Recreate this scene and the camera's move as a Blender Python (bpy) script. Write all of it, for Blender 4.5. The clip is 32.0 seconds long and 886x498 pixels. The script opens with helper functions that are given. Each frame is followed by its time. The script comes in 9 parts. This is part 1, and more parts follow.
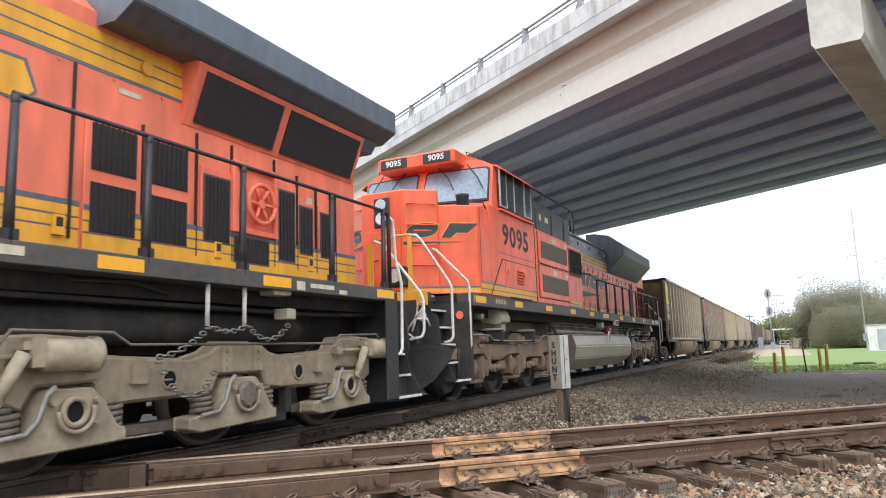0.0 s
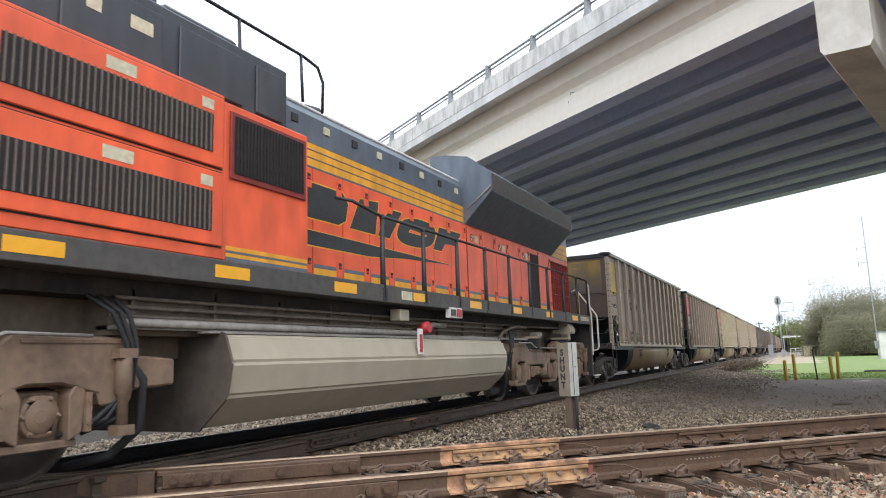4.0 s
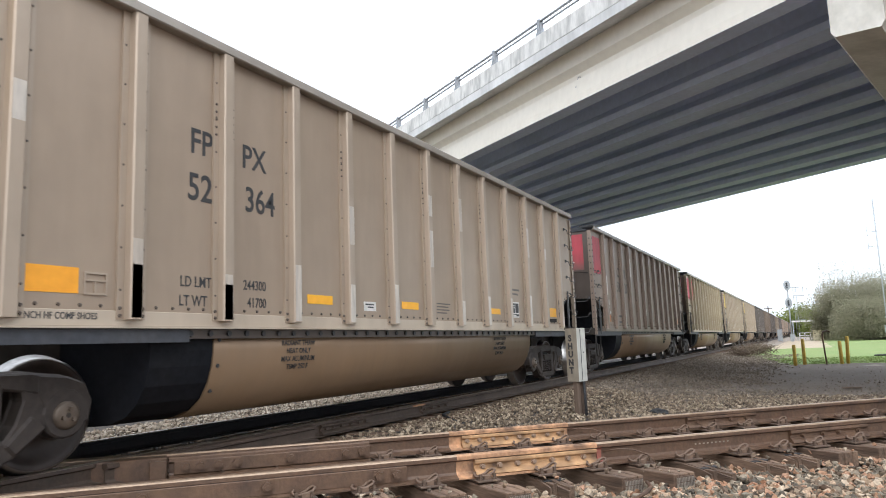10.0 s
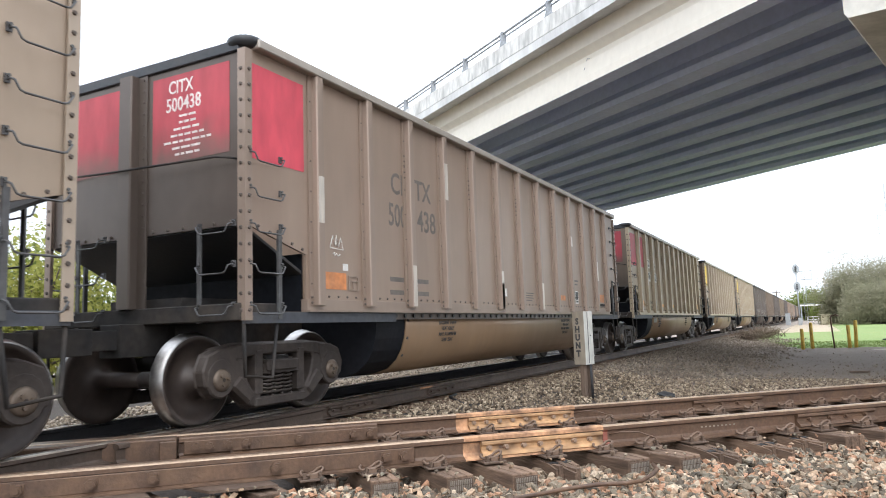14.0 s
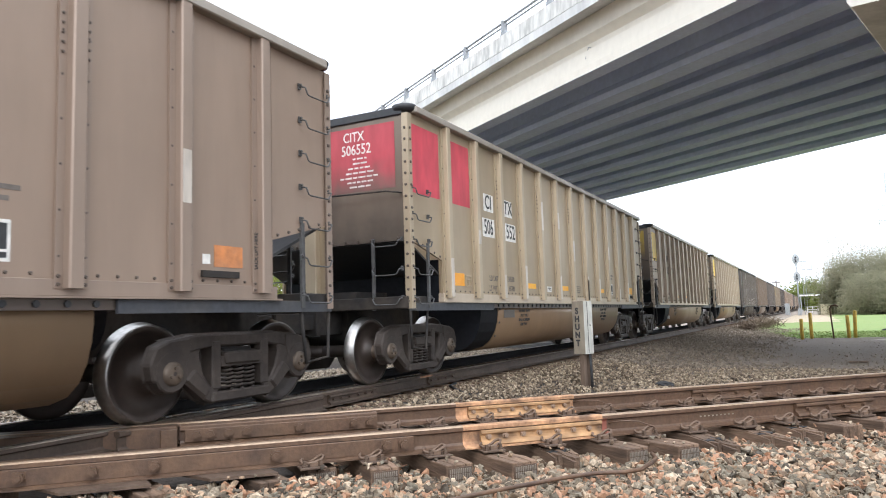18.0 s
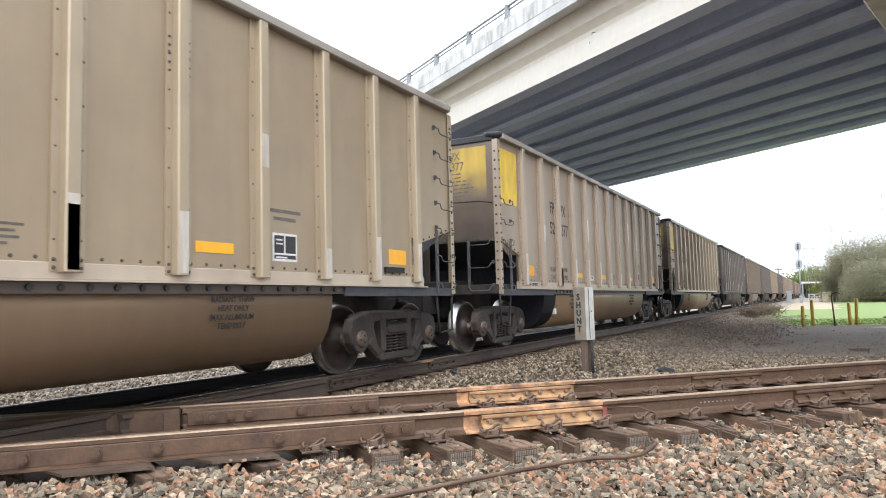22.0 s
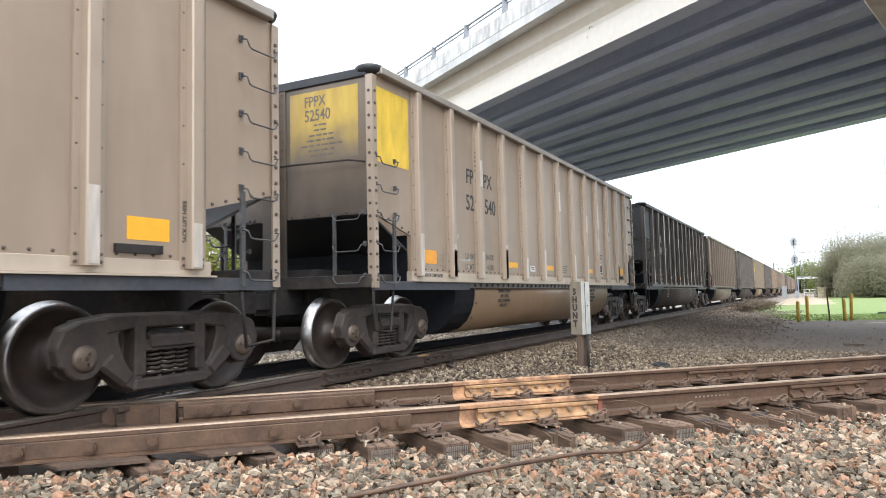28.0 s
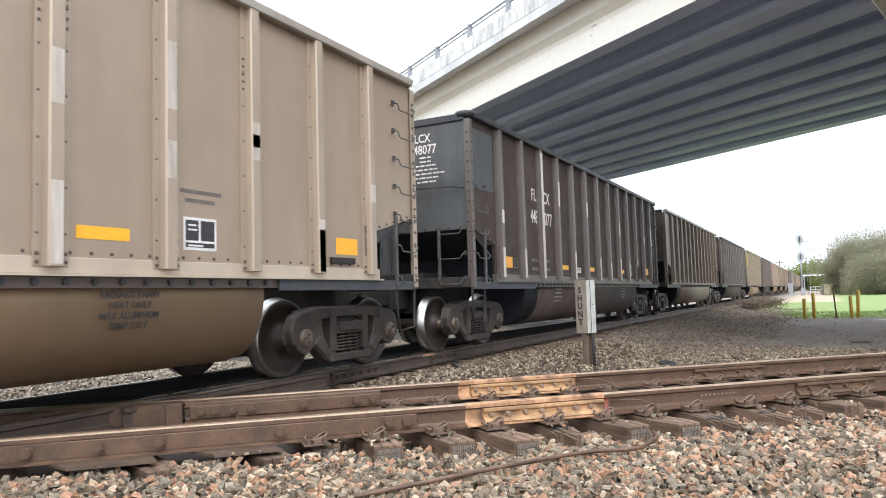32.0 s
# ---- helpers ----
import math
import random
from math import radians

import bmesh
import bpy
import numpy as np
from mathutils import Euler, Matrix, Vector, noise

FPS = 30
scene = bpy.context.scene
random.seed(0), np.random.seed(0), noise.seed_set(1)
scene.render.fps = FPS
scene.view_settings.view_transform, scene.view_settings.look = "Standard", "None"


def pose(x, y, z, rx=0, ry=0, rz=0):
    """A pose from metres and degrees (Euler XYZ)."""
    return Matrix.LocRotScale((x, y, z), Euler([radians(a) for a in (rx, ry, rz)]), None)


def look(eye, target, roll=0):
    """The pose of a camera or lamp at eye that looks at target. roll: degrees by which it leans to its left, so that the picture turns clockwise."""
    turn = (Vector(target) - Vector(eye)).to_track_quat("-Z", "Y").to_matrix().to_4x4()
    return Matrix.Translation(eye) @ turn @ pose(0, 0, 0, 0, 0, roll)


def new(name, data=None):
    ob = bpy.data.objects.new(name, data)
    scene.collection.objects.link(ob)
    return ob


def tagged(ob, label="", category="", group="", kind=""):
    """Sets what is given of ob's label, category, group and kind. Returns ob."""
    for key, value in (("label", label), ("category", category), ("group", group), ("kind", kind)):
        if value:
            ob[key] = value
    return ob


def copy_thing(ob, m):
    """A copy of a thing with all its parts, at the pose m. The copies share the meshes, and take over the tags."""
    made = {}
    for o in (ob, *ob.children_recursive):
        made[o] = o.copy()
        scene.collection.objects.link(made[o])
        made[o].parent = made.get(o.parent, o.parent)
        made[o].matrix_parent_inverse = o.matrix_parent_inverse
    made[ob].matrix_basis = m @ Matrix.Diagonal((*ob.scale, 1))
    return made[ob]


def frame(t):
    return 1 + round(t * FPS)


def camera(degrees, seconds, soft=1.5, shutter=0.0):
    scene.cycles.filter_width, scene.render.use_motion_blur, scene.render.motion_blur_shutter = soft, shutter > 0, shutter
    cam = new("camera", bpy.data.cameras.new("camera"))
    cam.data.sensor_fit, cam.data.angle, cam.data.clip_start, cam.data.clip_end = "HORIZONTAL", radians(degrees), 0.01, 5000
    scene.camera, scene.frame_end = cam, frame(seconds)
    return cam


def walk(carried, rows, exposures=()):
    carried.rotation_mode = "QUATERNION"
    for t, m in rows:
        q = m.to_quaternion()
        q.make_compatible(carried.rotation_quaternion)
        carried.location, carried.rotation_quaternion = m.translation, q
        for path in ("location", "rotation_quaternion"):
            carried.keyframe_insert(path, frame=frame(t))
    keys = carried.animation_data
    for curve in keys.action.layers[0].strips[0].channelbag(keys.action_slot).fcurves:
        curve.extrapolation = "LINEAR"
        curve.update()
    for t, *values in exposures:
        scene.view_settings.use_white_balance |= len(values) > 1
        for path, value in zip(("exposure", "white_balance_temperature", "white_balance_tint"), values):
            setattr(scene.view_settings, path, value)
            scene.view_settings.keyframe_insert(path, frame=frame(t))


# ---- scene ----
cam = camera(64.32, 32.0, soft=1.0, shutter=0.15)
EYE = Vector((6.354, 0.0, 0.883))


def aim(yaw, pitch, roll):
    """The camera's pose at its stand: yaw to the left of the train's track, pitch up, roll, in degrees."""
    a, b = radians(yaw), radians(pitch)
    return look(EYE, EYE + Vector((-math.sin(a) * math.cos(b), math.cos(a) * math.cos(b), math.sin(b))), roll)


walk(cam, [
    (0, aim(25.69, 8.31, -1.93)),
    (0.5, aim(25.72, 8.26, -1.81)),
    (1, aim(25.78, 8.38, -1.84)),
    (1.5, aim(25.89, 8.80, -1.93)),
    (2, aim(25.94, 9.22, -1.98)),
    (2.5, aim(26.06, 9.33, -2.01)),
    (3, aim(26.27, 9.36, -1.99)),
    (3.5, aim(26.32, 9.10, -1.93)),
    (5.5, aim(26.31, 8.72, -1.86)),
    (6, aim(26.29, 8.54, -2.06)),
    (6.5, aim(26.23, 8.39, -2.09)),
    (7, aim(26.15, 8.35, -2.16)),
    (7.5, aim(26.29, 8.19, -2.26)),
    (8, aim(26.44, 8.26, -2.32)),
    (8.5, aim(26.51, 8.42, -2.26)),
    (9, aim(26.64, 8.39, -2.38)),
    (9.5, aim(26.91, 8.08, -2.34)),
    (10, aim(26.99, 7.84, -2.15)),
    (10.5, aim(27.11, 7.39, -2.14)),
    (11, aim(27.12, 7.58, -1.93)),
    (11.5, aim(27.50, 7.38, -1.88)),
    (12, aim(27.45, 6.99, -1.83)),
    (12.5, aim(27.52, 6.75, -1.89)),
    (13, aim(27.53, 6.58, -1.92)),
    (13.5, aim(27.60, 6.43, -1.98)),
    (14, aim(27.64, 6.48, -1.96)),
    (14.5, aim(27.73, 6.38, -1.99)),
    (16.5, aim(28.17, 6.09, -1.93)),
    (17, aim(27.92, 5.83, -1.88)),
    (17.5, aim(27.75, 5.74, -1.84)),
    (18, aim(27.68, 5.62, -1.83)),
    (18.5, aim(27.68, 5.36, -1.67)),
    (19, aim(27.64, 5.26, -1.63)),
    (19.5, aim(27.59, 5.16, -1.76)),
    (20, aim(27.52, 4.90, -1.70)),
    (20.5, aim(27.69, 4.66, -1.65)),
    (21, aim(27.70, 4.66, -1.46)),
    (21.5, aim(27.65, 4.58, -1.41)),
    (22, aim(27.87, 4.44, -1.52)),
    (22.5, aim(27.77, 4.50, -1.38)),
    (23, aim(27.63, 4.62, -1.57)),
    (23.5, aim(27.73, 4.60, -1.58)),
    (24, aim(27.74, 4.54, -1.49)),
    (24.5, aim(27.60, 4.54, -1.57)),
    (25, aim(27.67, 4.48, -1.56)),
    (25.5, aim(27.53, 4.52, -1.51)),
    (27.5, aim(27.54, 3.99, -1.30)),
    (28, aim(27.60, 3.96, -1.33)),
    (28.5, aim(27.70, 3.98, -1.42)),
    (29, aim(27.86, 3.88, -1.45)),
    (29.5, aim(28.09, 3.80, -1.47)),
    (30, aim(27.92, 3.79, -1.45)),
    (30.5, aim(27.84, 3.78, -1.43)),
    (31, aim(27.90, 3.84, -1.36)),
    (31.5, aim(27.95, 3.83, -1.45)),
    (32, aim(27.99, 3.92, -1.66)),
], exposures=[(t, e, 6050, 10) for t, e in ((0.0, 0.5), (1.0, 0.46), (2.0, 0.17), (3.0, 0.23), (6.0, 0.55), (9.0, 0.5), (12.0, 0.63), (14.0, 0.76), (19.0, 0.79), (23.0, 0.8), (28.0, 0.84), (32.0, 0.87))])

import collections

# ---- light ----
SUN_HEIGHT, SUN_TURN = 40.0, 150.0
world = bpy.data.worlds.new("overcast_sky")
scene.world = world
world.use_nodes = True
wn, wl = world.node_tree.nodes, world.node_tree.links
wn.clear()
w_out = wn.new("ShaderNodeOutputWorld")
w_back = wn.new("ShaderNodeBackground")
w_sky = wn.new("ShaderNodeTexSky")
w_sky.sky_type, w_sky.sun_disc = "NISHITA", False
w_sky.sun_elevation, w_sky.sun_rotation = radians(SUN_HEIGHT), radians(SUN_TURN)
w_sky.air_density, w_sky.dust_density = 1.0, 3.0
w_co = wn.new("ShaderNodeTexCoord")
w_map = wn.new("ShaderNodeMapping")
w_map.inputs["Scale"].default_value = (1.2, 1.2, 7.0)
w_noise = wn.new("ShaderNodeTexNoise")
w_noise.inputs["Scale"].default_value, w_noise.inputs["Detail"].default_value = 1.6, 5.0
w_ramp = wn.new("ShaderNodeValToRGB")
w_ramp.color_ramp.elements[0].position, w_ramp.color_ramp.elements[0].color = 0.34, (7.3, 7.6, 7.9, 1)
w_ramp.color_ramp.elements[1].position, w_ramp.color_ramp.elements[1].color = 0.62, (10.1, 10.5, 11.0, 1)
w_mix = wn.new("ShaderNodeMix")
w_mix.data_type = "RGBA"
w_mix.inputs["Factor"].default_value = 0.9
wl.new(w_co.outputs["Generated"], w_map.inputs["Vector"])
wl.new(w_map.outputs["Vector"], w_noise.inputs["Vector"])
wl.new(w_noise.outputs["Fac"], w_ramp.inputs["Fac"])
wl.new(w_sky.outputs["Color"], w_mix.inputs["A"])
wl.new(w_ramp.outputs["Color"], w_mix.inputs["B"])
w_xyz = wn.new("ShaderNodeSeparateXYZ")
w_rise = wn.new("ShaderNodeMapRange")
w_rise.inputs["To Min"].default_value, w_rise.inputs["To Max"].default_value = 0.74, 1.5
w_grade = wn.new("ShaderNodeVectorMath")
w_grade.operation = "SCALE"
wl.new(w_co.outputs["Generated"], w_xyz.inputs["Vector"])
wl.new(w_xyz.outputs["Z"], w_rise.inputs["Value"])
wl.new(w_mix.outputs["Result"], w_grade.inputs[0])
wl.new(w_rise.outputs["Result"], w_grade.inputs["Scale"])
wl.new(w_grade.outputs["Vector"], w_back.inputs["Color"])
w_back.inputs["Strength"].default_value = 0.135
wl.new(w_back.outputs["Background"], w_out.inputs["Surface"])

sun = new("sun", bpy.data.lights.new("sun", "SUN"))
sun.data.energy, sun.data.angle, sun.data.color = 1.1, radians(50), (1.0, 0.965, 0.92)
_a, _h = radians(SUN_TURN), radians(SUN_HEIGHT)
sun.matrix_basis = look((0, 0, 30), Vector((0, 0, 30)) - Vector((math.sin(_a) * math.cos(_h), math.cos(_a) * math.cos(_h), math.sin(_h))))

# ---- materials ----
MATS = {}


def mat(name, base, rough=0.7, metal=0.0, second=None, grain=14.0, blotch=1.4, amount=0.5, bump=0.15, streak=1.0, random_tint=0.0, spec=0.5, dust=None, dust_amount=0.0, vary=0.18, along=1.0):
    """A surface with fine grain, broad stains and relief. second: the stain's colour. streak: stains drawn out upwards; along: drawn out along x."""
    if name in MATS:
        return MATS[name]
    m = bpy.data.materials.new(name)
    MATS[name] = m
    m.use_nodes = True
    n, l = m.node_tree.nodes, m.node_tree.links
    p = n["Principled BSDF"]
    p.inputs["Roughness"].default_value, p.inputs["Metallic"].default_value = rough, metal
    p.inputs["Specular IOR Level"].default_value = spec
    second = second or tuple(c * 0.6 for c in base)
    co = n.new("ShaderNodeTexCoord")
    mp = n.new("ShaderNodeMapping")
    mp.inputs["Scale"].default_value = (1 / along, 1, 1 / streak)
    l.new(co.outputs["Object"], mp.inputs["Vector"])
    big = n.new("ShaderNodeTexNoise")
    big.inputs["Scale"].default_value, big.inputs["Detail"].default_value = blotch, 6
    l.new(mp.outputs["Vector"], big.inputs["Vector"])
    fine = n.new("ShaderNodeTexNoise")
    fine.inputs["Scale"].default_value, fine.inputs["Detail"].default_value = grain, 4
    l.new(mp.outputs["Vector"], fine.inputs["Vector"])
    r = n.new("ShaderNodeMapRange")
    r.inputs["From Min"].default_value, r.inputs["From Max"].default_value = 0.42, 0.66
    r.inputs["To Max"].default_value = amount
    l.new(big.outputs["Fac"], r.inputs["Value"])
    mx = n.new("ShaderNodeMix")
    mx.data_type = "RGBA"
    mx.inputs["A"].default_value, mx.inputs["B"].default_value = (*base, 1), (*second, 1)
    l.new(r.outputs["Result"], mx.inputs["Factor"])
    hs = n.new("ShaderNodeHueSaturation")
    fr = n.new("ShaderNodeMapRange")
    fr.inputs["From Min"].default_value, fr.inputs["From Max"].default_value = 0.3, 0.7
    fr.inputs["To Min"].default_value, fr.inputs["To Max"].default_value = 1 - vary, 1 + vary
    l.new(fine.outputs["Fac"], fr.inputs["Value"])
    l.new(mx.outputs["Result"], hs.inputs["Color"])
    value = fr.outputs["Result"]
    if random_tint:
        oi = n.new("ShaderNodeObjectInfo")
        rr = n.new("ShaderNodeMapRange")
        rr.inputs["To Min"].default_value, rr.inputs["To Max"].default_value = 1 - random_tint, 1 + random_tint
        l.new(oi.outputs["Random"], rr.inputs["Value"])
        mu = n.new("ShaderNodeMath")
        mu.operation = "MULTIPLY"
        l.new(value, mu.inputs[0]), l.new(rr.outputs["Result"], mu.inputs[1])
        value = mu.outputs["Value"]
    l.new(value, hs.inputs["Value"])
    out = hs.outputs["Color"]
    if dust:
        dn = n.new("ShaderNodeTexNoise")
        dn.inputs["Scale"].default_value, dn.inputs["Detail"].default_value = 3.1, 8
        l.new(co.outputs["Object"], dn.inputs["Vector"])
        dr = n.new("ShaderNodeMapRange")
        dr.inputs["From Min"].default_value, dr.inputs["From Max"].default_value = 0.4, 0.7
        dr.inputs["To Max"].default_value = dust_amount
        l.new(dn.outputs["Fac"], dr.inputs["Value"])
        dm = n.new("ShaderNodeMix")
        dm.data_type = "RGBA"
        dm.inputs["B"].default_value = (*dust, 1)
        l.new(out, dm.inputs["A"]), l.new(dr.outputs["Result"], dm.inputs["Factor"])
        out = dm.outputs["Result"]
    l.new(out, p.inputs["Base Color"])
    rg = n.new("ShaderNodeMapRange")
    rg.inputs["To Min"].default_value, rg.inputs["To Max"].default_value = max(0.05, rough - 0.12), min(1.0, rough + 0.12)
    l.new(big.outputs["Fac"], rg.inputs["Value"])
    l.new(rg.outputs["Result"], p.inputs["Roughness"])
    if bump:
        b = n.new("ShaderNodeBump")
        b.inputs["Strength"].default_value, b.inputs["Distance"].default_value = bump, 0.02
        l.new(fine.outputs["Fac"], b.inputs["Height"])
        l.new(b.outputs["Normal"], p.inputs["Normal"])
    return m


STEEL_RUST = mat("rusty_rail_steel", (0.118, 0.068, 0.042), 0.5, 0.15, (0.058, 0.036, 0.026), grain=30, blotch=3, amount=0.9, bump=0.2, vary=0.2, dust=(0.24, 0.14, 0.075), dust_amount=0.35)
RAIL_TOP = mat("worn_rail_top", (0.44, 0.38, 0.32), 0.4, 0.9, (0.25, 0.2, 0.16), grain=40, blotch=5, bump=0.05)
RAIL_WORN = mat("brown_worn_rail_head", (0.4, 0.29, 0.2), 0.42, 0.4, (0.26, 0.175, 0.115), grain=40, blotch=4, bump=0.05)
RAIL_ORANGE = mat("fresh_orange_rust", (0.5, 0.275, 0.145), 0.75, 0.0, (0.13, 0.075, 0.046), grain=26, blotch=5, amount=1.0, bump=0.3, vary=0.25)
BAR_ORANGE = mat("patchy_orange_rust", (0.46, 0.27, 0.13), 0.75, 0.0, (0.075, 0.045, 0.03), grain=24, blotch=6, amount=1.0, bump=0.3, vary=0.25)
TIE = mat("weathered_tie_wood", (0.18, 0.114, 0.073), 0.9, 0, (0.06, 0.038, 0.026), grain=50, blotch=8, amount=0.85, bump=0.5, random_tint=0.25, along=8, vary=0.24)
BALLAST = mat("dusty_bare_ground", (0.3, 0.25, 0.2), 0.95, 0, (0.2, 0.165, 0.135), grain=26, blotch=0.9, amount=0.8, bump=1.0)
CONCRETE = mat("light_concrete", (0.76, 0.71, 0.62), 0.85, 0, (0.68, 0.63, 0.55), grain=5, blotch=0.4, amount=0.3, bump=0.03, streak=1.5, vary=0.04)
PEELING = mat("peeling_coated_concrete", (0.72, 0.68, 0.6), 0.85, 0, (0.45, 0.42, 0.35), grain=9, blotch=1.3, amount=0.55, bump=0.06, vary=0.06)
PARAPET = mat("streaked_parapet_concrete", (0.64, 0.625, 0.59), 0.9, 0, (0.3, 0.295, 0.28), grain=16, blotch=4.5, amount=0.7, bump=0.06, streak=3.5, vary=0.08)
CONCRETE_GREY = mat("stained_grey_concrete", (0.66, 0.65, 0.63), 0.9, 0, (0.34, 0.34, 0.335), grain=7, blotch=0.9, amount=0.45, bump=0.08, streak=4, vary=0.08)
# same concrete, with the blue cast of the bridge's shade in its colour
CONCRETE_SHADE = mat("soffit_concrete", (0.67, 0.745, 0.96), 0.9, 0, (0.57, 0.645, 0.87), grain=7, blotch=0.5, amount=0.6, bump=0.04, vary=0.05)
BLACK_STEEL = mat("black_painted_steel", (0.022, 0.023, 0.026), 0.5, 0, (0.05, 0.045, 0.04), grain=20, blotch=3, amount=0.5, bump=0.06)
UNDER_DARK = mat("grimy_underframe", (0.03, 0.028, 0.027), 0.85, 0, (0.065, 0.053, 0.043), grain=12, blotch=2.5, amount=0.7, bump=0.2, spec=0.2)
TRUCK_DARK = mat("dusty_truck_casting", (0.062, 0.049, 0.041), 0.62, 0, (0.034, 0.028, 0.025), grain=16, blotch=3, amount=0.7, bump=0.2, spec=0.3)
WHEEL = mat("wheel_disc_steel", (0.058, 0.043, 0.035), 0.5, 0.25, (0.036, 0.027, 0.023), grain=9, blotch=3, amount=0.7, bump=0.1)
TREAD = mat("bright_wheel_rim", (0.4, 0.385, 0.37), 0.32, 1.0, (0.2, 0.19, 0.18), grain=20, bump=0.03)
CAP = mat("bearing_cap", (0.2, 0.15, 0.11), 0.45, 0.5, (0.06, 0.05, 0.042), bump=0.15)

# ---- building helpers ----
MESHES = {}


def box(bm, x0, x1, y0, y1, z0, z1, mi=0):
    v = [bm.verts.new((x, y, z)) for z in (z0, z1) for x, y in ((x0, y0), (x1, y0), (x1, y1), (x0, y1))]
    for f in ((3, 2, 1, 0), (4, 5, 6, 7), (0, 1, 5, 4), (1, 2, 6, 5), (2, 3, 7, 6), (3, 0, 4, 7)):
        bm.faces.new([v[i] for i in f]).material_index = mi
    return v


def prism(bm, outline, axis, a, b, mi=0):
    """A closed outline of two coordinates, drawn out along the third axis from a to b."""
    def at(p, q, c):
        return {"x": (c, p, q), "y": (p, c, q), "z": (p, q, c)}[axis]
    lo = [bm.verts.new(at(p, q, a)) for p, q in outline]
    hi = [bm.verts.new(at(p, q, b)) for p, q in outline]
    fs = [bm.faces.new(lo), bm.faces.new(hi)]
    k = len(lo)
    for i in range(k):
        fs.append(bm.faces.new((lo[i], lo[(i + 1) % k], hi[(i + 1) % k], hi[i])))
    for f in fs:
        f.material_index = mi
    return fs


def ring(bm, c, u, v, r, seg):
    return [bm.verts.new(c + u * (r * math.cos(math.tau * i / seg)) + v * (r * math.sin(math.tau * i / seg))) for i in range(seg)]


def tube(bm, pts, r, seg=8, mi=0, smooth=True, caps=True):
    """A bent round bar through the points; r one radius, or one for each point."""
    pts = [Vector(p) for p in pts]
    radii = r if isinstance(r, (list, tuple)) else [r] * len(pts)
    last, u = None, None
    rings = []
    for i, p in enumerate(pts):
        d = ((pts[i + 1] - p) if i + 1 < len(pts) else (p - pts[i - 1])).normalized()
        if 0 < i < len(pts) - 1:
            e = (p - pts[i - 1]).normalized()
            d = (d + e).normalized() if (d + e).length > 1e-4 else d
        if u is None:
            u = d.orthogonal().normalized()
        else:
            u = (u - d * u.dot(d)).normalized()
        rings.append(ring(bm, p, u, d.cross(u), radii[i], seg))
    for a, b in zip(rings, rings[1:]):
        for i in range(seg):
            f = bm.faces.new((a[i], a[(i + 1) % seg], b[(i + 1) % seg], b[i]))
            f.smooth, f.material_index = smooth, mi
    if caps:
        for rr in (rings[0], rings[-1]):
            bm.faces.new(rr).material_index = mi


def lathe(bm, profile, seg=32, mi=None, axis="x"):
    """A profile of (along the axis, radius) turned round the axis."""
    rings = []
    for a, r in profile:
        row = []
        for i in range(seg):
            c, s = math.cos(math.tau * i / seg), math.sin(math.tau * i / seg)
            row.append(bm.verts.new({"x": (a, r * c, r * s), "y": (r * c, a, r * s), "z": (r * c, r * s, a)}[axis]))
        rings.append(row)
    for k, (a, b) in enumerate(zip(rings, rings[1:])):
        for i in range(seg):
            f = bm.faces.new((a[i], a[(i + 1) % seg], b[(i + 1) % seg], b[i]))
            f.smooth = True
            if mi:
                f.material_index = mi[k]
    bm.faces.new(rings[0]), bm.faces.new(rings[-1])


def soften(bm, width, segments=1, angle=30):
    bm.normal_update()
    edges = [e for e in bm.edges if len(e.link_faces) == 2 and e.calc_face_angle(0) > radians(angle)]
    bmesh.ops.bevel(bm, geom=edges, offset=width, segments=segments, affect="EDGES", clamp_overlap=True)


def finish(key, bm, *materials):
    bmesh.ops.recalc_face_normals(bm, faces=bm.faces)
    me = bpy.data.meshes.new(key)
    bm.to_mesh(me)
    bm.free()
    for m in materials:
        me.materials.append(m)
    return me


def shared(key, build, *materials):
    """The mesh of that key, built once for each set of materials; build fills a bmesh."""
    k = (key, tuple(m.name for m in materials))
    if k not in MESHES:
        bm = bmesh.new()
        build(bm)
        MESHES[k] = finish(key, bm, *materials)
    return MESHES[k]


def put(name, me, parent=None, at=(0, 0, 0), turn=(0, 0, 0), label="", scale=None):
    ob = new(name, me)
    ob.matrix_basis = pose(*at, *turn) @ (Matrix.Diagonal((*scale, 1)) if scale else Matrix())
    ob.parent = parent
    if label:
        ob["label"] = label
    return ob


def part(name, bm, material, parent, label="", at=(0, 0, 0), turn=(0, 0, 0)):
    mats = material if isinstance(material, (list, tuple)) else [material]
    return put(name, finish(name, bm, *mats), parent, at, turn, label)


def slab(name, dims, material, parent, label="", soft=0.0):
    bm = bmesh.new()
    box(bm, *dims)
    if soft:
        soften(bm, soft)
    return part(name, bm, material, parent, label)


def text_mesh(words, size, width=1.0, bold=0.0):
    """Letters of that cap height as a thin mesh, lying in the x-y plane, centred."""
    key = ("text", words, size, width, bold)
    if key not in MESHES:
        cu = bpy.data.curves.new("letters", "FONT")
        cu.body, cu.size, cu.align_x, cu.align_y = words, size / 0.7, "CENTER", "CENTER"
        cu.extrude, cu.offset, cu.resolution_u = 0.0015, bold, 3
        ob = bpy.data.objects.new("letters", cu)
        me = bpy.data.meshes.new_from_object(ob)
        me.transform(Matrix.Diagonal((width, 1, 1, 1)))
        bpy.data.objects.remove(ob), bpy.data.curves.remove(cu)
        MESHES[key] = me
    return MESHES[key]


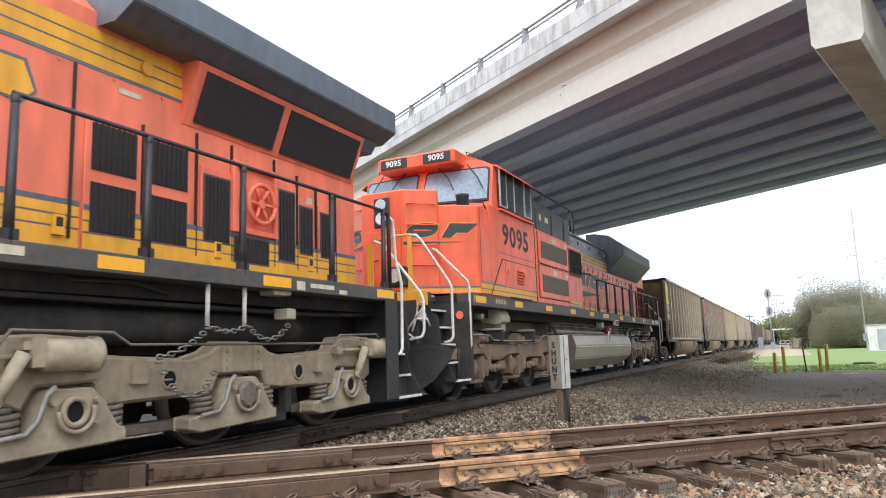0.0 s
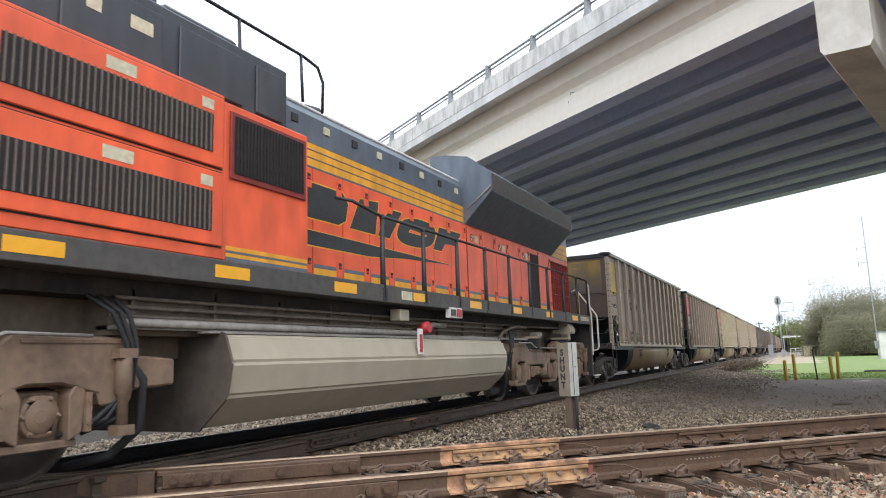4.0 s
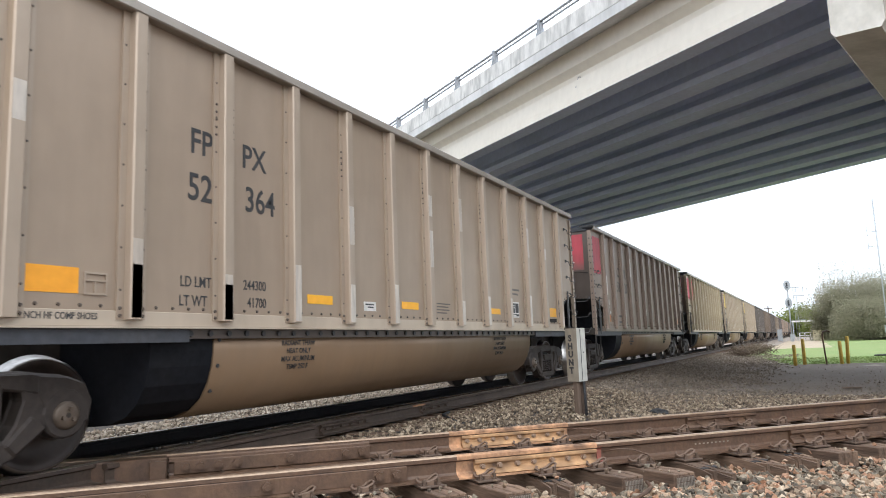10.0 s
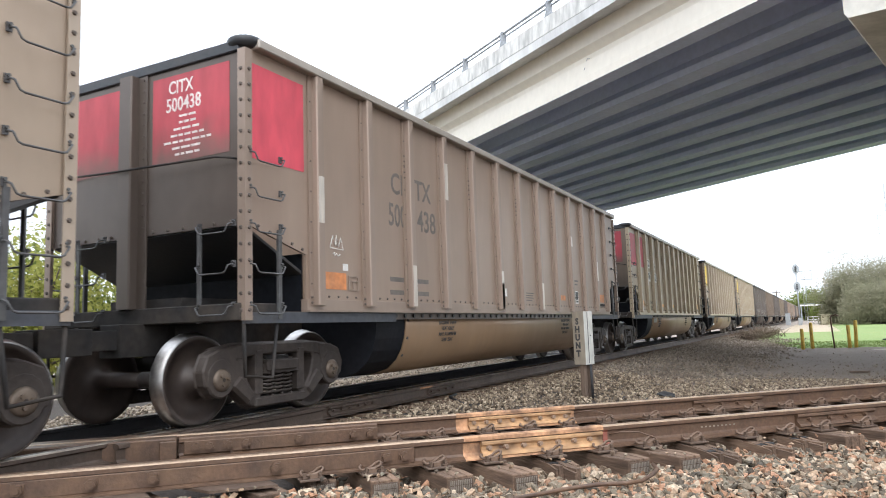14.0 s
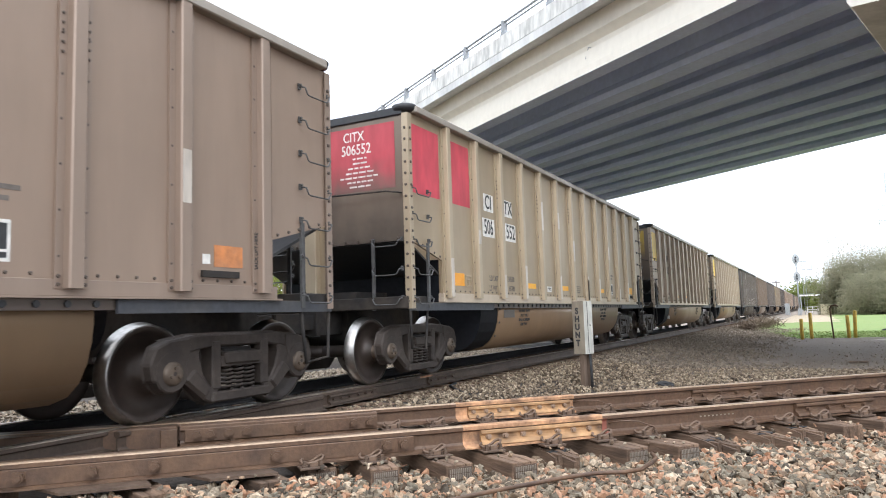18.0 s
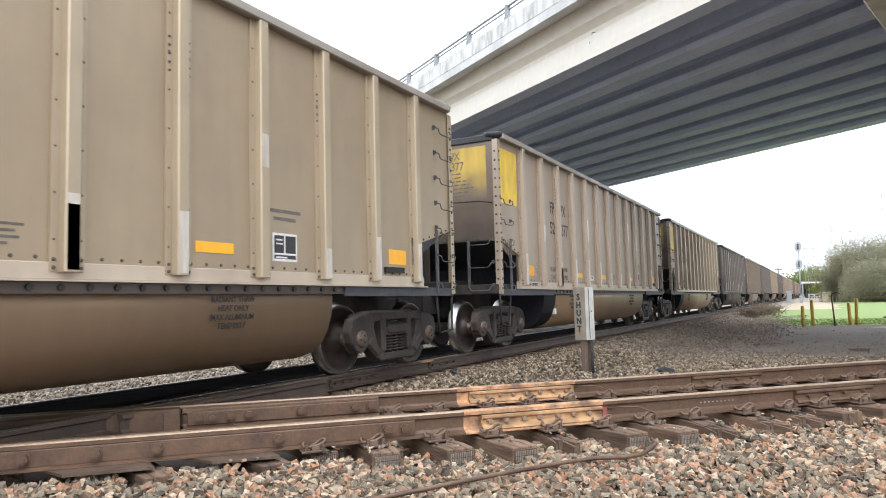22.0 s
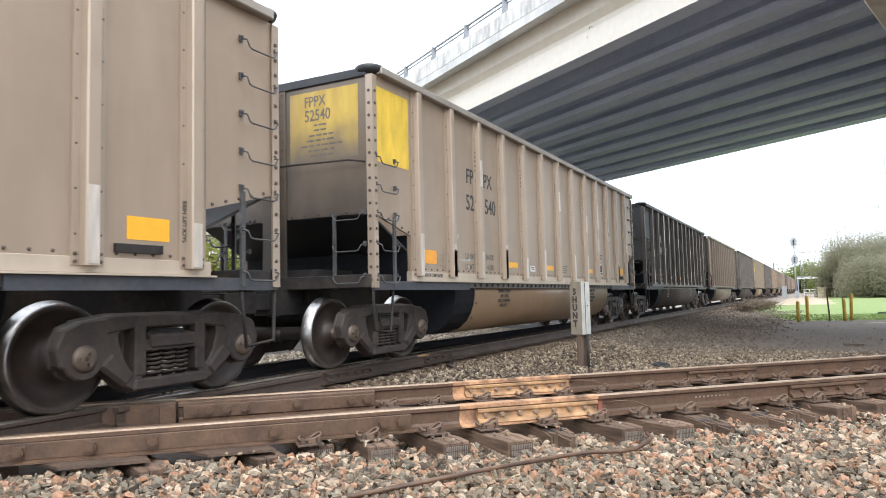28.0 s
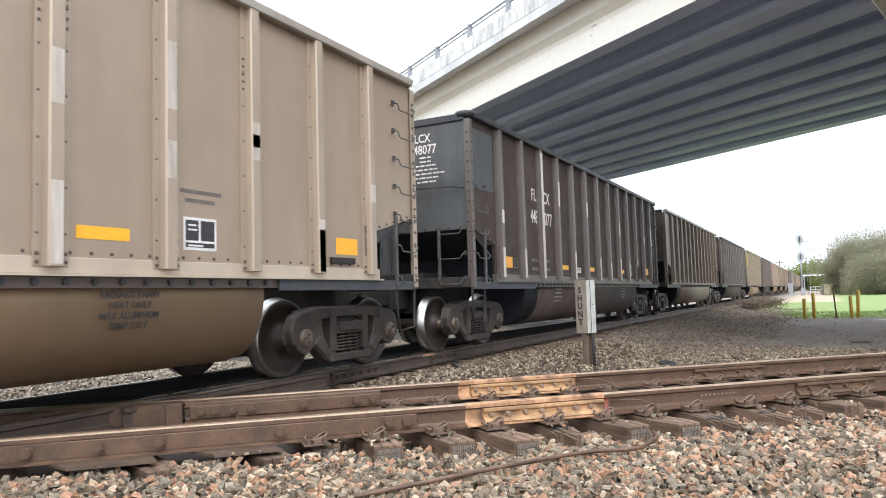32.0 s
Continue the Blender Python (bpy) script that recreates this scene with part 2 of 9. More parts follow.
def letters(name, words, size, material, parent, at, turn, width=1.0, bold=0.0, label=""):
    """Writing on a thing, each character a part of its own."""
    whole = text_mesh(words, size, width, bold)
    verts = [v.co.copy() for v in whole.vertices]
    root = list(range(len(verts)))

    def find(i):
        while root[i] != i:
            root[i] = root[root[i]]
            i = root[i]
        return i
    for e in whole.edges:
        root[find(e.vertices[0])] = find(e.vertices[1])
    islands = collections.defaultdict(list)
    for p in whole.polygons:
        islands[find(p.vertices[0])].append(tuple(p.vertices))
    for faces in islands.values():
        used = sorted({i for f in faces for i in f})
        place = {i: k for k, i in enumerate(used)}
        me = bpy.data.meshes.new(name)
        me.from_pydata([verts[i] for i in used], [], [[place[i] for i in f] for f in faces])
        me.materials.append(material)
        put(name, me, parent, at, turn, label)


SIDE = (90, 0, 90)      # letters that face +x, read along +y
END = (90, 0, 0)        # letters that face -y, read along +x

# ---- ground ----
def ground_height(x, y):
    """Ballast shoulders along both tracks, falling to the yard's level."""
    a = abs(x)
    b = abs((x - 4.0) * 0.7145 - (y - 6.68) * 0.6997)
    low = -0.42
    u = (x - 4.0) * 0.6997 + (y - 6.68) * 0.7145
    rise = min(max((-1.7 - u) / 1.2, 0), 1)
    near, high = (a, -0.245) if a < b else (b, -0.365 + 0.055 * rise * rise * (3 - 2 * rise))
    k = min(max((near - 1.9) / 1.6, 0), 1)
    k = k * k * (3 - 2 * k)
    return high * (1 - k) + low * k


def build_ground():
    bm = bmesh.new()
    xs = [-900, -300, -120, -60, -30, -18] + [-12 + 0.5 * i for i in range(57)] + [18, 22, 28, 36, 50, 80, 160, 400, 900]
    ys = [-400, -100, -40, -20, -10, -6, -3] + [-2 + 0.5 * i for i in range(57)] + [28, 30, 32, 34, 36, 39, 43, 48, 55, 65, 80, 100, 130, 180, 260, 400, 700, 1500]
    rows = [[bm.verts.new((x, y, ground_height(x, y) + (noise.noise((x * 0.9, y * 0.9, 0)) * 0.025 if abs(x) < 30 and -10 < y < 60 else 0))) for x in xs] for y in ys]
    for a, b in zip(rows, rows[1:]):
        for i in range(len(xs) - 1):
            bm.faces.new((a[i], a[i + 1], b[i + 1], b[i])).smooth = True
    g = put("ground", finish("ground", bm, BALLAST))
    tagged(g, "grey-brown gravel ballast and bare dirt round the tracks", "ground", kind="structure")


build_ground()

GRASS = mat("mown_grass", (0.17, 0.24, 0.062), 0.9, 0, (0.225, 0.255, 0.085), grain=30, blotch=0.35, amount=0.7, bump=0.6)
# brown dirt, its colour darkened for the shade under the bridge
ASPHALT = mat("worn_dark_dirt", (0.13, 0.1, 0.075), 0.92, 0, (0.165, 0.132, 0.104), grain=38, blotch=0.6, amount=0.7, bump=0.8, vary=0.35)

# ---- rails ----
# far rail: coal black and the shade under the train in one colour
COAL_SHADE_RAIL = mat("coal_blackened_rail", (0.02, 0.02, 0.022), 0.8, 0, (0.035, 0.03, 0.028), grain=30, blotch=3, bump=0.2)


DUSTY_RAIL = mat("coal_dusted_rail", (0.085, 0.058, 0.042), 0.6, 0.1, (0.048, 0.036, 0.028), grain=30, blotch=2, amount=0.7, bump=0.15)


def rail_section(bm, a, b, mi_side=0, mi_top=1, filled=False):
    """A flat-bottomed rail along y from a to b, its top at z 0."""
    h, base, head, web = 0.186, 0.152, 0.075, 0.018
    w = 0.034 if filled else web / 2
    half = [(base / 2, -h), (base / 2, -h + 0.012), (w + 0.012, -h + 0.03), (w, -h + 0.05), (w, -0.055), (head / 2, -0.04), (head / 2, -0.012), (head / 2 - 0.01, -0.002), (0, 0)]
    outline = half + [(-x, z) for x, z in reversed(half[:-1])]
    fs = prism(bm, outline, "y", a, b, mi_side)
    for f in fs[2:]:
        c = f.calc_center_median()
        if c.z > -0.008:
            f.material_index = mi_top


def bolt(bm, x, y, z, r=0.022, out=0.03):
    s = 1 if x > 0 else -1
    tube(bm, [(x, y, z), (x + s * out * 0.35, y, z)], r * 1.35, 8, smooth=False)
    tube(bm, [(x + s * out * 0.3, y, z), (x + s * out, y, z)], r, 6, smooth=False)


RAIL_METAL = mat("galvanised_railing", (0.3, 0.31, 0.32), 0.5, 0.5, (0.2, 0.2, 0.2), bump=0.05)
BRIDGE_DIR = Vector((0.833, -0.553, 0))
BRIDGE_IN = Vector((0.553, 0.833, 0))


def simple_tracks():
    r = tagged(new("railway_track"), "main line track on timber ties under the train", "track", kind="structure")
    for sx in (-1, 1):
        bm = bmesh.new()
        rail_section(bm, -60, 420)
        part("rail", bm, [DUSTY_RAIL if sx > 0 else COAL_SHADE_RAIL, RAIL_TOP], r, at=(sx * 0.7525, 0, 0))
    q = tagged(new("crossing_track"), "second track crossing the main line at an angle", "track", kind="structure")
    q.matrix_basis = Matrix.Translation((4.0, 6.68, 0)) @ pose(0, 0, 0, 0, 0, math.degrees(math.atan2(-0.6997, 0.7145)))
    for sx in (-1, 1):
        bm = bmesh.new()
        rail_section(bm, -12, 60)
        part("rail", bm, [STEEL_RUST, RAIL_WORN], q, at=(sx * 0.7525, 0, 0))
    return r, q


TRACK, CROSSING = simple_tracks()

# ---- bridge ----
def build_bridge():
    br = tagged(new("road_bridge"), "concrete girder road bridge over the tracks", "bridge")
    br.matrix_basis = Matrix(((BRIDGE_DIR.x, BRIDGE_IN.x, 0, 0.84), (BRIDGE_DIR.y, BRIDGE_IN.y, 0, 18.04), (0, 0, 1, 7.0), (0, 0, 0, 1)))
    A, B = -70, 60
    girders, wide = 9, 14.2
    for i in range(girders):
        y = 0.3 + (wide - 0.6) * i / (girders - 1)
        bm = bmesh.new()
        half = [(0.3, 0), (0.3, 0.17), (0.11, 0.4), (0.11, 1.0), (0.2, 1.1), (0.28, 1.18), (0.28, 1.5)]
        if i == 0:
            y = 0.04
            half = [(0.25, 0), (0.25, 0.2), (0.215, 0.6), (0.03, 0.68), (0.03, 0.84), (0.24, 0.99), (0.24, 1.5)]
        fs = prism(bm, [(y + a, z) for a, z in half] + [(y - a, z) for a, z in reversed(half)], "x", A, B)
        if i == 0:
            # outer face keeps the lit concrete; the others take the shade-blue copy
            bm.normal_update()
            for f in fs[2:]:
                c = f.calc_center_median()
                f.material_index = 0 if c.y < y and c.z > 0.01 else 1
        part("girder", bm, [CONCRETE, CONCRETE_SHADE] if i == 0 else CONCRETE_SHADE, br)
    bm = bmesh.new()
    prism(bm, [(-0.8, 1.3), (0, 1.5), (wide, 1.5), (wide + 0.8, 1.3), (wide + 0.8, 1.55), (-0.8, 1.55)], "x", A, B)
    part("deck", bm, CONCRETE_GREY, br)
    for s in (0, 1):
        bm = bmesh.new()
        prism(bm, [((-0.806 + a) if s == 0 else (wide + 0.806 - a), z) for a, z in ((0, 1.556), (0.02, 2.02), (0.28, 2.02), (0.34, 1.556))], "x", A, B)
        part("parapet", bm, PARAPET, br)
        y = -0.65 if s == 0 else wide + 0.65
        bm = bmesh.new()
        tube(bm, [(A, y, 2.46), (B, y, 2.46)], 0.035, 8)
        part("handrail", bm, RAIL_METAL, br)
        bm = bmesh.new()
        tube(bm, [(A, y + 0.05, 2.37), (B, y + 0.05, 2.37)], 0.025, 8)
        part("handrail", bm, RAIL_METAL, br)
        for k in range(-29, 26):
            put("railing_post", shared("railing_post", lambda bm: prism(bm, [(-0.17, 2.02), (0.17, 2.02), (0.06, 2.2), (0.045, 2.5), (-0.045, 2.5), (-0.06, 2.2)], "y", -0.07, 0.07), RAIL_METAL), br, (0.27 + 2.205 * k, y, 0))
    # bent cap, skewed under the girders, with its columns
    bm = bmesh.new()
    def cap(u, w, z):
        return bm.verts.new((8.3 + u - 0.357 * w, -0.35 + w, z))
    v = [cap(u, w, z) for w in (0, 15.5) for u, z in ((-0.45, -0.03), (-0.45, -1.02), (-0.38, -1.12), (0.38, -1.25), (0.45, -1.15), (0.45, -0.03))]
    bm.faces.new(v[:6]), bm.faces.new(v[6:])
    for i in range(6):
        bm.faces.new((v[i], v[(i + 1) % 6], v[6 + (i + 1) % 6], v[6 + i]))
    part("bent_cap", bm, PEELING, br, "weathered concrete bent cap with peeling paint")
    for u, w in ((6.4, 5.2), (4.3, 11.0)):
        bm = bmesh.new()
        lathe(bm, [(-7.45, 0.42), (-1.1, 0.42)], 24, axis="z")
        part("column", bm, CONCRETE_GREY, br, at=(u + 2.4, w, 0))
    bm = bmesh.new()
    tube(bm, [(1.03, 0.0, 0.72), (1.03, -0.09, 0.71), (1.03, -0.2, 0.4), (1.03, -0.14, 0.38)], 0.012, 6)
    part("conduit", bm, RAIL_METAL, br)
    return br


build_bridge()

# ---- the train: coal cars ----
PITCH, BOX_LONG, HALF, TOP = 16.18, 14.4, 1.577, 3.86
STAKES = [1.12 + 1.013 * i for i in range(13)]
TRUCKS = (1.0, 13.43)


def car_paint(name, base, stain, amount=0.24, spec=0.5):
    return mat(name, base, 0.44 if spec > 0.3 else 0.7, 0.28 if spec > 0.3 else 0, stain, spec=spec, grain=5, blotch=0.9, amount=amount, bump=0.015, streak=6.0, dust=(0.2, 0.155, 0.12), dust_amount=0.14, vary=0.05)


TAUPE = car_paint("dusty_aluminium", (0.36, 0.277, 0.203), (0.27, 0.2, 0.142))
TAUPE_LIGHT = car_paint("pale_dusty_aluminium", (0.4, 0.32, 0.243), (0.31, 0.24, 0.177))
BROWN = car_paint("brown_grimy_aluminium", (0.3, 0.22, 0.166), (0.21, 0.15, 0.112))
OLIVE = car_paint("olive_tan_aluminium", (0.36, 0.28, 0.185), (0.27, 0.205, 0.13))
OLIVE_LIGHT = car_paint("pale_olive_tan_aluminium", (0.42, 0.34, 0.235), (0.32, 0.25, 0.165))
# darker copy of the taupe: the bridge's shade is in the colour
FAR_TAN = car_paint("dull_tan_car_side", (0.26, 0.205, 0.15), (0.19, 0.148, 0.108))
BLACK_CAR = car_paint("blackened_car_steel", (0.06, 0.046, 0.04), (0.085, 0.064, 0.054), 0.5, 0.15)
# sooty steel, lightened so the stakes' highlights are in the colour
DARK_STAKE = car_paint("sooty_stake_steel", (0.13, 0.108, 0.097), (0.075, 0.06, 0.053))
PALE_STROKE = mat("thin_pale_blue_paint", (0.42, 0.42, 0.4), 0.6, 0, (0.36, 0.31, 0.25), grain=20, blotch=6, amount=1.0, bump=0.0)
PALE_SILL = car_paint("pale_rubbed_sill", (0.52, 0.43, 0.33), (0.4, 0.32, 0.24))
CHORD = car_paint("weathered_grey_chord", (0.36, 0.32, 0.275), (0.25, 0.215, 0.18), 0.5)
BROWN_STAKE = car_paint("brown_grey_stakes", (0.285, 0.215, 0.168), (0.17, 0.125, 0.096))
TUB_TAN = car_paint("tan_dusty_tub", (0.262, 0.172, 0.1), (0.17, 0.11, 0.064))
RUST_CAR = car_paint("rust_brown_car_side", (0.175, 0.13, 0.1), (0.125, 0.092, 0.072))
END_GRIME = car_paint("grimy_car_end", (0.1, 0.078, 0.064), (0.058, 0.047, 0.041))
END_TAN = car_paint("tan_grimy_car_end", (0.19, 0.148, 0.112), (0.1, 0.079, 0.062), 0.6)
YELLOW = mat("faded_yellow_panel", (0.7, 0.47, 0.05), 0.55, 0, (0.62, 0.42, 0.055), grain=6, blotch=0.8, amount=0.15, bump=0.03, streak=3)
RED = mat("faded_red_panel", (0.52, 0.06, 0.085), 0.55, 0, (0.45, 0.06, 0.075), grain=6, blotch=1.5, amount=0.3, bump=0.03, streak=3)
RED_END = mat("grimy_red_panel", (0.4, 0.055, 0.07), 0.65, 0, (0.3, 0.06, 0.065), grain=5, blotch=1.0, amount=0.5, bump=0.03, streak=3)
YELLOW_END = mat("grimy_yellow_panel", (0.48, 0.33, 0.06), 0.65, 0, (0.36, 0.25, 0.07), grain=5, blotch=1.0, amount=0.6, bump=0.03, streak=3)
YELLOW_GRIME = mat("sooty_yellow_panel", (0.3, 0.2, 0.04), 0.65, 0, (0.16, 0.115, 0.06), grain=5, blotch=0.8, amount=0.8, bump=0.03, streak=2)
SCUFF = mat("bare_scuffed_aluminium", (0.58, 0.52, 0.45), 0.4, 0.35, (0.46, 0.39, 0.32), grain=20, blotch=5, amount=0.8, bump=0.03, streak=6)
TEAL_END = mat("grimy_teal_panel", (0.07, 0.072, 0.072), 0.65, 0, (0.055, 0.047, 0.042), grain=5, blotch=1, amount=0.8, bump=0.03, streak=3)
FADED_TAPE = mat("faded_orange_reflector", (0.56, 0.21, 0.07), 0.55, 0, (0.42, 0.19, 0.09), blotch=4, amount=0.8, bump=0.02)
ORANGE_TAPE = mat("orange_reflector", (0.85, 0.36, 0.02), 0.45, 0, (0.75, 0.3, 0.03), amount=0.2, vary=0.05, bump=0.02)
YELLOW_TAPE = mat("yellow_reflector", (0.88, 0.43, 0.02), 0.45, 0, (0.8, 0.38, 0.025), amount=0.2, vary=0.05, bump=0.02)
WHITE = mat("white_paint", (0.72, 0.7, 0.66), 0.55, 0, (0.55, 0.52, 0.47), bump=0.02)
# near-black for voids and recesses: their deep shade is in the colour
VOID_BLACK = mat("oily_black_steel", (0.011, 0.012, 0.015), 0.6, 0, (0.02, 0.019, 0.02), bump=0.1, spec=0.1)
FLANGE = mat("blue_grey_flange", (0.05, 0.053, 0.062), 0.6, 0, (0.08, 0.075, 0.07), blotch=3, bump=0.05)
GRAB_STEEL = mat("bare_grab_steel", (0.1, 0.098, 0.098), 0.55, 0.3, (0.06, 0.055, 0.052), blotch=6, bump=0.05)
INK = mat("black_lettering", (0.03, 0.03, 0.032), 0.6, 0, (0.06, 0.055, 0.05), bump=0.0)
WHITE_INK = mat("white_lettering", (0.68, 0.62, 0.58), 0.6, 0, (0.42, 0.36, 0.32), bump=0.0)
FADED_INK = mat("faded_lettering", (0.13, 0.11, 0.095), 0.6, 0, (0.1, 0.085, 0.07), bump=0.0)


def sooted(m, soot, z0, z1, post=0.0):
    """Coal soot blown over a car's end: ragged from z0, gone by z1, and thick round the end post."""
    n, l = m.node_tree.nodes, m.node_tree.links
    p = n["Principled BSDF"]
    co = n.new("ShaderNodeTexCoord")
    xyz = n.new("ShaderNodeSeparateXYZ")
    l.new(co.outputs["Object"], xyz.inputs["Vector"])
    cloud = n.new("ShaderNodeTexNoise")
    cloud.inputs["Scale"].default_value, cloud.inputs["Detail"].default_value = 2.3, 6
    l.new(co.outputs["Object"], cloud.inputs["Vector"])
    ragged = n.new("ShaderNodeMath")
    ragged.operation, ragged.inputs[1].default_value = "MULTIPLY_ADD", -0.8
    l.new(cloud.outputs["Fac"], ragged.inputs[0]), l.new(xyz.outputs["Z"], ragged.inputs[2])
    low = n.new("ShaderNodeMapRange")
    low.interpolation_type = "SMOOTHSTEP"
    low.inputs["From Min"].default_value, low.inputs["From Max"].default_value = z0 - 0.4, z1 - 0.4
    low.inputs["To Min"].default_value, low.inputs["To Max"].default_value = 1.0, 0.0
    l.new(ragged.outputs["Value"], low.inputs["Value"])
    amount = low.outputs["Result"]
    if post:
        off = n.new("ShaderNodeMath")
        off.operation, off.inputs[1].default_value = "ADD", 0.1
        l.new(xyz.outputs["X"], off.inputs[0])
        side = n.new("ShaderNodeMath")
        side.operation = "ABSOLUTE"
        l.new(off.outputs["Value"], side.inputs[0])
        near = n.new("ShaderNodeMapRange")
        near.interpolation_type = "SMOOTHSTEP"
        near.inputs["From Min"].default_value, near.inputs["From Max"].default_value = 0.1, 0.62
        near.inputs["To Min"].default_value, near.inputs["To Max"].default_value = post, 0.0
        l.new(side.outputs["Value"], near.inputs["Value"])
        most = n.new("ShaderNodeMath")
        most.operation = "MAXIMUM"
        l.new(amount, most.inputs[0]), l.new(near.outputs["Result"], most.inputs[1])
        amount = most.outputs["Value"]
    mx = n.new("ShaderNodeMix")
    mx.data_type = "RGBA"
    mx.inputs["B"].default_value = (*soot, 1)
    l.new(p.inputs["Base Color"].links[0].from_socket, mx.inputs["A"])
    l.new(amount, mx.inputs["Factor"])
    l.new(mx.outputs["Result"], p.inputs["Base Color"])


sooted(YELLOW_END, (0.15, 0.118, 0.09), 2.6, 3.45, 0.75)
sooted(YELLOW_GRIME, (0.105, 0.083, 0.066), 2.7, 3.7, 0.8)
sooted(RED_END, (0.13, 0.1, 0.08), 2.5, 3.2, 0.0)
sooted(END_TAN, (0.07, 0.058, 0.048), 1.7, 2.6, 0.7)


def stake_shape(bm, rivets=True, cluster=False):
    """A pressed channel with two riveted flanges; some have a cluster of bolts high up."""
    f, w, d = 0.135, 0.062, 0.092
    prism(bm, [(0, -f), (0.024, -f), (0.024, -w - 0.008), (d - 0.012, -w), (d, -w + 0.012), (d, w - 0.012), (d - 0.012, w), (0.024, w + 0.008), (0.024, f), (0, f)], "z", 1.185, 3.76)
    if rivets:
        spots = [(0.34 * i + 1.42, 0.011, 0.007) for i in range(7)] + [(1.215, 0.017, 0.014), (1.275, 0.017, 0.014)]
        if cluster:
            spots += [(2.95 + 0.075 * i, 0.014, 0.012) for i in range(5)]
        for z, r, out in spots:
            for s in (-1, 1):
                v = bmesh.ops.create_cone(bm, cap_ends=True, segments=6, radius1=r, radius2=r * 0.7, depth=out)["verts"]
                for q in {q for p in v for q in p.link_faces}:
                    q.material_index = 1
                bmesh.ops.transform(bm, verts=v, matrix=Matrix.Translation((0.024 + out / 2, s * 0.107, z)) @ Matrix.Rotation(radians(90), 4, "Y"))


def grab_shape(bm, long=0.46, out=0.075):
    """A drop grab iron along y, its bolted feet at x 0 above the hanging bar."""
    tube(bm, [(0, 0, 0.085), (out * 0.6, 0, 0.085), (out, 0.012, 0.075), (out, 0.05, 0.012), (out, 0.085, 0), (out, long - 0.085, 0), (out, long - 0.05, 0.012), (out, long - 0.012, 0.075), (out * 0.6, long, 0.085), (0, long, 0.085)], 0.009, 6)
    for y in (0, long):
        box(bm, -0.004, 0.014, y - 0.02, y + 0.02, 0.06, 0.125)
        tube(bm, [(0.01, y, 0.11), (0.034, y, 0.11)], 0.013, 6, smooth=False)


def corner_post_shape(bm, z0=1.03, z1=3.74):
    prism(bm, [(0, 0), (0.1, 0), (0.1, 0.1), (0.088, 0.1), (0.088, 0.012), (0, 0.012)], "z", z0, z1)
    n = int((z1 - z0) / 0.16)
    for i in range(n):
        z = z0 + 0.1 + i * 0.16
        for p, turn in (((0.106, 0.055, z), Matrix.Rotation(radians(90), 4, "Y")), ((0.045, -0.006, z), Matrix.Rotation(radians(90), 4, "X"))):
            v = bmesh.ops.create_cone(bm, cap_ends=True, segments=6, radius1=0.024, radius2=0.015, depth=0.018)["verts"]
            for f in {f for q in v for f in q.link_faces}:
                f.material_index = 1
            bmesh.ops.transform(bm, verts=v, matrix=Matrix.Translation(p) @ turn)


TUB_HALF = [(1.45, 1.1), (1.45, 0.92), (1.43, 0.78), (1.38, 0.62), (1.29, 0.475), (1.15, 0.365), (0.92, 0.295), (0.5, 0.27)]
WEIGHTS = {"506552": ("244300", "41700"), "52364": ("244300", "41700"), "52377": ("244100", "41900"), "52540": ("244700", "41300")}


def tub_shape(bm):
    pts = TUB_HALF + [(-x, z) for x, z in reversed(TUB_HALF)]
    fs = prism(bm, pts, "y", 3.12, 11.5)
    for f in fs[2:]:
        f.smooth = True


def side_frame_shape(bm):
    """The cast side frame of a freight truck with its two windows, in the y-z plane, about the truck's middle."""
    for s in (-1, 1):
        # end jaw and slanted arm
        prism(bm, [(s * y, z) for y, z in ((1.13, 0.55), (1.06, 0.7), (0.9, 0.76), (0.66, 0.78), (0.66, 0.66), (0.72, 0.48), (0.78, 0.34), (0.98, 0.36), (1.1, 0.4))], "x", 1.0, 1.12)
        prism(bm, [(s * y, z) for y, z in ((0.78, 0.62), (0.76, 0.4), (0.66, 0.33), (0.5, 0.18), (0.36, 0.12), (0.3, 0.28), (0.42, 0.31), (0.5, 0.42), (0.56, 0.6), (0.54, 0.68))], "x", 0.96, 1.11)
        prism(bm, [(s * y, z) for y, z in ((0.4, 0.26), (0.28, 0.26), (0.28, 0.74), (0.4, 0.74))], "x", 0.95, 1.12)
    prism(bm, [(-0.9, 0.755), (-0.6, 0.8), (0.6, 0.8), (0.9, 0.755), (0.66, 0.64), (0.4, 0.68), (-0.4, 0.68), (-0.66, 0.64)], "x", 0.95, 1.11)
    prism(bm, [(-0.42, 0.14), (0.42, 0.14), (0.4, 0.24), (-0.4, 0.24)], "x", 0.93, 1.13)
    for s in (-1, 1):
        prism(bm, [(s * 0.89 + 0.19 * math.cos(math.tau * k / 16), 0.475 + 0.2 * math.sin(math.tau * k / 16)) for k in range(16)], "x", 0.98, 1.125)
        prism(bm, [(s * y, z) for y, z in ((0.62, 0.48), (0.74, 0.38), (0.5, 0.2), (0.42, 0.28))], "x", 1.1, 1.135)
    prism(bm, [(-0.24, 0.5), (0.24, 0.5), (0.26, 0.62), (-0.26, 0.62)], "x", 1.04, 1.15)
    soften(bm, 0.016)


def spring_shape(bm):
    for y in (-0.15, 0.0, 0.15):
        pts = [(1.04 + 0.065 * math.cos(a), y + 0.065 * math.sin(a), 0.24 + 0.24 * a / (math.tau * 6)) for a in [math.tau * k / 8 for k in range(49)]]
        tube(bm, pts, 0.0135, 5)
    box(bm, 0.95, 1.12, -0.29, 0.29, 0.48, 0.58)


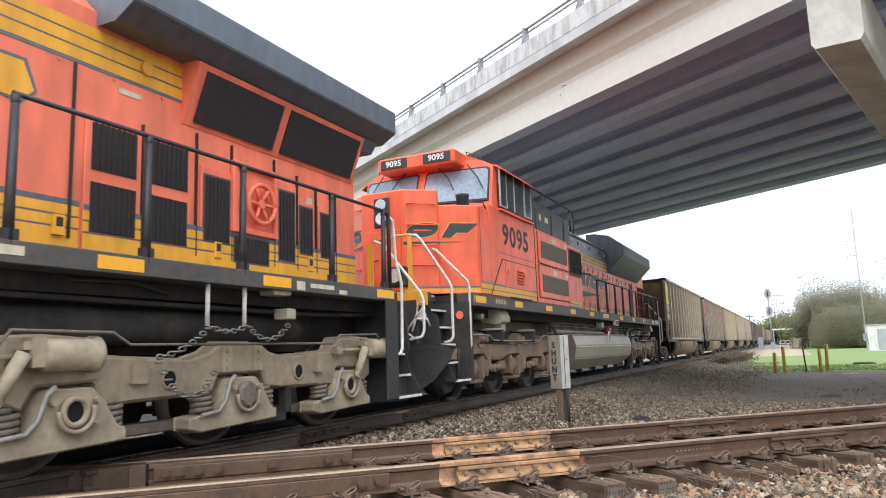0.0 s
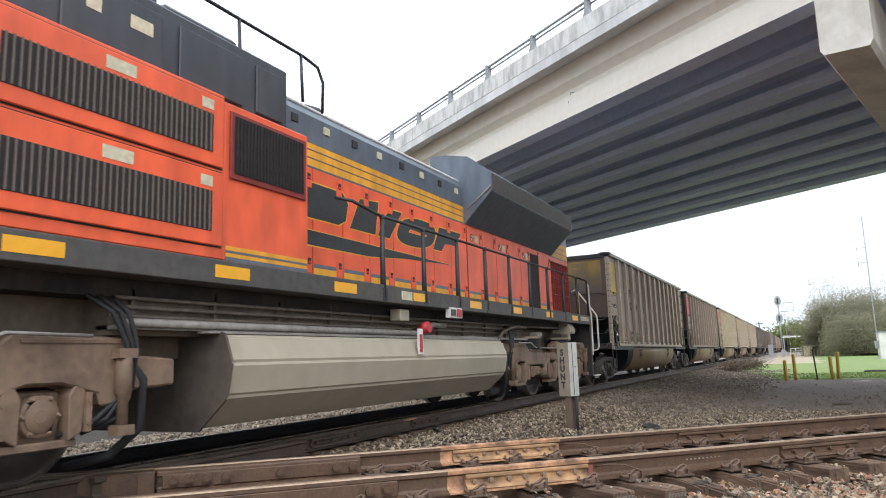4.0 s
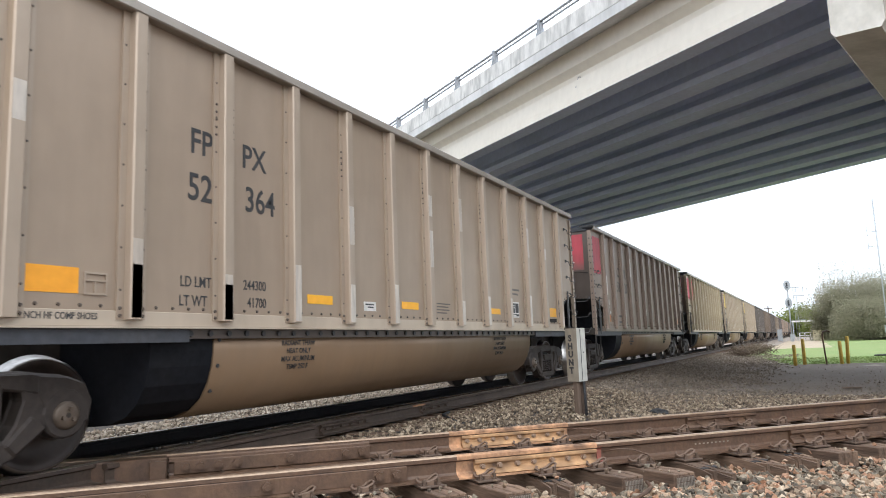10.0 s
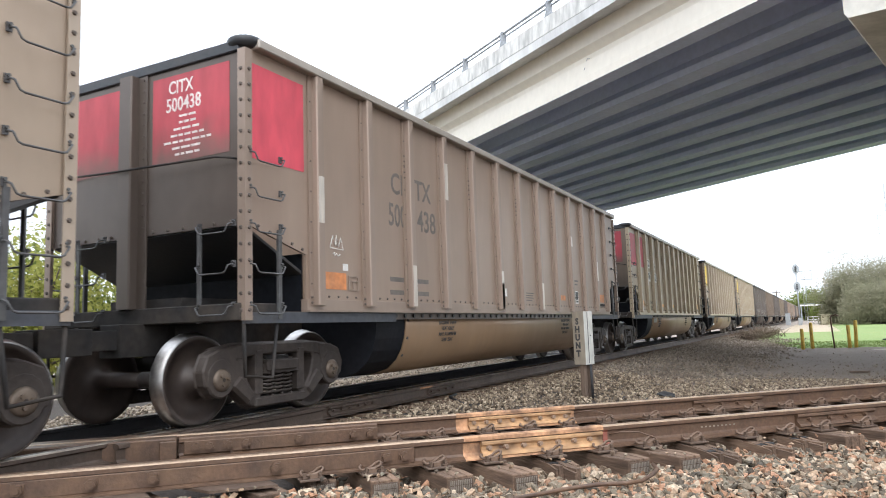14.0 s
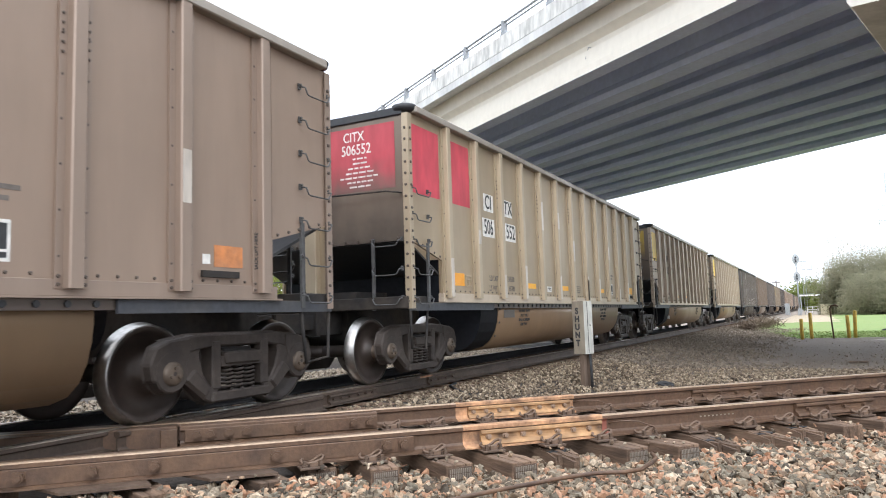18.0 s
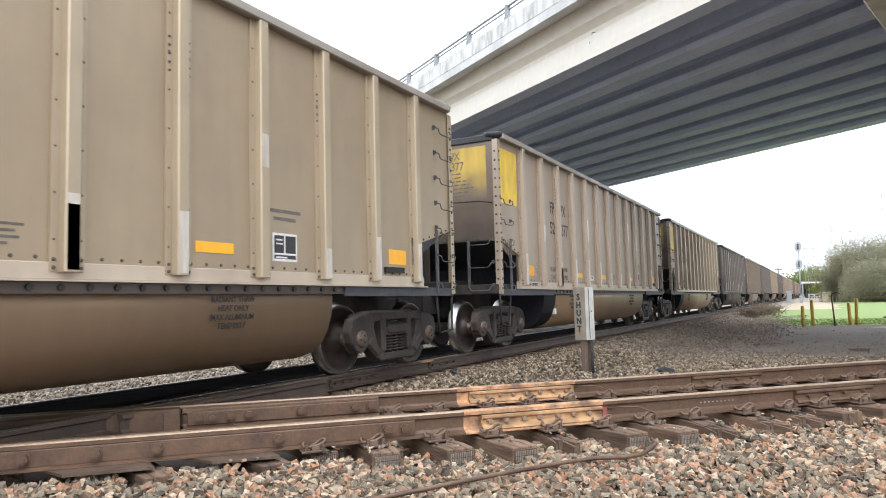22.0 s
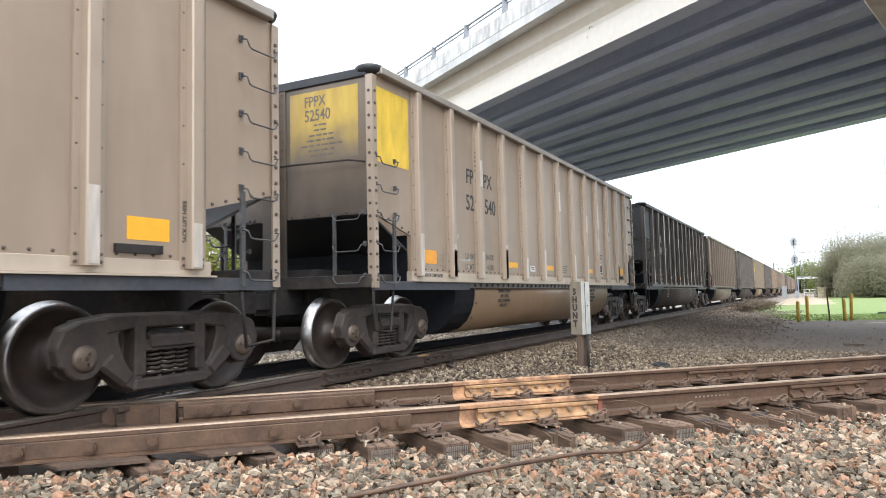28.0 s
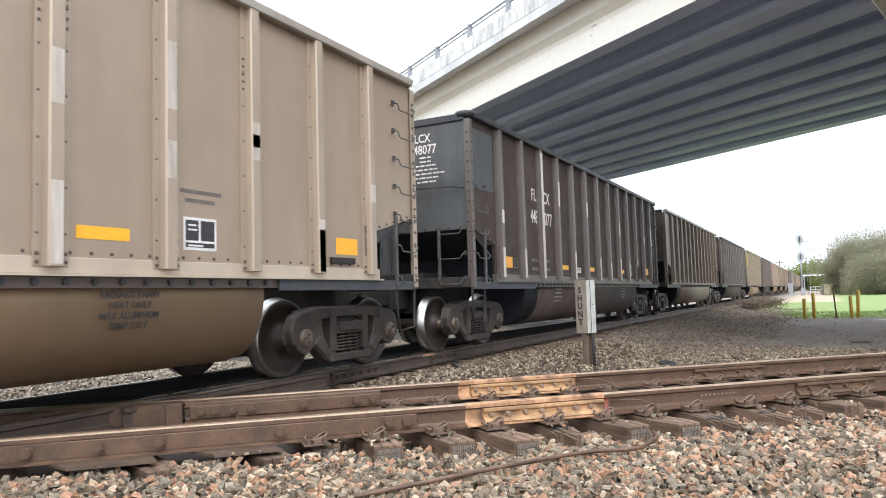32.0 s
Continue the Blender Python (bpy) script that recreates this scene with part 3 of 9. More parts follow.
def bolster_shape(bm):
    box(bm, -1.06, 1.06, -0.2, 0.2, 0.5, 0.66)
    box(bm, -0.4, 0.4, -0.25, 0.25, 0.64, 0.76)
    for s in (-1, 1):
        box(bm, -0.7, 0.7, s * 0.38 - 0.04, s * 0.38 + 0.04, 0.36, 0.46)
    soften(bm, 0.015)


def wheel_profile(bm, r, out, cap_r=0.085):
    """A wheelset along x: two flanged wheels, the axle and its bearing ends."""
    half = [(0.0, 0.085), (0.6, 0.09), (0.66, 0.16), (0.69, 0.26), (0.675, r - 0.1), (0.665, r - 0.05), (0.665, r + 0.02), (0.685, r + 0.025), (0.705, r + 0.003), (0.8, r - 0.004), (0.805, r - 0.02), (0.8, r - 0.07), (0.765, r - 0.085), (0.75, 0.22), (0.79, 0.16), (0.84, 0.15), (0.85, 0.095), (out - 0.16, 0.09), (out - 0.15, 0.11), (out - 0.02, 0.11), (out, cap_r), (out, 0.02)]
    slots = [0, 0, 0, 0, 0, 0, 1, 1, 1, 1, 0, 0, 0, 0, 0, 0, 2, 2, 2, 2, 2]
    for s in (1, -1):
        lathe(bm, [(s * a, q) for a, q in half], 40, slots)
    for s in (1, -1):
        for k in range(3):
            a = math.tau * k / 3
            y, z = 0.05 * math.cos(a), 0.05 * math.sin(a)
            tube(bm, [(s * (out - 0.002), y, z), (s * (out + 0.022), y, z)], 0.018, 6, mi=2, smooth=False)


SPINS = []      # (wheelset, radius): turned by motions()


def freight_truck(car, y, fine=True):
    t = put("truck", shared("bolster", bolster_shape, UNDER_DARK), car, (0, y, 0), label="dark cast three-piece freight truck")
    for s in (0, 180):
        put("side_frame", shared("side_frame", side_frame_shape, TRUCK_DARK), t, turn=(0, 0, s))
        if fine:
            put("spring", shared("spring_nest", spring_shape, TRUCK_DARK), t, turn=(0, 0, s))
    for dy in (-0.89, 0.89):
        w = put("wheelset", shared("wheelset", lambda bm: wheel_profile(bm, 0.457, 1.16), WHEEL, TREAD, CAP), t, (0, dy, 0.457), label="steel wheelset with bright worn rims")
        if fine:
            SPINS.append((w, 0.457))
    return t


def coal_car(label, side, end, light, panel=None, panel_end=None, panels=1, code="", number="", ink=INK, box_behind=None, fine=True, sill=None):
    car = tagged(new("coal_car"), label, "coal car", "coal cars of the train")
    B = BOX_LONG
    sill = sill or (PALE_SILL if light in (TAUPE_LIGHT, OLIVE_LIGHT) else light)
    chord = BLACK_STEEL if side is BLACK_CAR else CHORD
    for s in (1, -1):
        x0, x1 = sorted((s * 1.49, s * 1.515))
        slab("side_sheet", (x0, x1, 0.95, B - 0.95, 1.2, TOP - 0.1), side, car)
        x0, x1 = sorted((s * 1.44, s * 1.531))
        slab("side_sill", (x0, x1, 0.95, B - 0.9, 1.132, 1.255), sill, car, soft=0.004)
        slab("sill_lip", (*sorted((s * 1.44, s * 1.565)), 0.95, B - 0.86, 1.116, 1.1315), sill, car)
        slab("top_chord", (*sorted((s * 1.47, s * (HALF + 0.04))), 0.12, B - 0.12, TOP - 0.1, TOP), chord, car, soft=0.012)
        slab("skirt", (*sorted((s * 1.4, s * 1.5)), 0.5, B - 0.5, 1.03, 1.118), END_GRIME if fine else UNDER_DARK, car)
        for y in STAKES:
            bolts = fine and STAKES.index(y) in (2, 4, 6, 8, 10)
            put("stake", shared("bolted_stake" if bolts else "side_stake" if fine else "plain_stake", lambda bm: stake_shape(bm, fine, bolts), light, END_GRIME), car, (s * 1.516, y, 0), (0, 0, 0 if s > 0 else 180))
        for e in (0, 1):
            bm = bmesh.new()
            pts = [(0.04, 1.97), (0.96, 1.73), (0.96, TOP - 0.1), (0.04, TOP - 0.1)]
            prism(bm, [(y if e == 0 else B - y, z) for y, z in pts], "x", *sorted((s * 1.49, s * 1.52)))
            part("corner_sheet", bm, side, car)
            put("corner_post", shared("corner_post", corner_post_shape, light, END_GRIME), car, (s * 1.45, -0.01 if e == 0 else B + 0.01, 0), scale=(s, 1 if e == 0 else -1, 1))
            if fine:
                bm = bmesh.new()
                lathe(bm, [(TOP - 0.09, 0.12), (TOP - 0.06, 0.17), (TOP - 0.005, 0.19), (TOP + 0.02, 0.17), (TOP + 0.03, 0.05)], 16, axis="z")
                part("corner_cap", bm, BLACK_STEEL, car, at=(s * 1.42, 0.14 if e == 0 else B - 0.14, 0))
    for e in (0, 1):
        sy = 1 if e == 0 else -1
        yy = (lambda v: v) if e == 0 else (lambda v: B - v)
        y0, y1 = sorted((yy(0.03), yy(0.055)))
        slab("end_sheet", (-1.46, 1.46, y0, y1, 1.97, TOP - 0.08), end, car)
        slab("end_chord", (-1.45, 1.45, *sorted((yy(0.0), yy(0.16))), TOP - 0.13, TOP - 0.01), BLACK_STEEL if e == 0 else light, car, soft=0.012)
        slab("end_sill", (-1.5, 1.5, *sorted((yy(-0.03), yy(0.5))), 1.03, 1.2), UNDER_DARK, car, soft=0.01)
        # black sheets here put the opening's deep shade into their colour
        bm = bmesh.new()
        prism(bm, [(yy(0.06), 1.985), (yy(0.06), 1.955), (yy(0.95), 1.525), (yy(0.95), 1.56)], "x", -1.45, 1.45)
        part("slope_sheet", bm, BLACK_STEEL, car)
        slab("draft_box", (-0.55, 0.55, *sorted((yy(0.12), yy(0.94))), 1.2, 1.3), UNDER_DARK, car)
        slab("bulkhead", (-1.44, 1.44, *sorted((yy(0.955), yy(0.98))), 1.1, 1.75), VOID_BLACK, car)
        def end_post_shape(bm):
            prism(bm, [(-0.1, 0.03), (-0.1, -0.08), (-0.085, -0.095), (0.085, -0.095), (0.1, -0.08), (0.1, 0.01), (0.23, 0.01), (0.23, 0.03)], "z", 1.2, TOP - 0.13)
            for k in range(14):
                v = bmesh.ops.create_cone(bm, cap_ends=True, segments=6, radius1=0.015, radius2=0.01, depth=0.014)["verts"]
                bmesh.ops.transform(bm, verts=v, matrix=Matrix.Translation((0.18, 0.005, 2.06 + 0.125 * k)) @ Matrix.Rotation(radians(90), 4, "X"))
        put("end_post", shared("end_post", end_post_shape, light if panel is RED and end is END_TAN else end), car, (-0.1 * sy, yy(0.0), 0), (0, 0, 0 if e == 0 else 180))
        bm = bmesh.new()
        tube(bm, [(-0.2, yy(-0.12), 0.9), (0, yy(-0.12), 0.9)], 0.02)
        box(bm, -0.16, 0.16, *sorted((yy(-0.3), yy(0.6))), 0.7, 1.04)
        box(bm, -0.11, 0.11, *sorted((yy(-0.8), yy(-0.28))), 0.78, 0.98)
        box(bm, -0.18, 0.18, *sorted((yy(-0.9), yy(-0.62))), 0.74, 1.0)
        soften(bm, 0.02)
        part("coupler", bm, UNDER_DARK, car)
        if fine:
            bm = bmesh.new()
            tube(bm, [(-1.1, yy(0.03), 2.72), (-1.1, yy(-0.06), 2.74), (-0.2, yy(-0.13), 2.68), (1.2, yy(-0.06), 2.66), (1.38, yy(-0.04), 2.63), (1.4, yy(0.03), 2.63)], 0.012, 6)
            part("end_grab_rod", bm, UNDER_DARK, car)
            for s in (1, -1):
                for z in (1.09, 1.49, 1.89):
                    put("rung", shared("grab", lambda bm: grab_shape(bm), GRAB_STEEL), car, (s * 0.95, yy(-0.01), z), (0, 0, -90 if (e == 0) else 90) if s * sy > 0 else (0, 0, -90 if e == 0 else 90))
                put("ladder_stile", shared("stile", lambda bm: box(bm, -0.025, 0.025, -0.02, 0.0, 1.02, 1.96), GRAB_STEEL), car, (s * 0.94, yy(0.0), 0))
            bm = bmesh.new()
            for k in range(13):
                v = bmesh.ops.create_cone(bm, cap_ends=True, segments=6, radius1=0.02, radius2=0.013, depth=0.016)["verts"]
                bmesh.ops.transform(bm, verts=v, matrix=Matrix.Translation((-1.32 + 0.22 * k, yy(0.022), 2.005)) @ Matrix.Rotation(radians(90), 4, "X"))
            for s in (1, -1):
                for k in range(5):
                    v = bmesh.ops.create_cone(bm, cap_ends=True, segments=6, radius1=0.02, radius2=0.013, depth=0.016)["verts"]
                    bmesh.ops.transform(bm, verts=v, matrix=Matrix.Translation((s * 1.527, yy(0.2 + 0.17 * k), 1.965 - 0.0444 * k)) @ Matrix.Rotation(radians(90), 4, "Y"))
            tagged(part("rivet_strip", bm, END_GRIME, car), kind="stuff")
    for s in (1, -1):
        for e in (0, 1):
            yy = (lambda v: v) if e == 0 else (lambda v: B - v)
            full = (s > 0) == (e == 1)
            heights = (1.09, 1.49, 1.89) + ((2.25, 2.62, 2.99, 3.36) if full else (2.24, 2.6))
            if fine or full:
                for z in heights:
                    y = yy(0.06) if e == 0 else yy(0.52)
                    put("grab_iron", shared("grab", lambda bm: grab_shape(bm), GRAB_STEEL), car, (s * 1.53, y if s > 0 else y + 0.46, z), (0, 0, 0 if s > 0 else 180))
            if fine:
                put("ladder_stile", shared("side_stile", lambda bm: box(bm, -0.015, 0.015, -0.025, 0.025, 1.04, 1.95), GRAB_STEEL), car, (s * 1.53, yy(0.5), 0))
                bm = bmesh.new()
                tube(bm, [(s * 1.5, yy(0.02), 1.05), (s * 1.5, yy(0.04), 0.5), (s * 1.5, yy(0.42), 0.46), (s * 1.5, yy(0.5), 1.05)], 0.02, 6)
                part("stirrup_step", bm, UNDER_DARK, car)
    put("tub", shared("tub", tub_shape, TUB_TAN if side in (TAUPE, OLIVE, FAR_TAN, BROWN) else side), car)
    slab("centre_sill", (-0.25, 0.25, 0.3, B - 0.3, 0.62, 1.05), UNDER_DARK, car)
    for e in (0, 1):
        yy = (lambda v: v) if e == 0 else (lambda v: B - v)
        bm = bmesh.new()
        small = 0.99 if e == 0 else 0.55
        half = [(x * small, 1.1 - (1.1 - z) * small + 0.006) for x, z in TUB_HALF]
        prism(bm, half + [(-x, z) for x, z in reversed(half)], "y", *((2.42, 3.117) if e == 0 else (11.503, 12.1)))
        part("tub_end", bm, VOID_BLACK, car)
        for s in (1, -1):
            slab("truck_flange", (*sorted((s * 1.502, s * 1.53)), *sorted((yy(0.0), yy(2.75))), 1.0, 1.11), FLANGE, car)
    for y in TRUCKS:
        freight_truck(car, y, fine)
    # paint and lettering on both sides and ends
    for s in (1, -1):
        yy = (lambda v: v) if s > 0 else (lambda v: B - v)
        def panel_at(name, y0, y1, z0, z1, m, lift=0.0, label=""):
            slab(name, (*sorted((s * (1.5215 + lift), s * (1.5235 + lift))), *sorted((yy(y0), yy(y1))), z0, z1), m, car, label)
        def words(t, size, y, z, m=ink, width=0.75, bold=0.004):
            letters("lettering", t, size, m, car, (s * 1.5175, yy(y), z), SIDE if s > 0 else (90, 0, -90), width, bold)
        if panel:
            panel_at("painted_panel", 0.1, 0.92, 2.64, 3.62, panel)
            if panels > 1:
                slab("painted_panel", (*sorted((s * 1.516, s * 1.518)), *sorted((yy(1.24), yy(1.97))), 2.64, 3.62), panel, car)
        if not fine or s < 0:
            continue
        rng = random.Random(number)
        bm = bmesh.new()
        for k in range(72):
            y = 1.0 + k * (B - 2.0) / 71
            v = bmesh.ops.create_cone(bm, cap_ends=True, segments=6, radius1=0.017, radius2=0.01, depth=0.014)["verts"]
            bmesh.ops.transform(bm, verts=v, matrix=Matrix.Translation((s * 1.521, y, 1.29)) @ Matrix.Rotation(radians(90), 4, "Y"))
        tagged(part("rivet_strip", bm, END_GRIME, car), kind="stuff")
        bm = bmesh.new()
        for k in range(54):
            tube(bm, [(s * 1.499, 0.9 + 0.235 * k, 1.075), (s * 1.52, 0.9 + 0.235 * k, 1.075)], 0.028, 6, smooth=False)
        tagged(part("bolt_strip", bm, BLACK_STEEL, car), kind="stuff")
        for y in STAKES:
            for _ in range(rng.choice((1, 1, 2))):
                z, h = rng.choice(((1.2, rng.uniform(0.3, 0.65)), (1.2, rng.uniform(0.3, 0.6)), (rng.uniform(1.9, 2.8), rng.uniform(0.2, 0.6))))
                if number == "500438" and rng.random() < 0.6:
                    continue
                slab("scuff", (*sorted((s * 1.6085, s * 1.6095)), y - 0.048, y + 0.048, z, z + h), SCUFF, car)
        if number == "506552":
            for y, w, z, h in ((2.71, 0.2, 2.82, 0.15), (3.57, 0.19, 2.82, 0.15), (2.69, 0.25, 2.39, 0.16), (3.65, 0.26, 2.39, 0.16)):
                slab("number_patch", (*sorted((s * 1.5155, s * 1.5165)), *sorted((yy(y - w), yy(y + w))), z - h, z + h), WHITE, car)
        def tape(y0, y1, z0, z1, m, label=""):
            slab("reflector", (*sorted((s * 1.516, s * 1.519)), *sorted((yy(y0), yy(y1))), z0, z1), m, car, label)
        if code:
            near = 2.7 if number == "506552" else 2.88
            big = 1.2 if number == "500438" else 1.0
            words(code[:2], 0.235 * big, near, 2.82, width=0.86), words(code[2:], 0.235 * big, 3.58, 2.82, width=0.86)
            h = len(number) // 2
            words(number[:h], 0.25 * big, near - 0.01, 2.39, width=0.7 if h > 2 else 0.86), words(number[h:], 0.25 * big, 3.67, 2.39, width=0.78 if number == "506552" else 0.84)
        if code == "FPPX":
            letters("lettering", "2 INCH HF COMP SHOES", 0.05, ink, car, (s * 1.532, yy(1.52), 1.205), SIDE if s > 0 else (90, 0, -90), 0.8, 0.001)
        if light in (TAUPE_LIGHT, OLIVE_LIGHT) and number not in WEIGHTS:
            for t, y, z in (("LD LMT", 2.8, 1.54), ("LT WT", 2.77, 1.37)):
                words(t, 0.09, y, z, FADED_INK, width=0.75, bold=0.001)
        if number in WEIGHTS:
            for t, y, z in (("LD LMT", 2.83, 1.53), ("LT WT", 2.8, 1.36), (WEIGHTS[number][0], 3.59, 1.54), (WEIGHTS[number][1], 3.62, 1.37)):
                words(t, 0.095, y, z, ink if number == "52364" else FADED_INK, width=0.8, bold=0.001)
        if side is not BLACK_CAR:
            for t, x, z, lean in (("RADIANT THAW", 1.4485, 0.975, 0), ("HEAT ONLY", 1.4475, 0.892, 5), ("MAX ALUMINUM", 1.4365, 0.809, 9), ("TEMP 250 F", 1.4175, 0.726, 14)):
                for y in (4.34, 9.95):
                    line = text_mesh(t, 0.056, 0.92, 0.0005)
                    if not line.materials:
                        line.materials.append(INK)
                    put("lettering", line, car, (x + 0.012, y, z), (90 + lean, 0, 90))
            if number == "506552":
                slab("dark_plate", (1.4405, 1.452, 3.36, 3.86, 0.86, 1.0), END_GRIME, car)
        if s > 0:
            for x, z in ((1.45, 1.02), (1.43, 0.78), (1.335, 0.55)):
                bm = bmesh.new()
                tube(bm, [(x - 0.02, 3.18, z), (x + 0.012, 3.18, z)], 0.02, 6, smooth=False)
                part("bolt", bm, BLACK_STEEL, car)
        if number == "52540":
            for pts in (((2.2, 1.99), (2.24, 2.02), (2.33, 1.72), (2.3, 1.7)), ((2.32, 1.78), (2.42, 1.88), (2.44, 1.85), (2.34, 1.74)), ((2.42, 1.47), (2.83, 1.5), (2.84, 1.46), (2.6, 1.44)), ((2.72, 1.38), (2.82, 1.42), (2.8, 1.34), (2.74, 1.33))):
                bm = bmesh.new()
                prism(bm, pts, "x", *sorted((s * 1.5155, s * 1.5165)))
                part("paint_stroke", bm, PALE_STROKE, car, "pale blue-grey paint stroke")
        if number == "52377" and s > 0:
            slab("tag", (1.36, 1.424, 3.1, 3.19, 0.6, 0.72), WHITE, car, "torn white paper tag")
        for a, b, z0, z1 in ((1.72, 1.92, 1.37, 1.385), (1.72, 1.92, 1.53, 1.545), (1.72, 1.735, 1.385, 1.53), (1.905, 1.92, 1.385, 1.53), (1.735, 1.905, 1.475, 1.487), (1.81, 1.82, 1.385, 1.475)):
            slab("card_holder", (*sorted((s * 1.515, s * 1.53)), *sorted((yy(a), yy(b))), z0, z1), light, car)
        for y, z in () if number in WEIGHTS else ((3.5, 1.55), (3.5, 1.38)) if light in (TAUPE_LIGHT, OLIVE_LIGHT) else ((2.82, 1.55), (2.82, 1.38), (3.5, 1.55), (3.5, 1.38)):
            slab("small_print", (*sorted((s * 1.516, s * 1.518)), *sorted((yy(y - 0.17), yy(y + 0.17))), z - 0.03, z + 0.03), FADED_INK, car)
        tape(1.22, 1.68, 1.375, 1.57, FADED_TAPE if number == "500438" else ORANGE_TAPE)
        if number != "500438":
            for y in (4.65, 6.68, 9.66):
                tape(y - 0.23, y + 0.23, 1.4, 1.5, YELLOW_TAPE)
            tape(12.62, 13.04, 1.41, 1.6, YELLOW_TAPE)
            slab("reflector_shadow_box", (*sorted((s * 1.516, s * 1.55)), *sorted((yy(12.5), yy(12.95))), 1.3, 1.37), UNDER_DARK, car)
            tape(5.53, 5.8, 1.35, 1.465, WHITE)
            for k, w in enumerate((0.24, 0.17)):
                slab("small_print", (*sorted((s * 1.5193, s * 1.5203)), *sorted((yy(5.56 + 0.05 * k), yy(5.56 + 0.05 * k + w * 0.8))), 1.422 - 0.035 * k, 1.44 - 0.035 * k), INK, car)
        else:
            tape(1.62, 1.72, 1.6, 1.68, WHITE, "small white card")
            tape(6.4, 6.55, 1.42, 1.56, WHITE, "small white card")
            tape(9.37, 9.86, 1.41, 1.52, FADED_TAPE)
            tape(12.66, 13.02, 1.42, 1.62, FADED_TAPE)
            tape(12.52, 12.61, 1.44, 1.53, WHITE, "small white card")
            slab("reflector_shadow_box", (*sorted((s * 1.516, s * 1.55)), *sorted((yy(12.5), yy(12.95))), 1.32, 1.38), UNDER_DARK, car)
        for k, w in enumerate((0.44, 0.38, 0.41, 0.33)):
            slab("small_print", (*sorted((s * 1.516, s * 1.518)), *sorted((yy(7.46), yy(7.46 + w))), 1.5 - 0.045 * k, 1.518 - 0.045 * k), FADED_INK, car)
        # consolidated stencil: black plate with white frame and cells
        slab("stencil_plate", (*sorted((s * 1.516, s * 1.518)), *sorted((yy(10.43), yy(10.81))), 1.36, 1.65), WHITE, car)
        for y0, y1, z0, z1 in ((10.455, 10.6, 1.445, 1.625), (10.625, 10.785, 1.445, 1.625), (10.455, 10.785, 1.385, 1.425)):
            slab("stencil_plate", (*sorted((s * 1.5185, s * 1.52)), *sorted((yy(y0), yy(y1))), z0, z1), INK, car)
        for z, w in ((1.58, 0.09), (1.54, 0.1), (1.4, 0.17)):
            slab("small_print", (*sorted((s * 1.5205, s * 1.5215)), *sorted((yy(10.48), yy(10.48 + w))), z - 0.008, z + 0.008), WHITE, car)
        if s > 0:
            letters("lettering", "JACK LIFT HERE", 0.04, INK, car, (1.5415, STAKES[12] - 0.09, 1.6), (0, -90, 180), 0.9, 0.001)
        for k, (x, w) in enumerate(((1.4505, 0.25), (1.449, 0.19), (1.439, 0.27), (1.423, 0.19))):
            for y in (4.34, 9.95) if side is BLACK_CAR else ():
                slab("small_print", (*sorted((s * (x - 0.01), s * (x + 0.003))), *sorted((yy(y - w), yy(y + w))), 0.965 - k * 0.08, 1.0 - k * 0.08), FADED_INK, car)
        for z, w in ((1.86, 0.25), (1.78, 0.17)):
            slab("small_print", (*sorted((s * 1.516, s * 1.518)), *sorted((yy(10.62 - w), yy(10.62 + w))), z, z + 0.035), FADED_INK, car)
    if panel_end:
        for e in (0, 1):
            yy = (lambda v: v) if e == 0 else (lambda v: B - v)
            sx = 1 if e == 0 else -1
            for a, b in ((0.2, 1.31), (-1.36, -0.3)):
                slab("painted_panel", (*sorted((sx * a, sx * b)), *sorted((yy(0.026), yy(0.0285))), 2.72, 3.66), panel_end, car)
            if fine and code and e == 0:
                m = WHITE_INK if panel is RED or panel is TEAL_END else FADED_INK
                t = END if e == 0 else (90, 0, 180)
                letters("lettering", code, 0.14, m, car, (sx * 0.62, yy(0.024), 3.52), t, 0.8, 0.002)
                letters("lettering", number, 0.15, m, car, (sx * 0.66, yy(0.024), 3.33), t, 0.8, 0.002)
                spaced = random.Random(number)
                for k, w in enumerate((0.12, 0.12, 0.2, 0.24, 0.34, 0.22, 0.18)):
                    x, bm = 0.72 - w, bmesh.new()
                    while x < 0.72 + w - 0.03:
                        d = min(spaced.uniform(0.05, 0.13), 0.72 + w - x)
                        box(bm, *sorted((sx * x, sx * (x + d))), *sorted((yy(0.0235), yy(0.0255))), 3.19 - k * 0.068, 3.214 - k * 0.068)
                        x += d + 0.022
                    part("small_print", bm, m, car)
    return car


def pipe(name, pts, r, m, parent, label="", seg=8):
    bm = bmesh.new()
    tube(bm, pts, r, seg)
    return part(name, bm, m, parent, label)


CARS = []


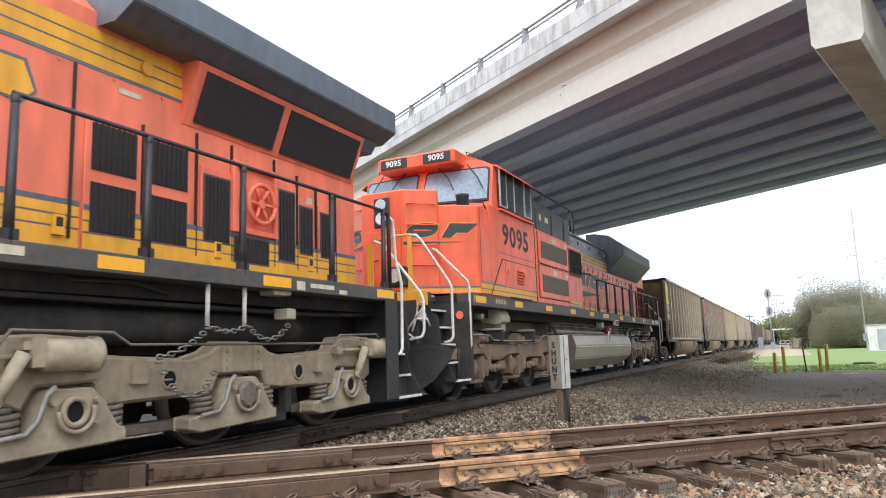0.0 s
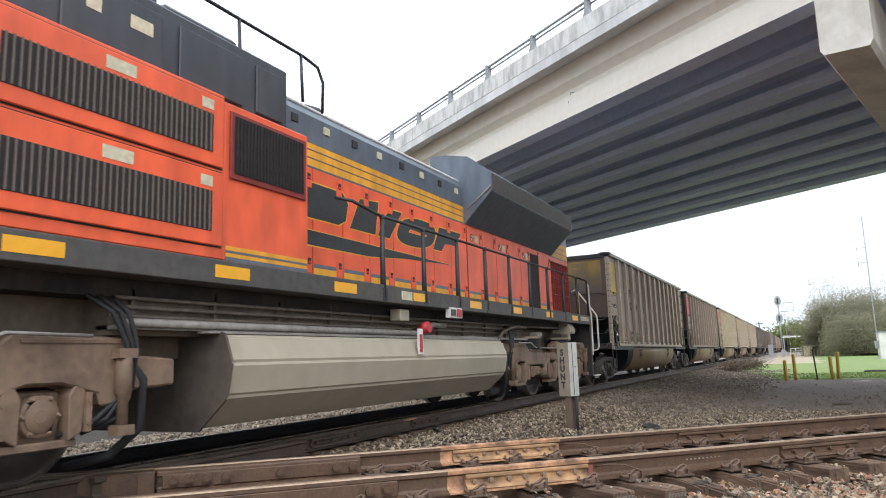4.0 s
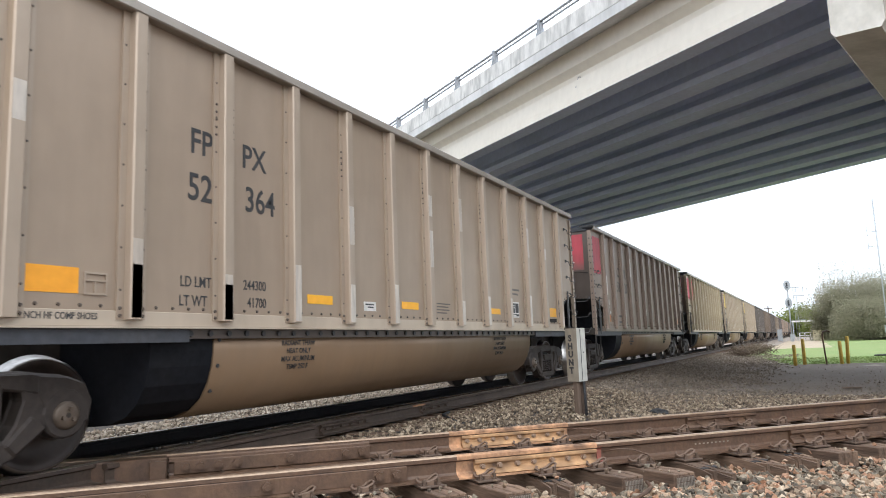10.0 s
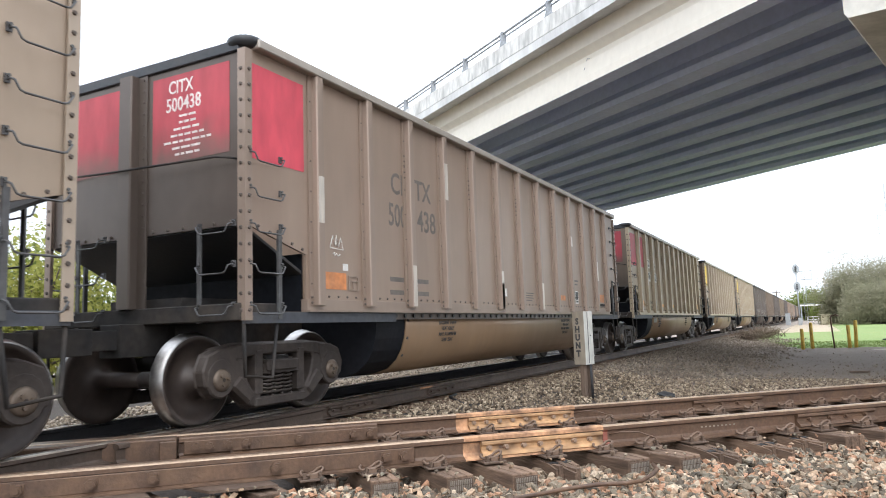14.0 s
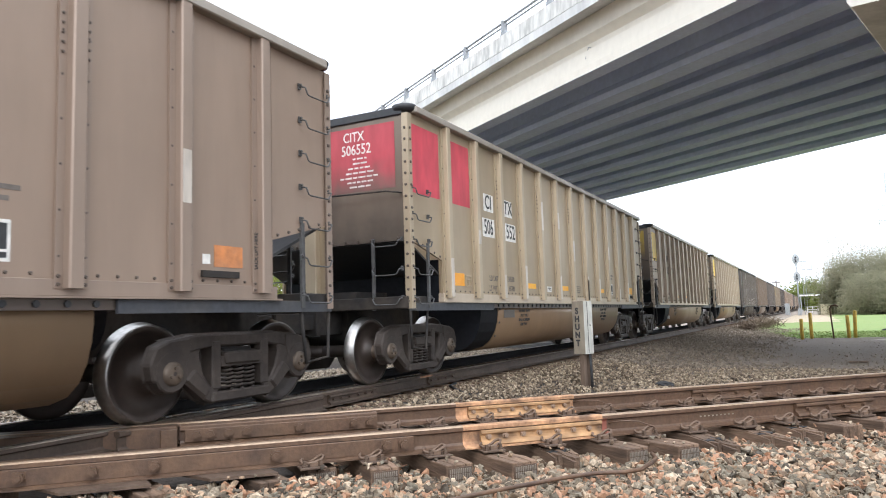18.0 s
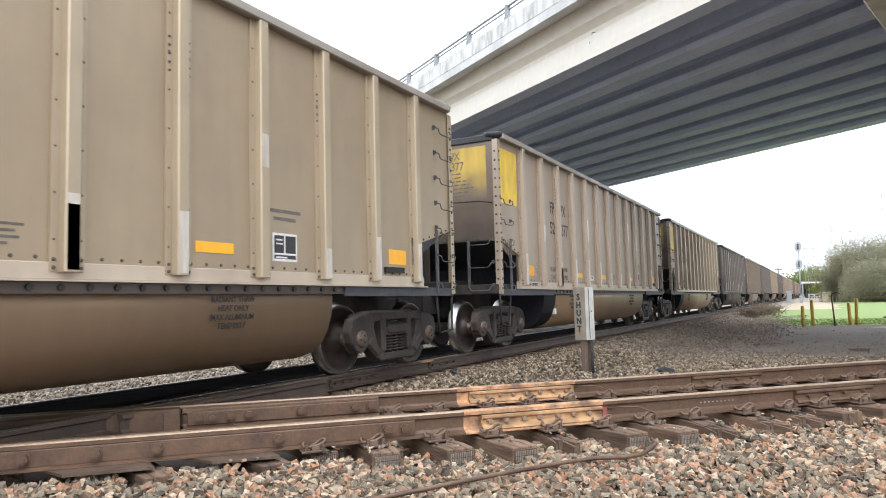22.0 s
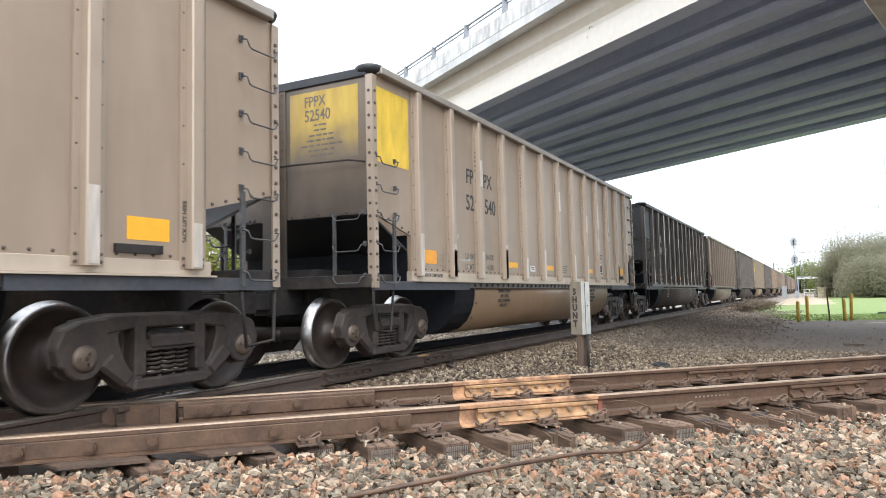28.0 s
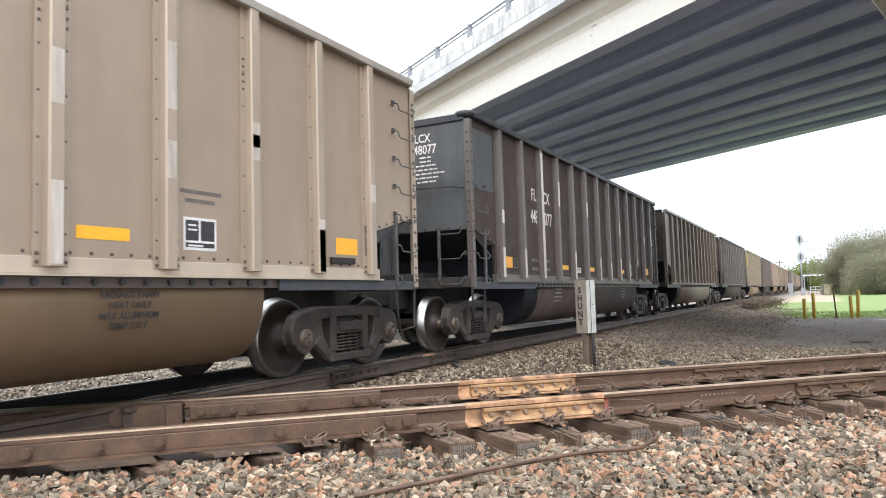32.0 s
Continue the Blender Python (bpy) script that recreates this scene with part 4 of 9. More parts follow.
def build_cars():
    yel = "dusty taupe aluminium coal car with yellow corner panels"
    CARS.append(coal_car(yel + ", behind the locomotive", TAUPE, END_GRIME, TAUPE_LIGHT, YELLOW, YELLOW_GRIME, 1, "FPPX", "52364"))
    CARS.append(coal_car("brown grimy coal car with faded red corner panels", BROWN, END_GRIME, BROWN_STAKE, RED, RED_END, 1, "CITX", "500438", FADED_INK))
    CARS.append(coal_car("pale olive-tan coal car with two red panels at its end", OLIVE, END_TAN, OLIVE_LIGHT, RED, RED_END, 2, "CITX", "506552"))
    CARS.append(coal_car(yel, TAUPE, END_TAN, TAUPE_LIGHT, YELLOW, YELLOW_END, 1, "FPPX", "52377"))
    CARS.append(coal_car(yel + ", scuffed", TAUPE, END_TAN, TAUPE_LIGHT, YELLOW, YELLOW_END, 1, "FPPX", "52540"))
    CARS.append(coal_car("blackened brown coal car, highlights in its grey stake colour", BLACK_CAR, TEAL_END, DARK_STAKE, TEAL_END, TEAL_END, 1, "FLCX", "448077", WHITE_INK))
    for name, pts in (("graffiti_mark", ((1.38, 1.86), (1.43, 1.99), (1.48, 1.88), (1.5, 2.0), (1.54, 1.87), (1.58, 1.98), (1.63, 1.84), (1.38, 1.85))), ("graffiti_mark", ((1.49, 1.93), (1.51, 1.88))), ("graffiti_mark", ((1.43, 1.78), (1.46, 1.8), (1.46, 1.76), (1.5, 1.79), (1.53, 1.76), (1.57, 1.79)))):
        pipe(name, [(1.5165, y, z) for y, z in pts], 0.006, WHITE, CARS[1], "white chalk scribble", 5)
    slab("patched_stake", (1.6085, 1.611, STAKES[2] - 0.06, STAKES[2] + 0.06, 1.2, 3.7), SCUFF, CARS[-1], "pale replaced stake")
    kinds = {
        "rust": coal_car("rust-brown empty coal car", RUST_CAR, END_GRIME, RUST_CAR, fine=False),
        "dark": coal_car("dark grimy coal car", BLACK_CAR, BLACK_CAR, DARK_STAKE, fine=False),
        "tan": coal_car("tan dusty coal car, darkened for the shade under the bridge", FAR_TAN, END_TAN, FAR_TAN, YELLOW, YELLOW_END, fine=False),
        "brown": coal_car("brown dusty coal car", BROWN, END_GRIME, BROWN, RED, RED_END, fine=False),
    }
    order = "rust dark tan dark brown tan brown dark tan rust brown tan dark brown tan tan rust dark".split()
    seen = set()
    for k in order:
        CARS.append(copy_thing(kinds[k], Matrix()) if k in seen else kinds[k])
        seen.add(k)


build_cars()

# ---- the train: locomotives ----
ORANGE = mat("orange_locomotive_paint", (0.8, 0.118, 0.04), 0.42, 0, (0.7, 0.115, 0.045), grain=3, blotch=0.5, amount=0.25, bump=0.01, streak=2, dust=(0.5, 0.14, 0.07), dust_amount=0.04)
ORANGE_FADED = mat("faded_orange_paint", (0.86, 0.19, 0.1), 0.55, 0, (0.74, 0.175, 0.1), grain=4, blotch=0.7, amount=0.45, bump=0.02, streak=3, dust=(0.4, 0.17, 0.1), dust_amount=0.16)
LOCO_YELLOW = mat("yellow_stripe_paint", (0.76, 0.36, 0.025), 0.5, 0, (0.66, 0.32, 0.035), grain=6, blotch=1.2, amount=0.3, bump=0.02, streak=4)
# charcoal lightened for the lit wing; sheltered hatches use a darker copy
LOCO_BLACK = mat("charcoal_locomotive_paint", (0.105, 0.125, 0.155), 0.4, 0, (0.125, 0.145, 0.172), grain=6, blotch=1.0, amount=0.6, bump=0.03, streak=3)
SILL_GREY = mat("dusty_black_sill", (0.072, 0.067, 0.062), 0.6, 0, (0.105, 0.093, 0.08), grain=10, blotch=1.6, amount=0.6, bump=0.04)
SCREEN = mat("dark_screen_mesh", (0.022, 0.016, 0.018), 0.75, 0, (0.04, 0.026, 0.026), grain=60, blotch=4, bump=0.4)
MAROON = mat("maroon_radiator_grille", (0.24, 0.03, 0.024), 0.6, 0, (0.17, 0.026, 0.022), grain=14, blotch=2, bump=0.05)
TRUCK_TAN = mat("tan_dusty_truck", (0.205, 0.135, 0.09), 0.62, 0, (0.095, 0.062, 0.044), grain=14, blotch=2.2, amount=0.8, bump=0.2, dust=(0.36, 0.25, 0.16), dust_amount=0.35)
TRUCK_BEIGE = mat("beige_dusty_truck", (0.38, 0.31, 0.21), 0.75, 0, (0.26, 0.205, 0.135), grain=12, blotch=2.0, amount=0.8, bump=0.2, dust=(0.16, 0.12, 0.09), dust_amount=0.5)
TANK_PAINT = mat("beige_fuel_tank", (0.43, 0.385, 0.285), 0.5, 0, (0.37, 0.325, 0.235), grain=4, blotch=0.6, amount=0.4, bump=0.01, vary=0.05, dust=(0.3, 0.25, 0.18), dust_amount=0.22)
HANDRAIL_WHITE = mat("white_handrail", (0.68, 0.63, 0.55), 0.5, 0, (0.5, 0.44, 0.36), grain=20, bump=0.03)
TAN_MARK = mat("tan_stencil_paint", (0.5, 0.36, 0.19), 0.6, 0, (0.38, 0.27, 0.15), bump=0.0)
CREAM = mat("cream_label", (0.6, 0.54, 0.38), 0.6, 0, (0.5, 0.44, 0.3), bump=0.0)
RED_PAINT = mat("red_fitting", (0.45, 0.03, 0.035), 0.5, 0, (0.35, 0.03, 0.03), bump=0.05)
PIPE_GREY = mat("grey_pipe", (0.3, 0.28, 0.25), 0.6, 0.2, (0.18, 0.16, 0.14), bump=0.05)
# tank's front end: its shade and its grime in one dark brown
TANK_SHADE = mat("oily_brown_tank_end", (0.12, 0.098, 0.078), 0.6, 0, (0.06, 0.05, 0.042), grain=8, blotch=1.6, amount=0.8, bump=0.05)
GRIME_BEAM = mat("brown_grimy_beam", (0.17, 0.132, 0.095), 0.8, 0, (0.09, 0.07, 0.052), grain=10, blotch=2, bump=0.15)
GRIME_PIPE = mat("brown_grimy_pipe", (0.16, 0.13, 0.1), 0.7, 0, (0.09, 0.07, 0.055), grain=20, blotch=4, bump=0.1)
PLOW_BLACK = mat("scuffed_black_plow", (0.045, 0.041, 0.038), 0.6, 0, (0.035, 0.033, 0.031), grain=14, blotch=2.5, amount=0.6, bump=0.06, spec=0.25)
STEP_BLACK = mat("dusty_black_steps", (0.042, 0.04, 0.039), 0.6, 0, (0.068, 0.058, 0.05), grain=10, blotch=2, amount=0.7, bump=0.05, spec=0.3)
# the same charcoal, darkened for the shade on the sheltered hatches
SHADED_BLACK = mat("sooty_black_hatch_paint", (0.04, 0.044, 0.052), 0.5, 0, (0.06, 0.062, 0.066), grain=6, blotch=1.4, amount=0.6, bump=0.03, streak=3)
RUBBER = mat("black_rubber", (0.02, 0.02, 0.021), 0.7, 0, (0.035, 0.032, 0.03), bump=0.05)
CHAIN = mat("galvanised_chain", (0.25, 0.23, 0.2), 0.5, 0.7, (0.15, 0.13, 0.11), bump=0.05)
GLASS = mat("dark_cab_glass", (0.05, 0.06, 0.07), 0.06, 0, (0.06, 0.07, 0.08), bump=0.0, spec=0.6)
# the sky's reflection is mixed into the pane's base colour
WINDSHIELD = mat("pale_tinted_windshield", (0.22, 0.27, 0.33), 0.06, 0, (0.25, 0.3, 0.36), bump=0.0, spec=0.8)
EMBLEM_BLACK = mat("black_emblem_paint", (0.03, 0.032, 0.035), 0.5, 0, (0.045, 0.045, 0.045), bump=0.01)
SASH = mat("aluminium_sash", (0.5, 0.5, 0.48), 0.4, 0.5, (0.38, 0.38, 0.36), bump=0.02)
LENS = mat("headlight_lens", (0.7, 0.7, 0.68), 0.12, 0.3, (0.6, 0.6, 0.58), bump=0.0)

LOCOS = []


def plate(name, outline, axis, a, b, m, parent, label="", soft=0.0):
    bm = bmesh.new()
    prism(bm, outline, axis, *sorted((a, b)))
    if soft:
        soften(bm, soft)
    return part(name, bm, m, parent, label)


def round_part(name, p, q, r, m, parent, label="", seg=20):
    return pipe(name, [p, q], r, m, parent, label, seg)


def both(make):
    """Makes a part on each side of the locomotive."""
    for s in (1, -1):
        make(s)


def sbox(name, s, x0, x1, y0, y1, z0, z1, m, parent, label="", soft=0.0):
    return slab(name, (*sorted((s * x0, s * x1)), y0, y1, z0, z1), m, parent, label, soft)


def loco_wheelset(parent, y):
    w = put("wheelset", shared("loco_wheelset", lambda bm: wheel_profile(bm, 0.533, 1.08, 0.1), WHEEL, TREAD, CAP), parent, (0, y, 0.533), label="large driven steel wheelset")
    SPINS.append((w, 0.533))
    return w


def emd_truck(loco, mid, rear=1):
    """Six-wheel truck with a tan cast frame, rubber springs and brake cylinders."""
    t = put("truck", shared("emd_bolster", lambda bm: (box(bm, -1.1, 1.1, -0.3, 0.3, 0.75, 1.0), box(bm, -0.6, 0.6, -2.2, 2.2, 0.5, 0.8), soften(bm, 0.02)), UNDER_DARK), loco, (0, mid, 0), label="tan dusty six-wheel locomotive truck")

    def frame_half(bm):
        top = [(-3.2, 0.74), (-3.2, 0.97), (-2.76, 1.0), (-2.63, 1.15), (-1.7, 1.17), (-1.54, 1.05), (-0.72, 1.06), (-0.6, 0.97), (0.44, 0.98), (1.47, 1.0), (1.75, 1.0), (2.27, 1.06), (2.75, 1.0), (2.9, 0.74)]
        low = [(2.6, 0.7), (2.46, 0.74), (2.3, 0.82), (1.72, 0.82), (1.55, 0.7), (1.52, 0.5), (1.4, 0.5), (1.38, 0.7), (0.88, 0.69), (0.43, 0.79), (-0.1, 0.8), (-0.36, 0.7), (-0.42, 0.48), (-0.53, 0.47), (-0.56, 0.66), (-0.66, 0.71), (-1.6, 0.71), (-1.82, 0.79), (-2.1, 0.79), (-2.42, 0.7), (-2.45, 0.6), (-2.74, 0.62), (-2.76, 0.72)]
        prism(bm, top + low, "x", 1.12, 1.3)
        soften(bm, 0.018)

    def journal(bm):
        prism(bm, [(-0.3, 0.44), (-0.3, 0.66), (-0.18, 0.74), (0.18, 0.74), (0.3, 0.66), (0.3, 0.44), (0.16, 0.36), (-0.16, 0.36)], "x", 1.06, 1.16)
        tube(bm, [(1.15, 0, 0.56), (1.24, 0, 0.56), (1.25, 0, 0.56), (1.22, 0, 0.56)], [0.165, 0.16, 0.13, 0.12], 24)
        tube(bm, [(1.18, 0, 0.56), (1.25, 0, 0.56)], [0.07, 0.06], 12)
        for k in range(6):
            a = math.tau * k / 6
            tube(bm, [(1.24, 0.145 * math.cos(a), 0.56 + 0.145 * math.sin(a)), (1.27, 0.145 * math.cos(a), 0.56 + 0.145 * math.sin(a))], 0.017, 6, smooth=False)
        for k in (-1, 1):
            prism(bm, [(k * y, z) for y, z in ((0.2, 0.36), (0.31, 0.42), (0.33, 0.74), (0.25, 0.8), (0.19, 0.7))], "x", 1.1, 1.3)
        box(bm, 1.1, 1.26, -0.3, 0.3, 0.31, 0.37)
        soften(bm, 0.012)

    for s in (1, -1):
        sc = (s, rear, 1)
        put("side_frame", shared("emd_side_frame", frame_half, TRUCK_TAN), t, scale=sc)
        for y in (-1.98, 0.06, 2.02):
            put("journal_box", shared("emd_journal", journal, TRUCK_TAN), t, (0, y * rear, 0), scale=sc)
        for y in (-1.14, 0.95) if rear > 0 else (-1.02, 0.9):
            put("rubber_spring", shared("rubber_spring", lambda bm: lathe(bm, [(1.04, 0.24), (1.08, 0.25)] + [(1.08 + 0.022 * k, 0.21 if k % 2 else 0.25) for k in range(1, 8)] + [(1.245, 0.26), (1.26, 0.26)], 20, axis="z"), RUBBER), t, (s * 1.15, y, 0))
            put("spring_seat", shared("spring_seat", lambda bm: lathe(bm, [(1.26, 0.27), (1.29, 0.27), (1.31, 0.2), (1.315, 0.1)], 20, axis="z"), TRUCK_BEIGE), t, (s * 1.15, y, 0))
        for y in ((0.28, 2.25) if rear > 0 else (0.17, -1.85)):
            def cyl(bm):
                tube(bm, [(1.26, -0.05, 1.1), (1.26, -0.04, 1.1), (1.26, 0.2, 1.1), (1.26, 0.205, 1.1), (1.26, 0.24, 1.1)], [0.09, 0.118, 0.118, 0.125, 0.12], 20)
                tube(bm, [(1.26, -0.24, 1.1), (1.26, -0.04, 1.1)], [0.04, 0.065], 10)
            put("brake_cylinder", shared("brake_cylinder", cyl, TRUCK_TAN), t, (0, y, 0), scale=(s, rear, 1))
            put("cylinder_clevis", shared("cylinder_clevis", lambda bm: box(bm, 1.22, 1.32, -0.32, -0.2, 1.04, 1.15), TRUCK_TAN), t, (0, y, 0), scale=(s, rear, 1))
            put("cylinder_foot", shared("cylinder_foot", lambda bm: box(bm, 1.18, 1.34, -0.02, 0.18, 0.95, 1.0), TRUCK_TAN), t, (0, y, 0), scale=(s, rear, 1))
        for y in (-1.05, 0.95):
            def slack(bm):
                box(bm, 1.1, 1.28, -0.3, -0.18, 0.46, 0.68)
                box(bm, 1.2, 1.36, -0.12, 0.0, 0.52, 0.68)
                tube(bm, [(1.26, -0.2, 0.56), (1.26, 0.16, 0.56)], [0.075, 0.06], 14)
                tube(bm, [(1.26, 0.12, 0.56), (1.26, 0.44, 0.56)], 0.05, 8)
                box(bm, 1.16, 1.34, 0.3, 0.38, 0.48, 0.63)
                tube(bm, [(1.34, -0.06, 0.6), (1.39, -0.06, 0.6)], 0.025, 6, smooth=False)
                tube(bm, [(1.34, 0.34, 0.56), (1.38, 0.34, 0.56)], 0.03, 6, smooth=False)
                soften(bm, 0.01)
            put("traction_rod", shared("traction_rod", slack, TRUCK_TAN), t, (0, y * rear, 0), scale=sc)
        put("pipe", shared("truck_pipe", lambda bm: tube(bm, [(1.36, -2.3, 1.16), (1.38, -1.6, 1.17), (1.37, -1.3, 1.07), (1.36, -0.3, 1.06), (1.37, 0.9, 1.06), (1.37, 1.4, 1.07), (1.37, 1.6, 1.16), (1.36, 2.4, 1.17)], 0.016, 6), PIPE_GREY), t, scale=sc)
        for y in (-2.62, 2.62):
            def damper(bm):
                k = 1
                tube(bm, [(1.34, 0, 1.0), (1.34, 0, 0.98), (1.34, 0, 0.7), (1.34, 0, 0.68), (1.34, 0, 0.42)], [0.05, 0.068, 0.068, 0.045, 0.045], 12)
                box(bm, 1.28, 1.4, -0.09, 0.09, 0.98, 1.06)
                box(bm, 1.28, 1.4, -0.08, 0.08, 0.36, 0.44)
            put("damper", shared("truck_damper", damper, TRUCK_TAN), t, (0, y, 0), scale=sc)
        put("sand_hose", shared("sand_hose", lambda bm: tube(bm, [(1.25, 2.7, 1.0), (1.3, 2.85, 0.8), (1.28, 2.85, 0.4), (1.1, 2.7, 0.18), (0.8, 2.5, 0.1)], 0.04, 8), RUBBER), t, scale=sc)
        put("sand_hose", shared("sand_hose_front", lambda bm: tube(bm, [(1.25, -2.7, 1.0), (1.3, -2.85, 0.8), (1.28, -2.85, 0.4), (1.1, -2.7, 0.18), (0.8, -2.5, 0.1)], 0.04, 8), RUBBER), t, scale=sc)
        # black hoses looped down from the body beside the tank end of the frame
        for k in range(3):
            put("air_hose", shared("truck_hose_%d" % k, lambda bm, k=k: tube(bm, [(1.2, -2.35 - 0.12 * k, 1.5), (1.33, -2.5 - 0.08 * k, 1.36), (1.37, -2.62 - 0.05 * k, 1.1), (1.36 - 0.03 * k, -2.66 - 0.04 * k, 0.75), (1.3, -2.6 + 0.1 * k, 0.5), (1.2, -2.35 + 0.1 * k, 0.4)], 0.022, 7), RUBBER), t, scale=sc)
        put("frame_rib", shared("emd_frame_rib", lambda bm: (box(bm, 1.3, 1.315, -1.5, -0.75, 0.995, 1.03), box(bm, 1.3, 1.318, 0.75, 1.35, 0.74, 0.77), box(bm, 1.3, 1.312, -2.6, -1.75, 1.1, 1.135), soften(bm, 0.005)), TRUCK_TAN), t, scale=sc)
        for y in (-1.98, 0.06, 2.02):
            put("axle_guide", shared("emd_axle_guide", lambda bm: (box(bm, 1.29, 1.33, -0.37, -0.32, 0.42, 0.72), box(bm, 1.29, 1.33, 0.32, 0.37, 0.42, 0.72), [tube(bm, [(1.32, q * 0.345, z), (1.345, q * 0.345, z)], 0.018, 6, smooth=False) for q in (-1, 1) for z in (0.48, 0.66)]), TRUCK_TAN), t, (0, y * rear, 0), scale=sc)
        for y in (-1.05, 1.05):
            put("brake_beam", shared("brake_beam", lambda bm: (box(bm, 0.86, 1.0, -0.55, 0.55, 0.28, 0.4), soften(bm, 0.015)), UNDER_DARK), t, (0, y, 0), scale=sc)
            put("brake_shoe", shared("brake_shoe", lambda bm: (box(bm, 0.84, 0.98, -0.15, 0.15, 0.18, 0.5), soften(bm, 0.015)), UNDER_DARK), t, (0, y * 0.72 if y > 0 else y * 1.28, 0), scale=sc)
    for y in (-2.08, 0, 2.08):
        loco_wheelset(t, y)
    return t


def ge_truck(loco, mid):
    """Six-wheel truck with a beige cast frame that dips to winged journal boxes on coil springs."""
    TRUCK_BROWN = mat("brown_dusty_truck_frame", (0.3, 0.235, 0.155), 0.75, 0, (0.18, 0.135, 0.088), grain=12, blotch=2.0, amount=0.8, bump=0.15, dust=(0.32, 0.26, 0.2), dust_amount=0.4)
    t = put("truck", shared("ge_bolster", lambda bm: (box(bm, -1.1, 1.1, -0.35, 0.35, 0.7, 0.95), box(bm, -0.6, 0.6, -2.2, 2.2, 0.5, 0.8), soften(bm, 0.02)), UNDER_DARK), loco, (0, mid, 0), label="beige dusty six-wheel locomotive truck")

    def frame_half(bm):
        half = [(0.28, 1.05), (0.45, 0.95), (0.7, 0.89), (1.3, 0.92), (1.59, 0.94), (1.71, 1.09), (2.18, 1.12), (2.48, 1.11), (2.48, 0.62), (2.32, 0.55), (2.22, 0.72), (1.7, 0.74), (1.64, 0.53), (1.32, 0.55), (0.62, 0.56), (0.4, 0.58), (0.32, 0.74)]
        prism(bm, half + [(-y, z) for y, z in reversed(half)], "x", 1.1, 1.28)
        soften(bm, 0.022)
        for k in (-1, 1):
            box(bm, 1.27, 1.33, *sorted((k * 1.22, k * 1.38)), 0.7, 0.86)

    def collar(bm):
        pts = [(1.375, 0.155 * math.cos(a), 0.52 + 0.155 * math.sin(a)) for a in [math.radians(175 + 200 * k / 16) for k in range(17)]]
        tube(bm, pts, 0.02, 8)
        lathe_pts = [(1.33, 0.13), (1.37, 0.125), (1.378, 0.1), (1.37, 0.082), (1.335, 0.078)]
        n0 = len(bm.verts)
        lathe(bm, lathe_pts, 24)
        bm.verts.ensure_lookup_table()
        for v in bm.verts[n0:]:
            v.co.z += 0.52
        for y, z in ((-0.19, 0.6), (0.19, 0.6), (0.17, 0.44)):
            tube(bm, [(1.33, y, z), (1.385, y, z)], 0.028, 6, smooth=False)

    def coil(bm):
        pts = [(1.2 + 0.085 * math.cos(a), 0.1 * math.sin(a), 0.37 + 0.2 * a / (math.tau * 4)) for a in [math.tau * k / 10 for k in range(41)]]
        tube(bm, pts, 0.026, 6)

    def plain_journal(bm):
        prism(bm, [(-0.74, 0.25), (-0.74, 0.35), (-0.6, 0.36), (-0.36, 0.38), (-0.29, 0.57), (-0.2, 0.7), (0.17, 0.7), (0.3, 0.57), (0.42, 0.38), (0.5, 0.35), (0.5, 0.25), (-0.58, 0.21)], "x", 1.14, 1.33)
        soften(bm, 0.014)

    def cyl(bm):
        tube(bm, [(1.34, -0.14, 0.96), (1.34, -0.12, 0.96), (1.34, 0.28, 0.96), (1.34, 0.285, 0.96), (1.34, 0.33, 0.96), (1.34, 0.34, 0.96)], [0.1, 0.13, 0.13, 0.145, 0.145, 0.12], 22)
        box(bm, 1.26, 1.42, -0.24, -0.14, 0.87, 1.09)
        box(bm, 1.28, 1.4, -0.3, -0.24, 1.0, 1.06)

    def rod(bm):
        tube(bm, [(1.34, -0.24, 0.95), (1.34, -0.82, 0.95)], 0.022, 8)
        box(bm, 1.3, 1.38, -0.9, -0.78, 0.9, 0.99)

    def lever(bm):
        tube(bm, [(1.4, -0.3, 0.97), (1.4, -0.5, 0.62)], [0.055, 0.05], 8)
        tube(bm, [(1.38, -0.5, 0.64), (1.44, -0.5, 0.64)], 0.045, 8)

    for s in (1, -1):
        sc = (s, 1, 1)
        put("side_frame", shared("ge_side_frame", frame_half, TRUCK_BROWN), t, scale=sc)
        for y in (-0.94, 0.94):
            put("frame_boss", shared("frame_boss", lambda bm: lathe(bm, [(1.27, 0.1), (1.295, 0.095), (1.295, 0.075), (1.275, 0.072)], 20), TRUCK_BROWN), t, (0, y, 0.72), scale=sc)
            # flush black disc, coloured as the shade inside a hole
            put("frame_hole", shared("frame_hole", lambda bm: tube(bm, [(1.26, 0, 0), (1.283, 0, 0)], 0.074, 20), VOID_BLACK), t, (0, y, 0.72), scale=sc)
        for y in (-1.93, 0, 1.9):
            box_part = put("journal_box", shared("ge_journal", plain_journal, TRUCK_BEIGE), t, (0, y, 0), scale=sc)
            put("collar", shared("ge_collar", collar, TRUCK_BROWN), box_part)
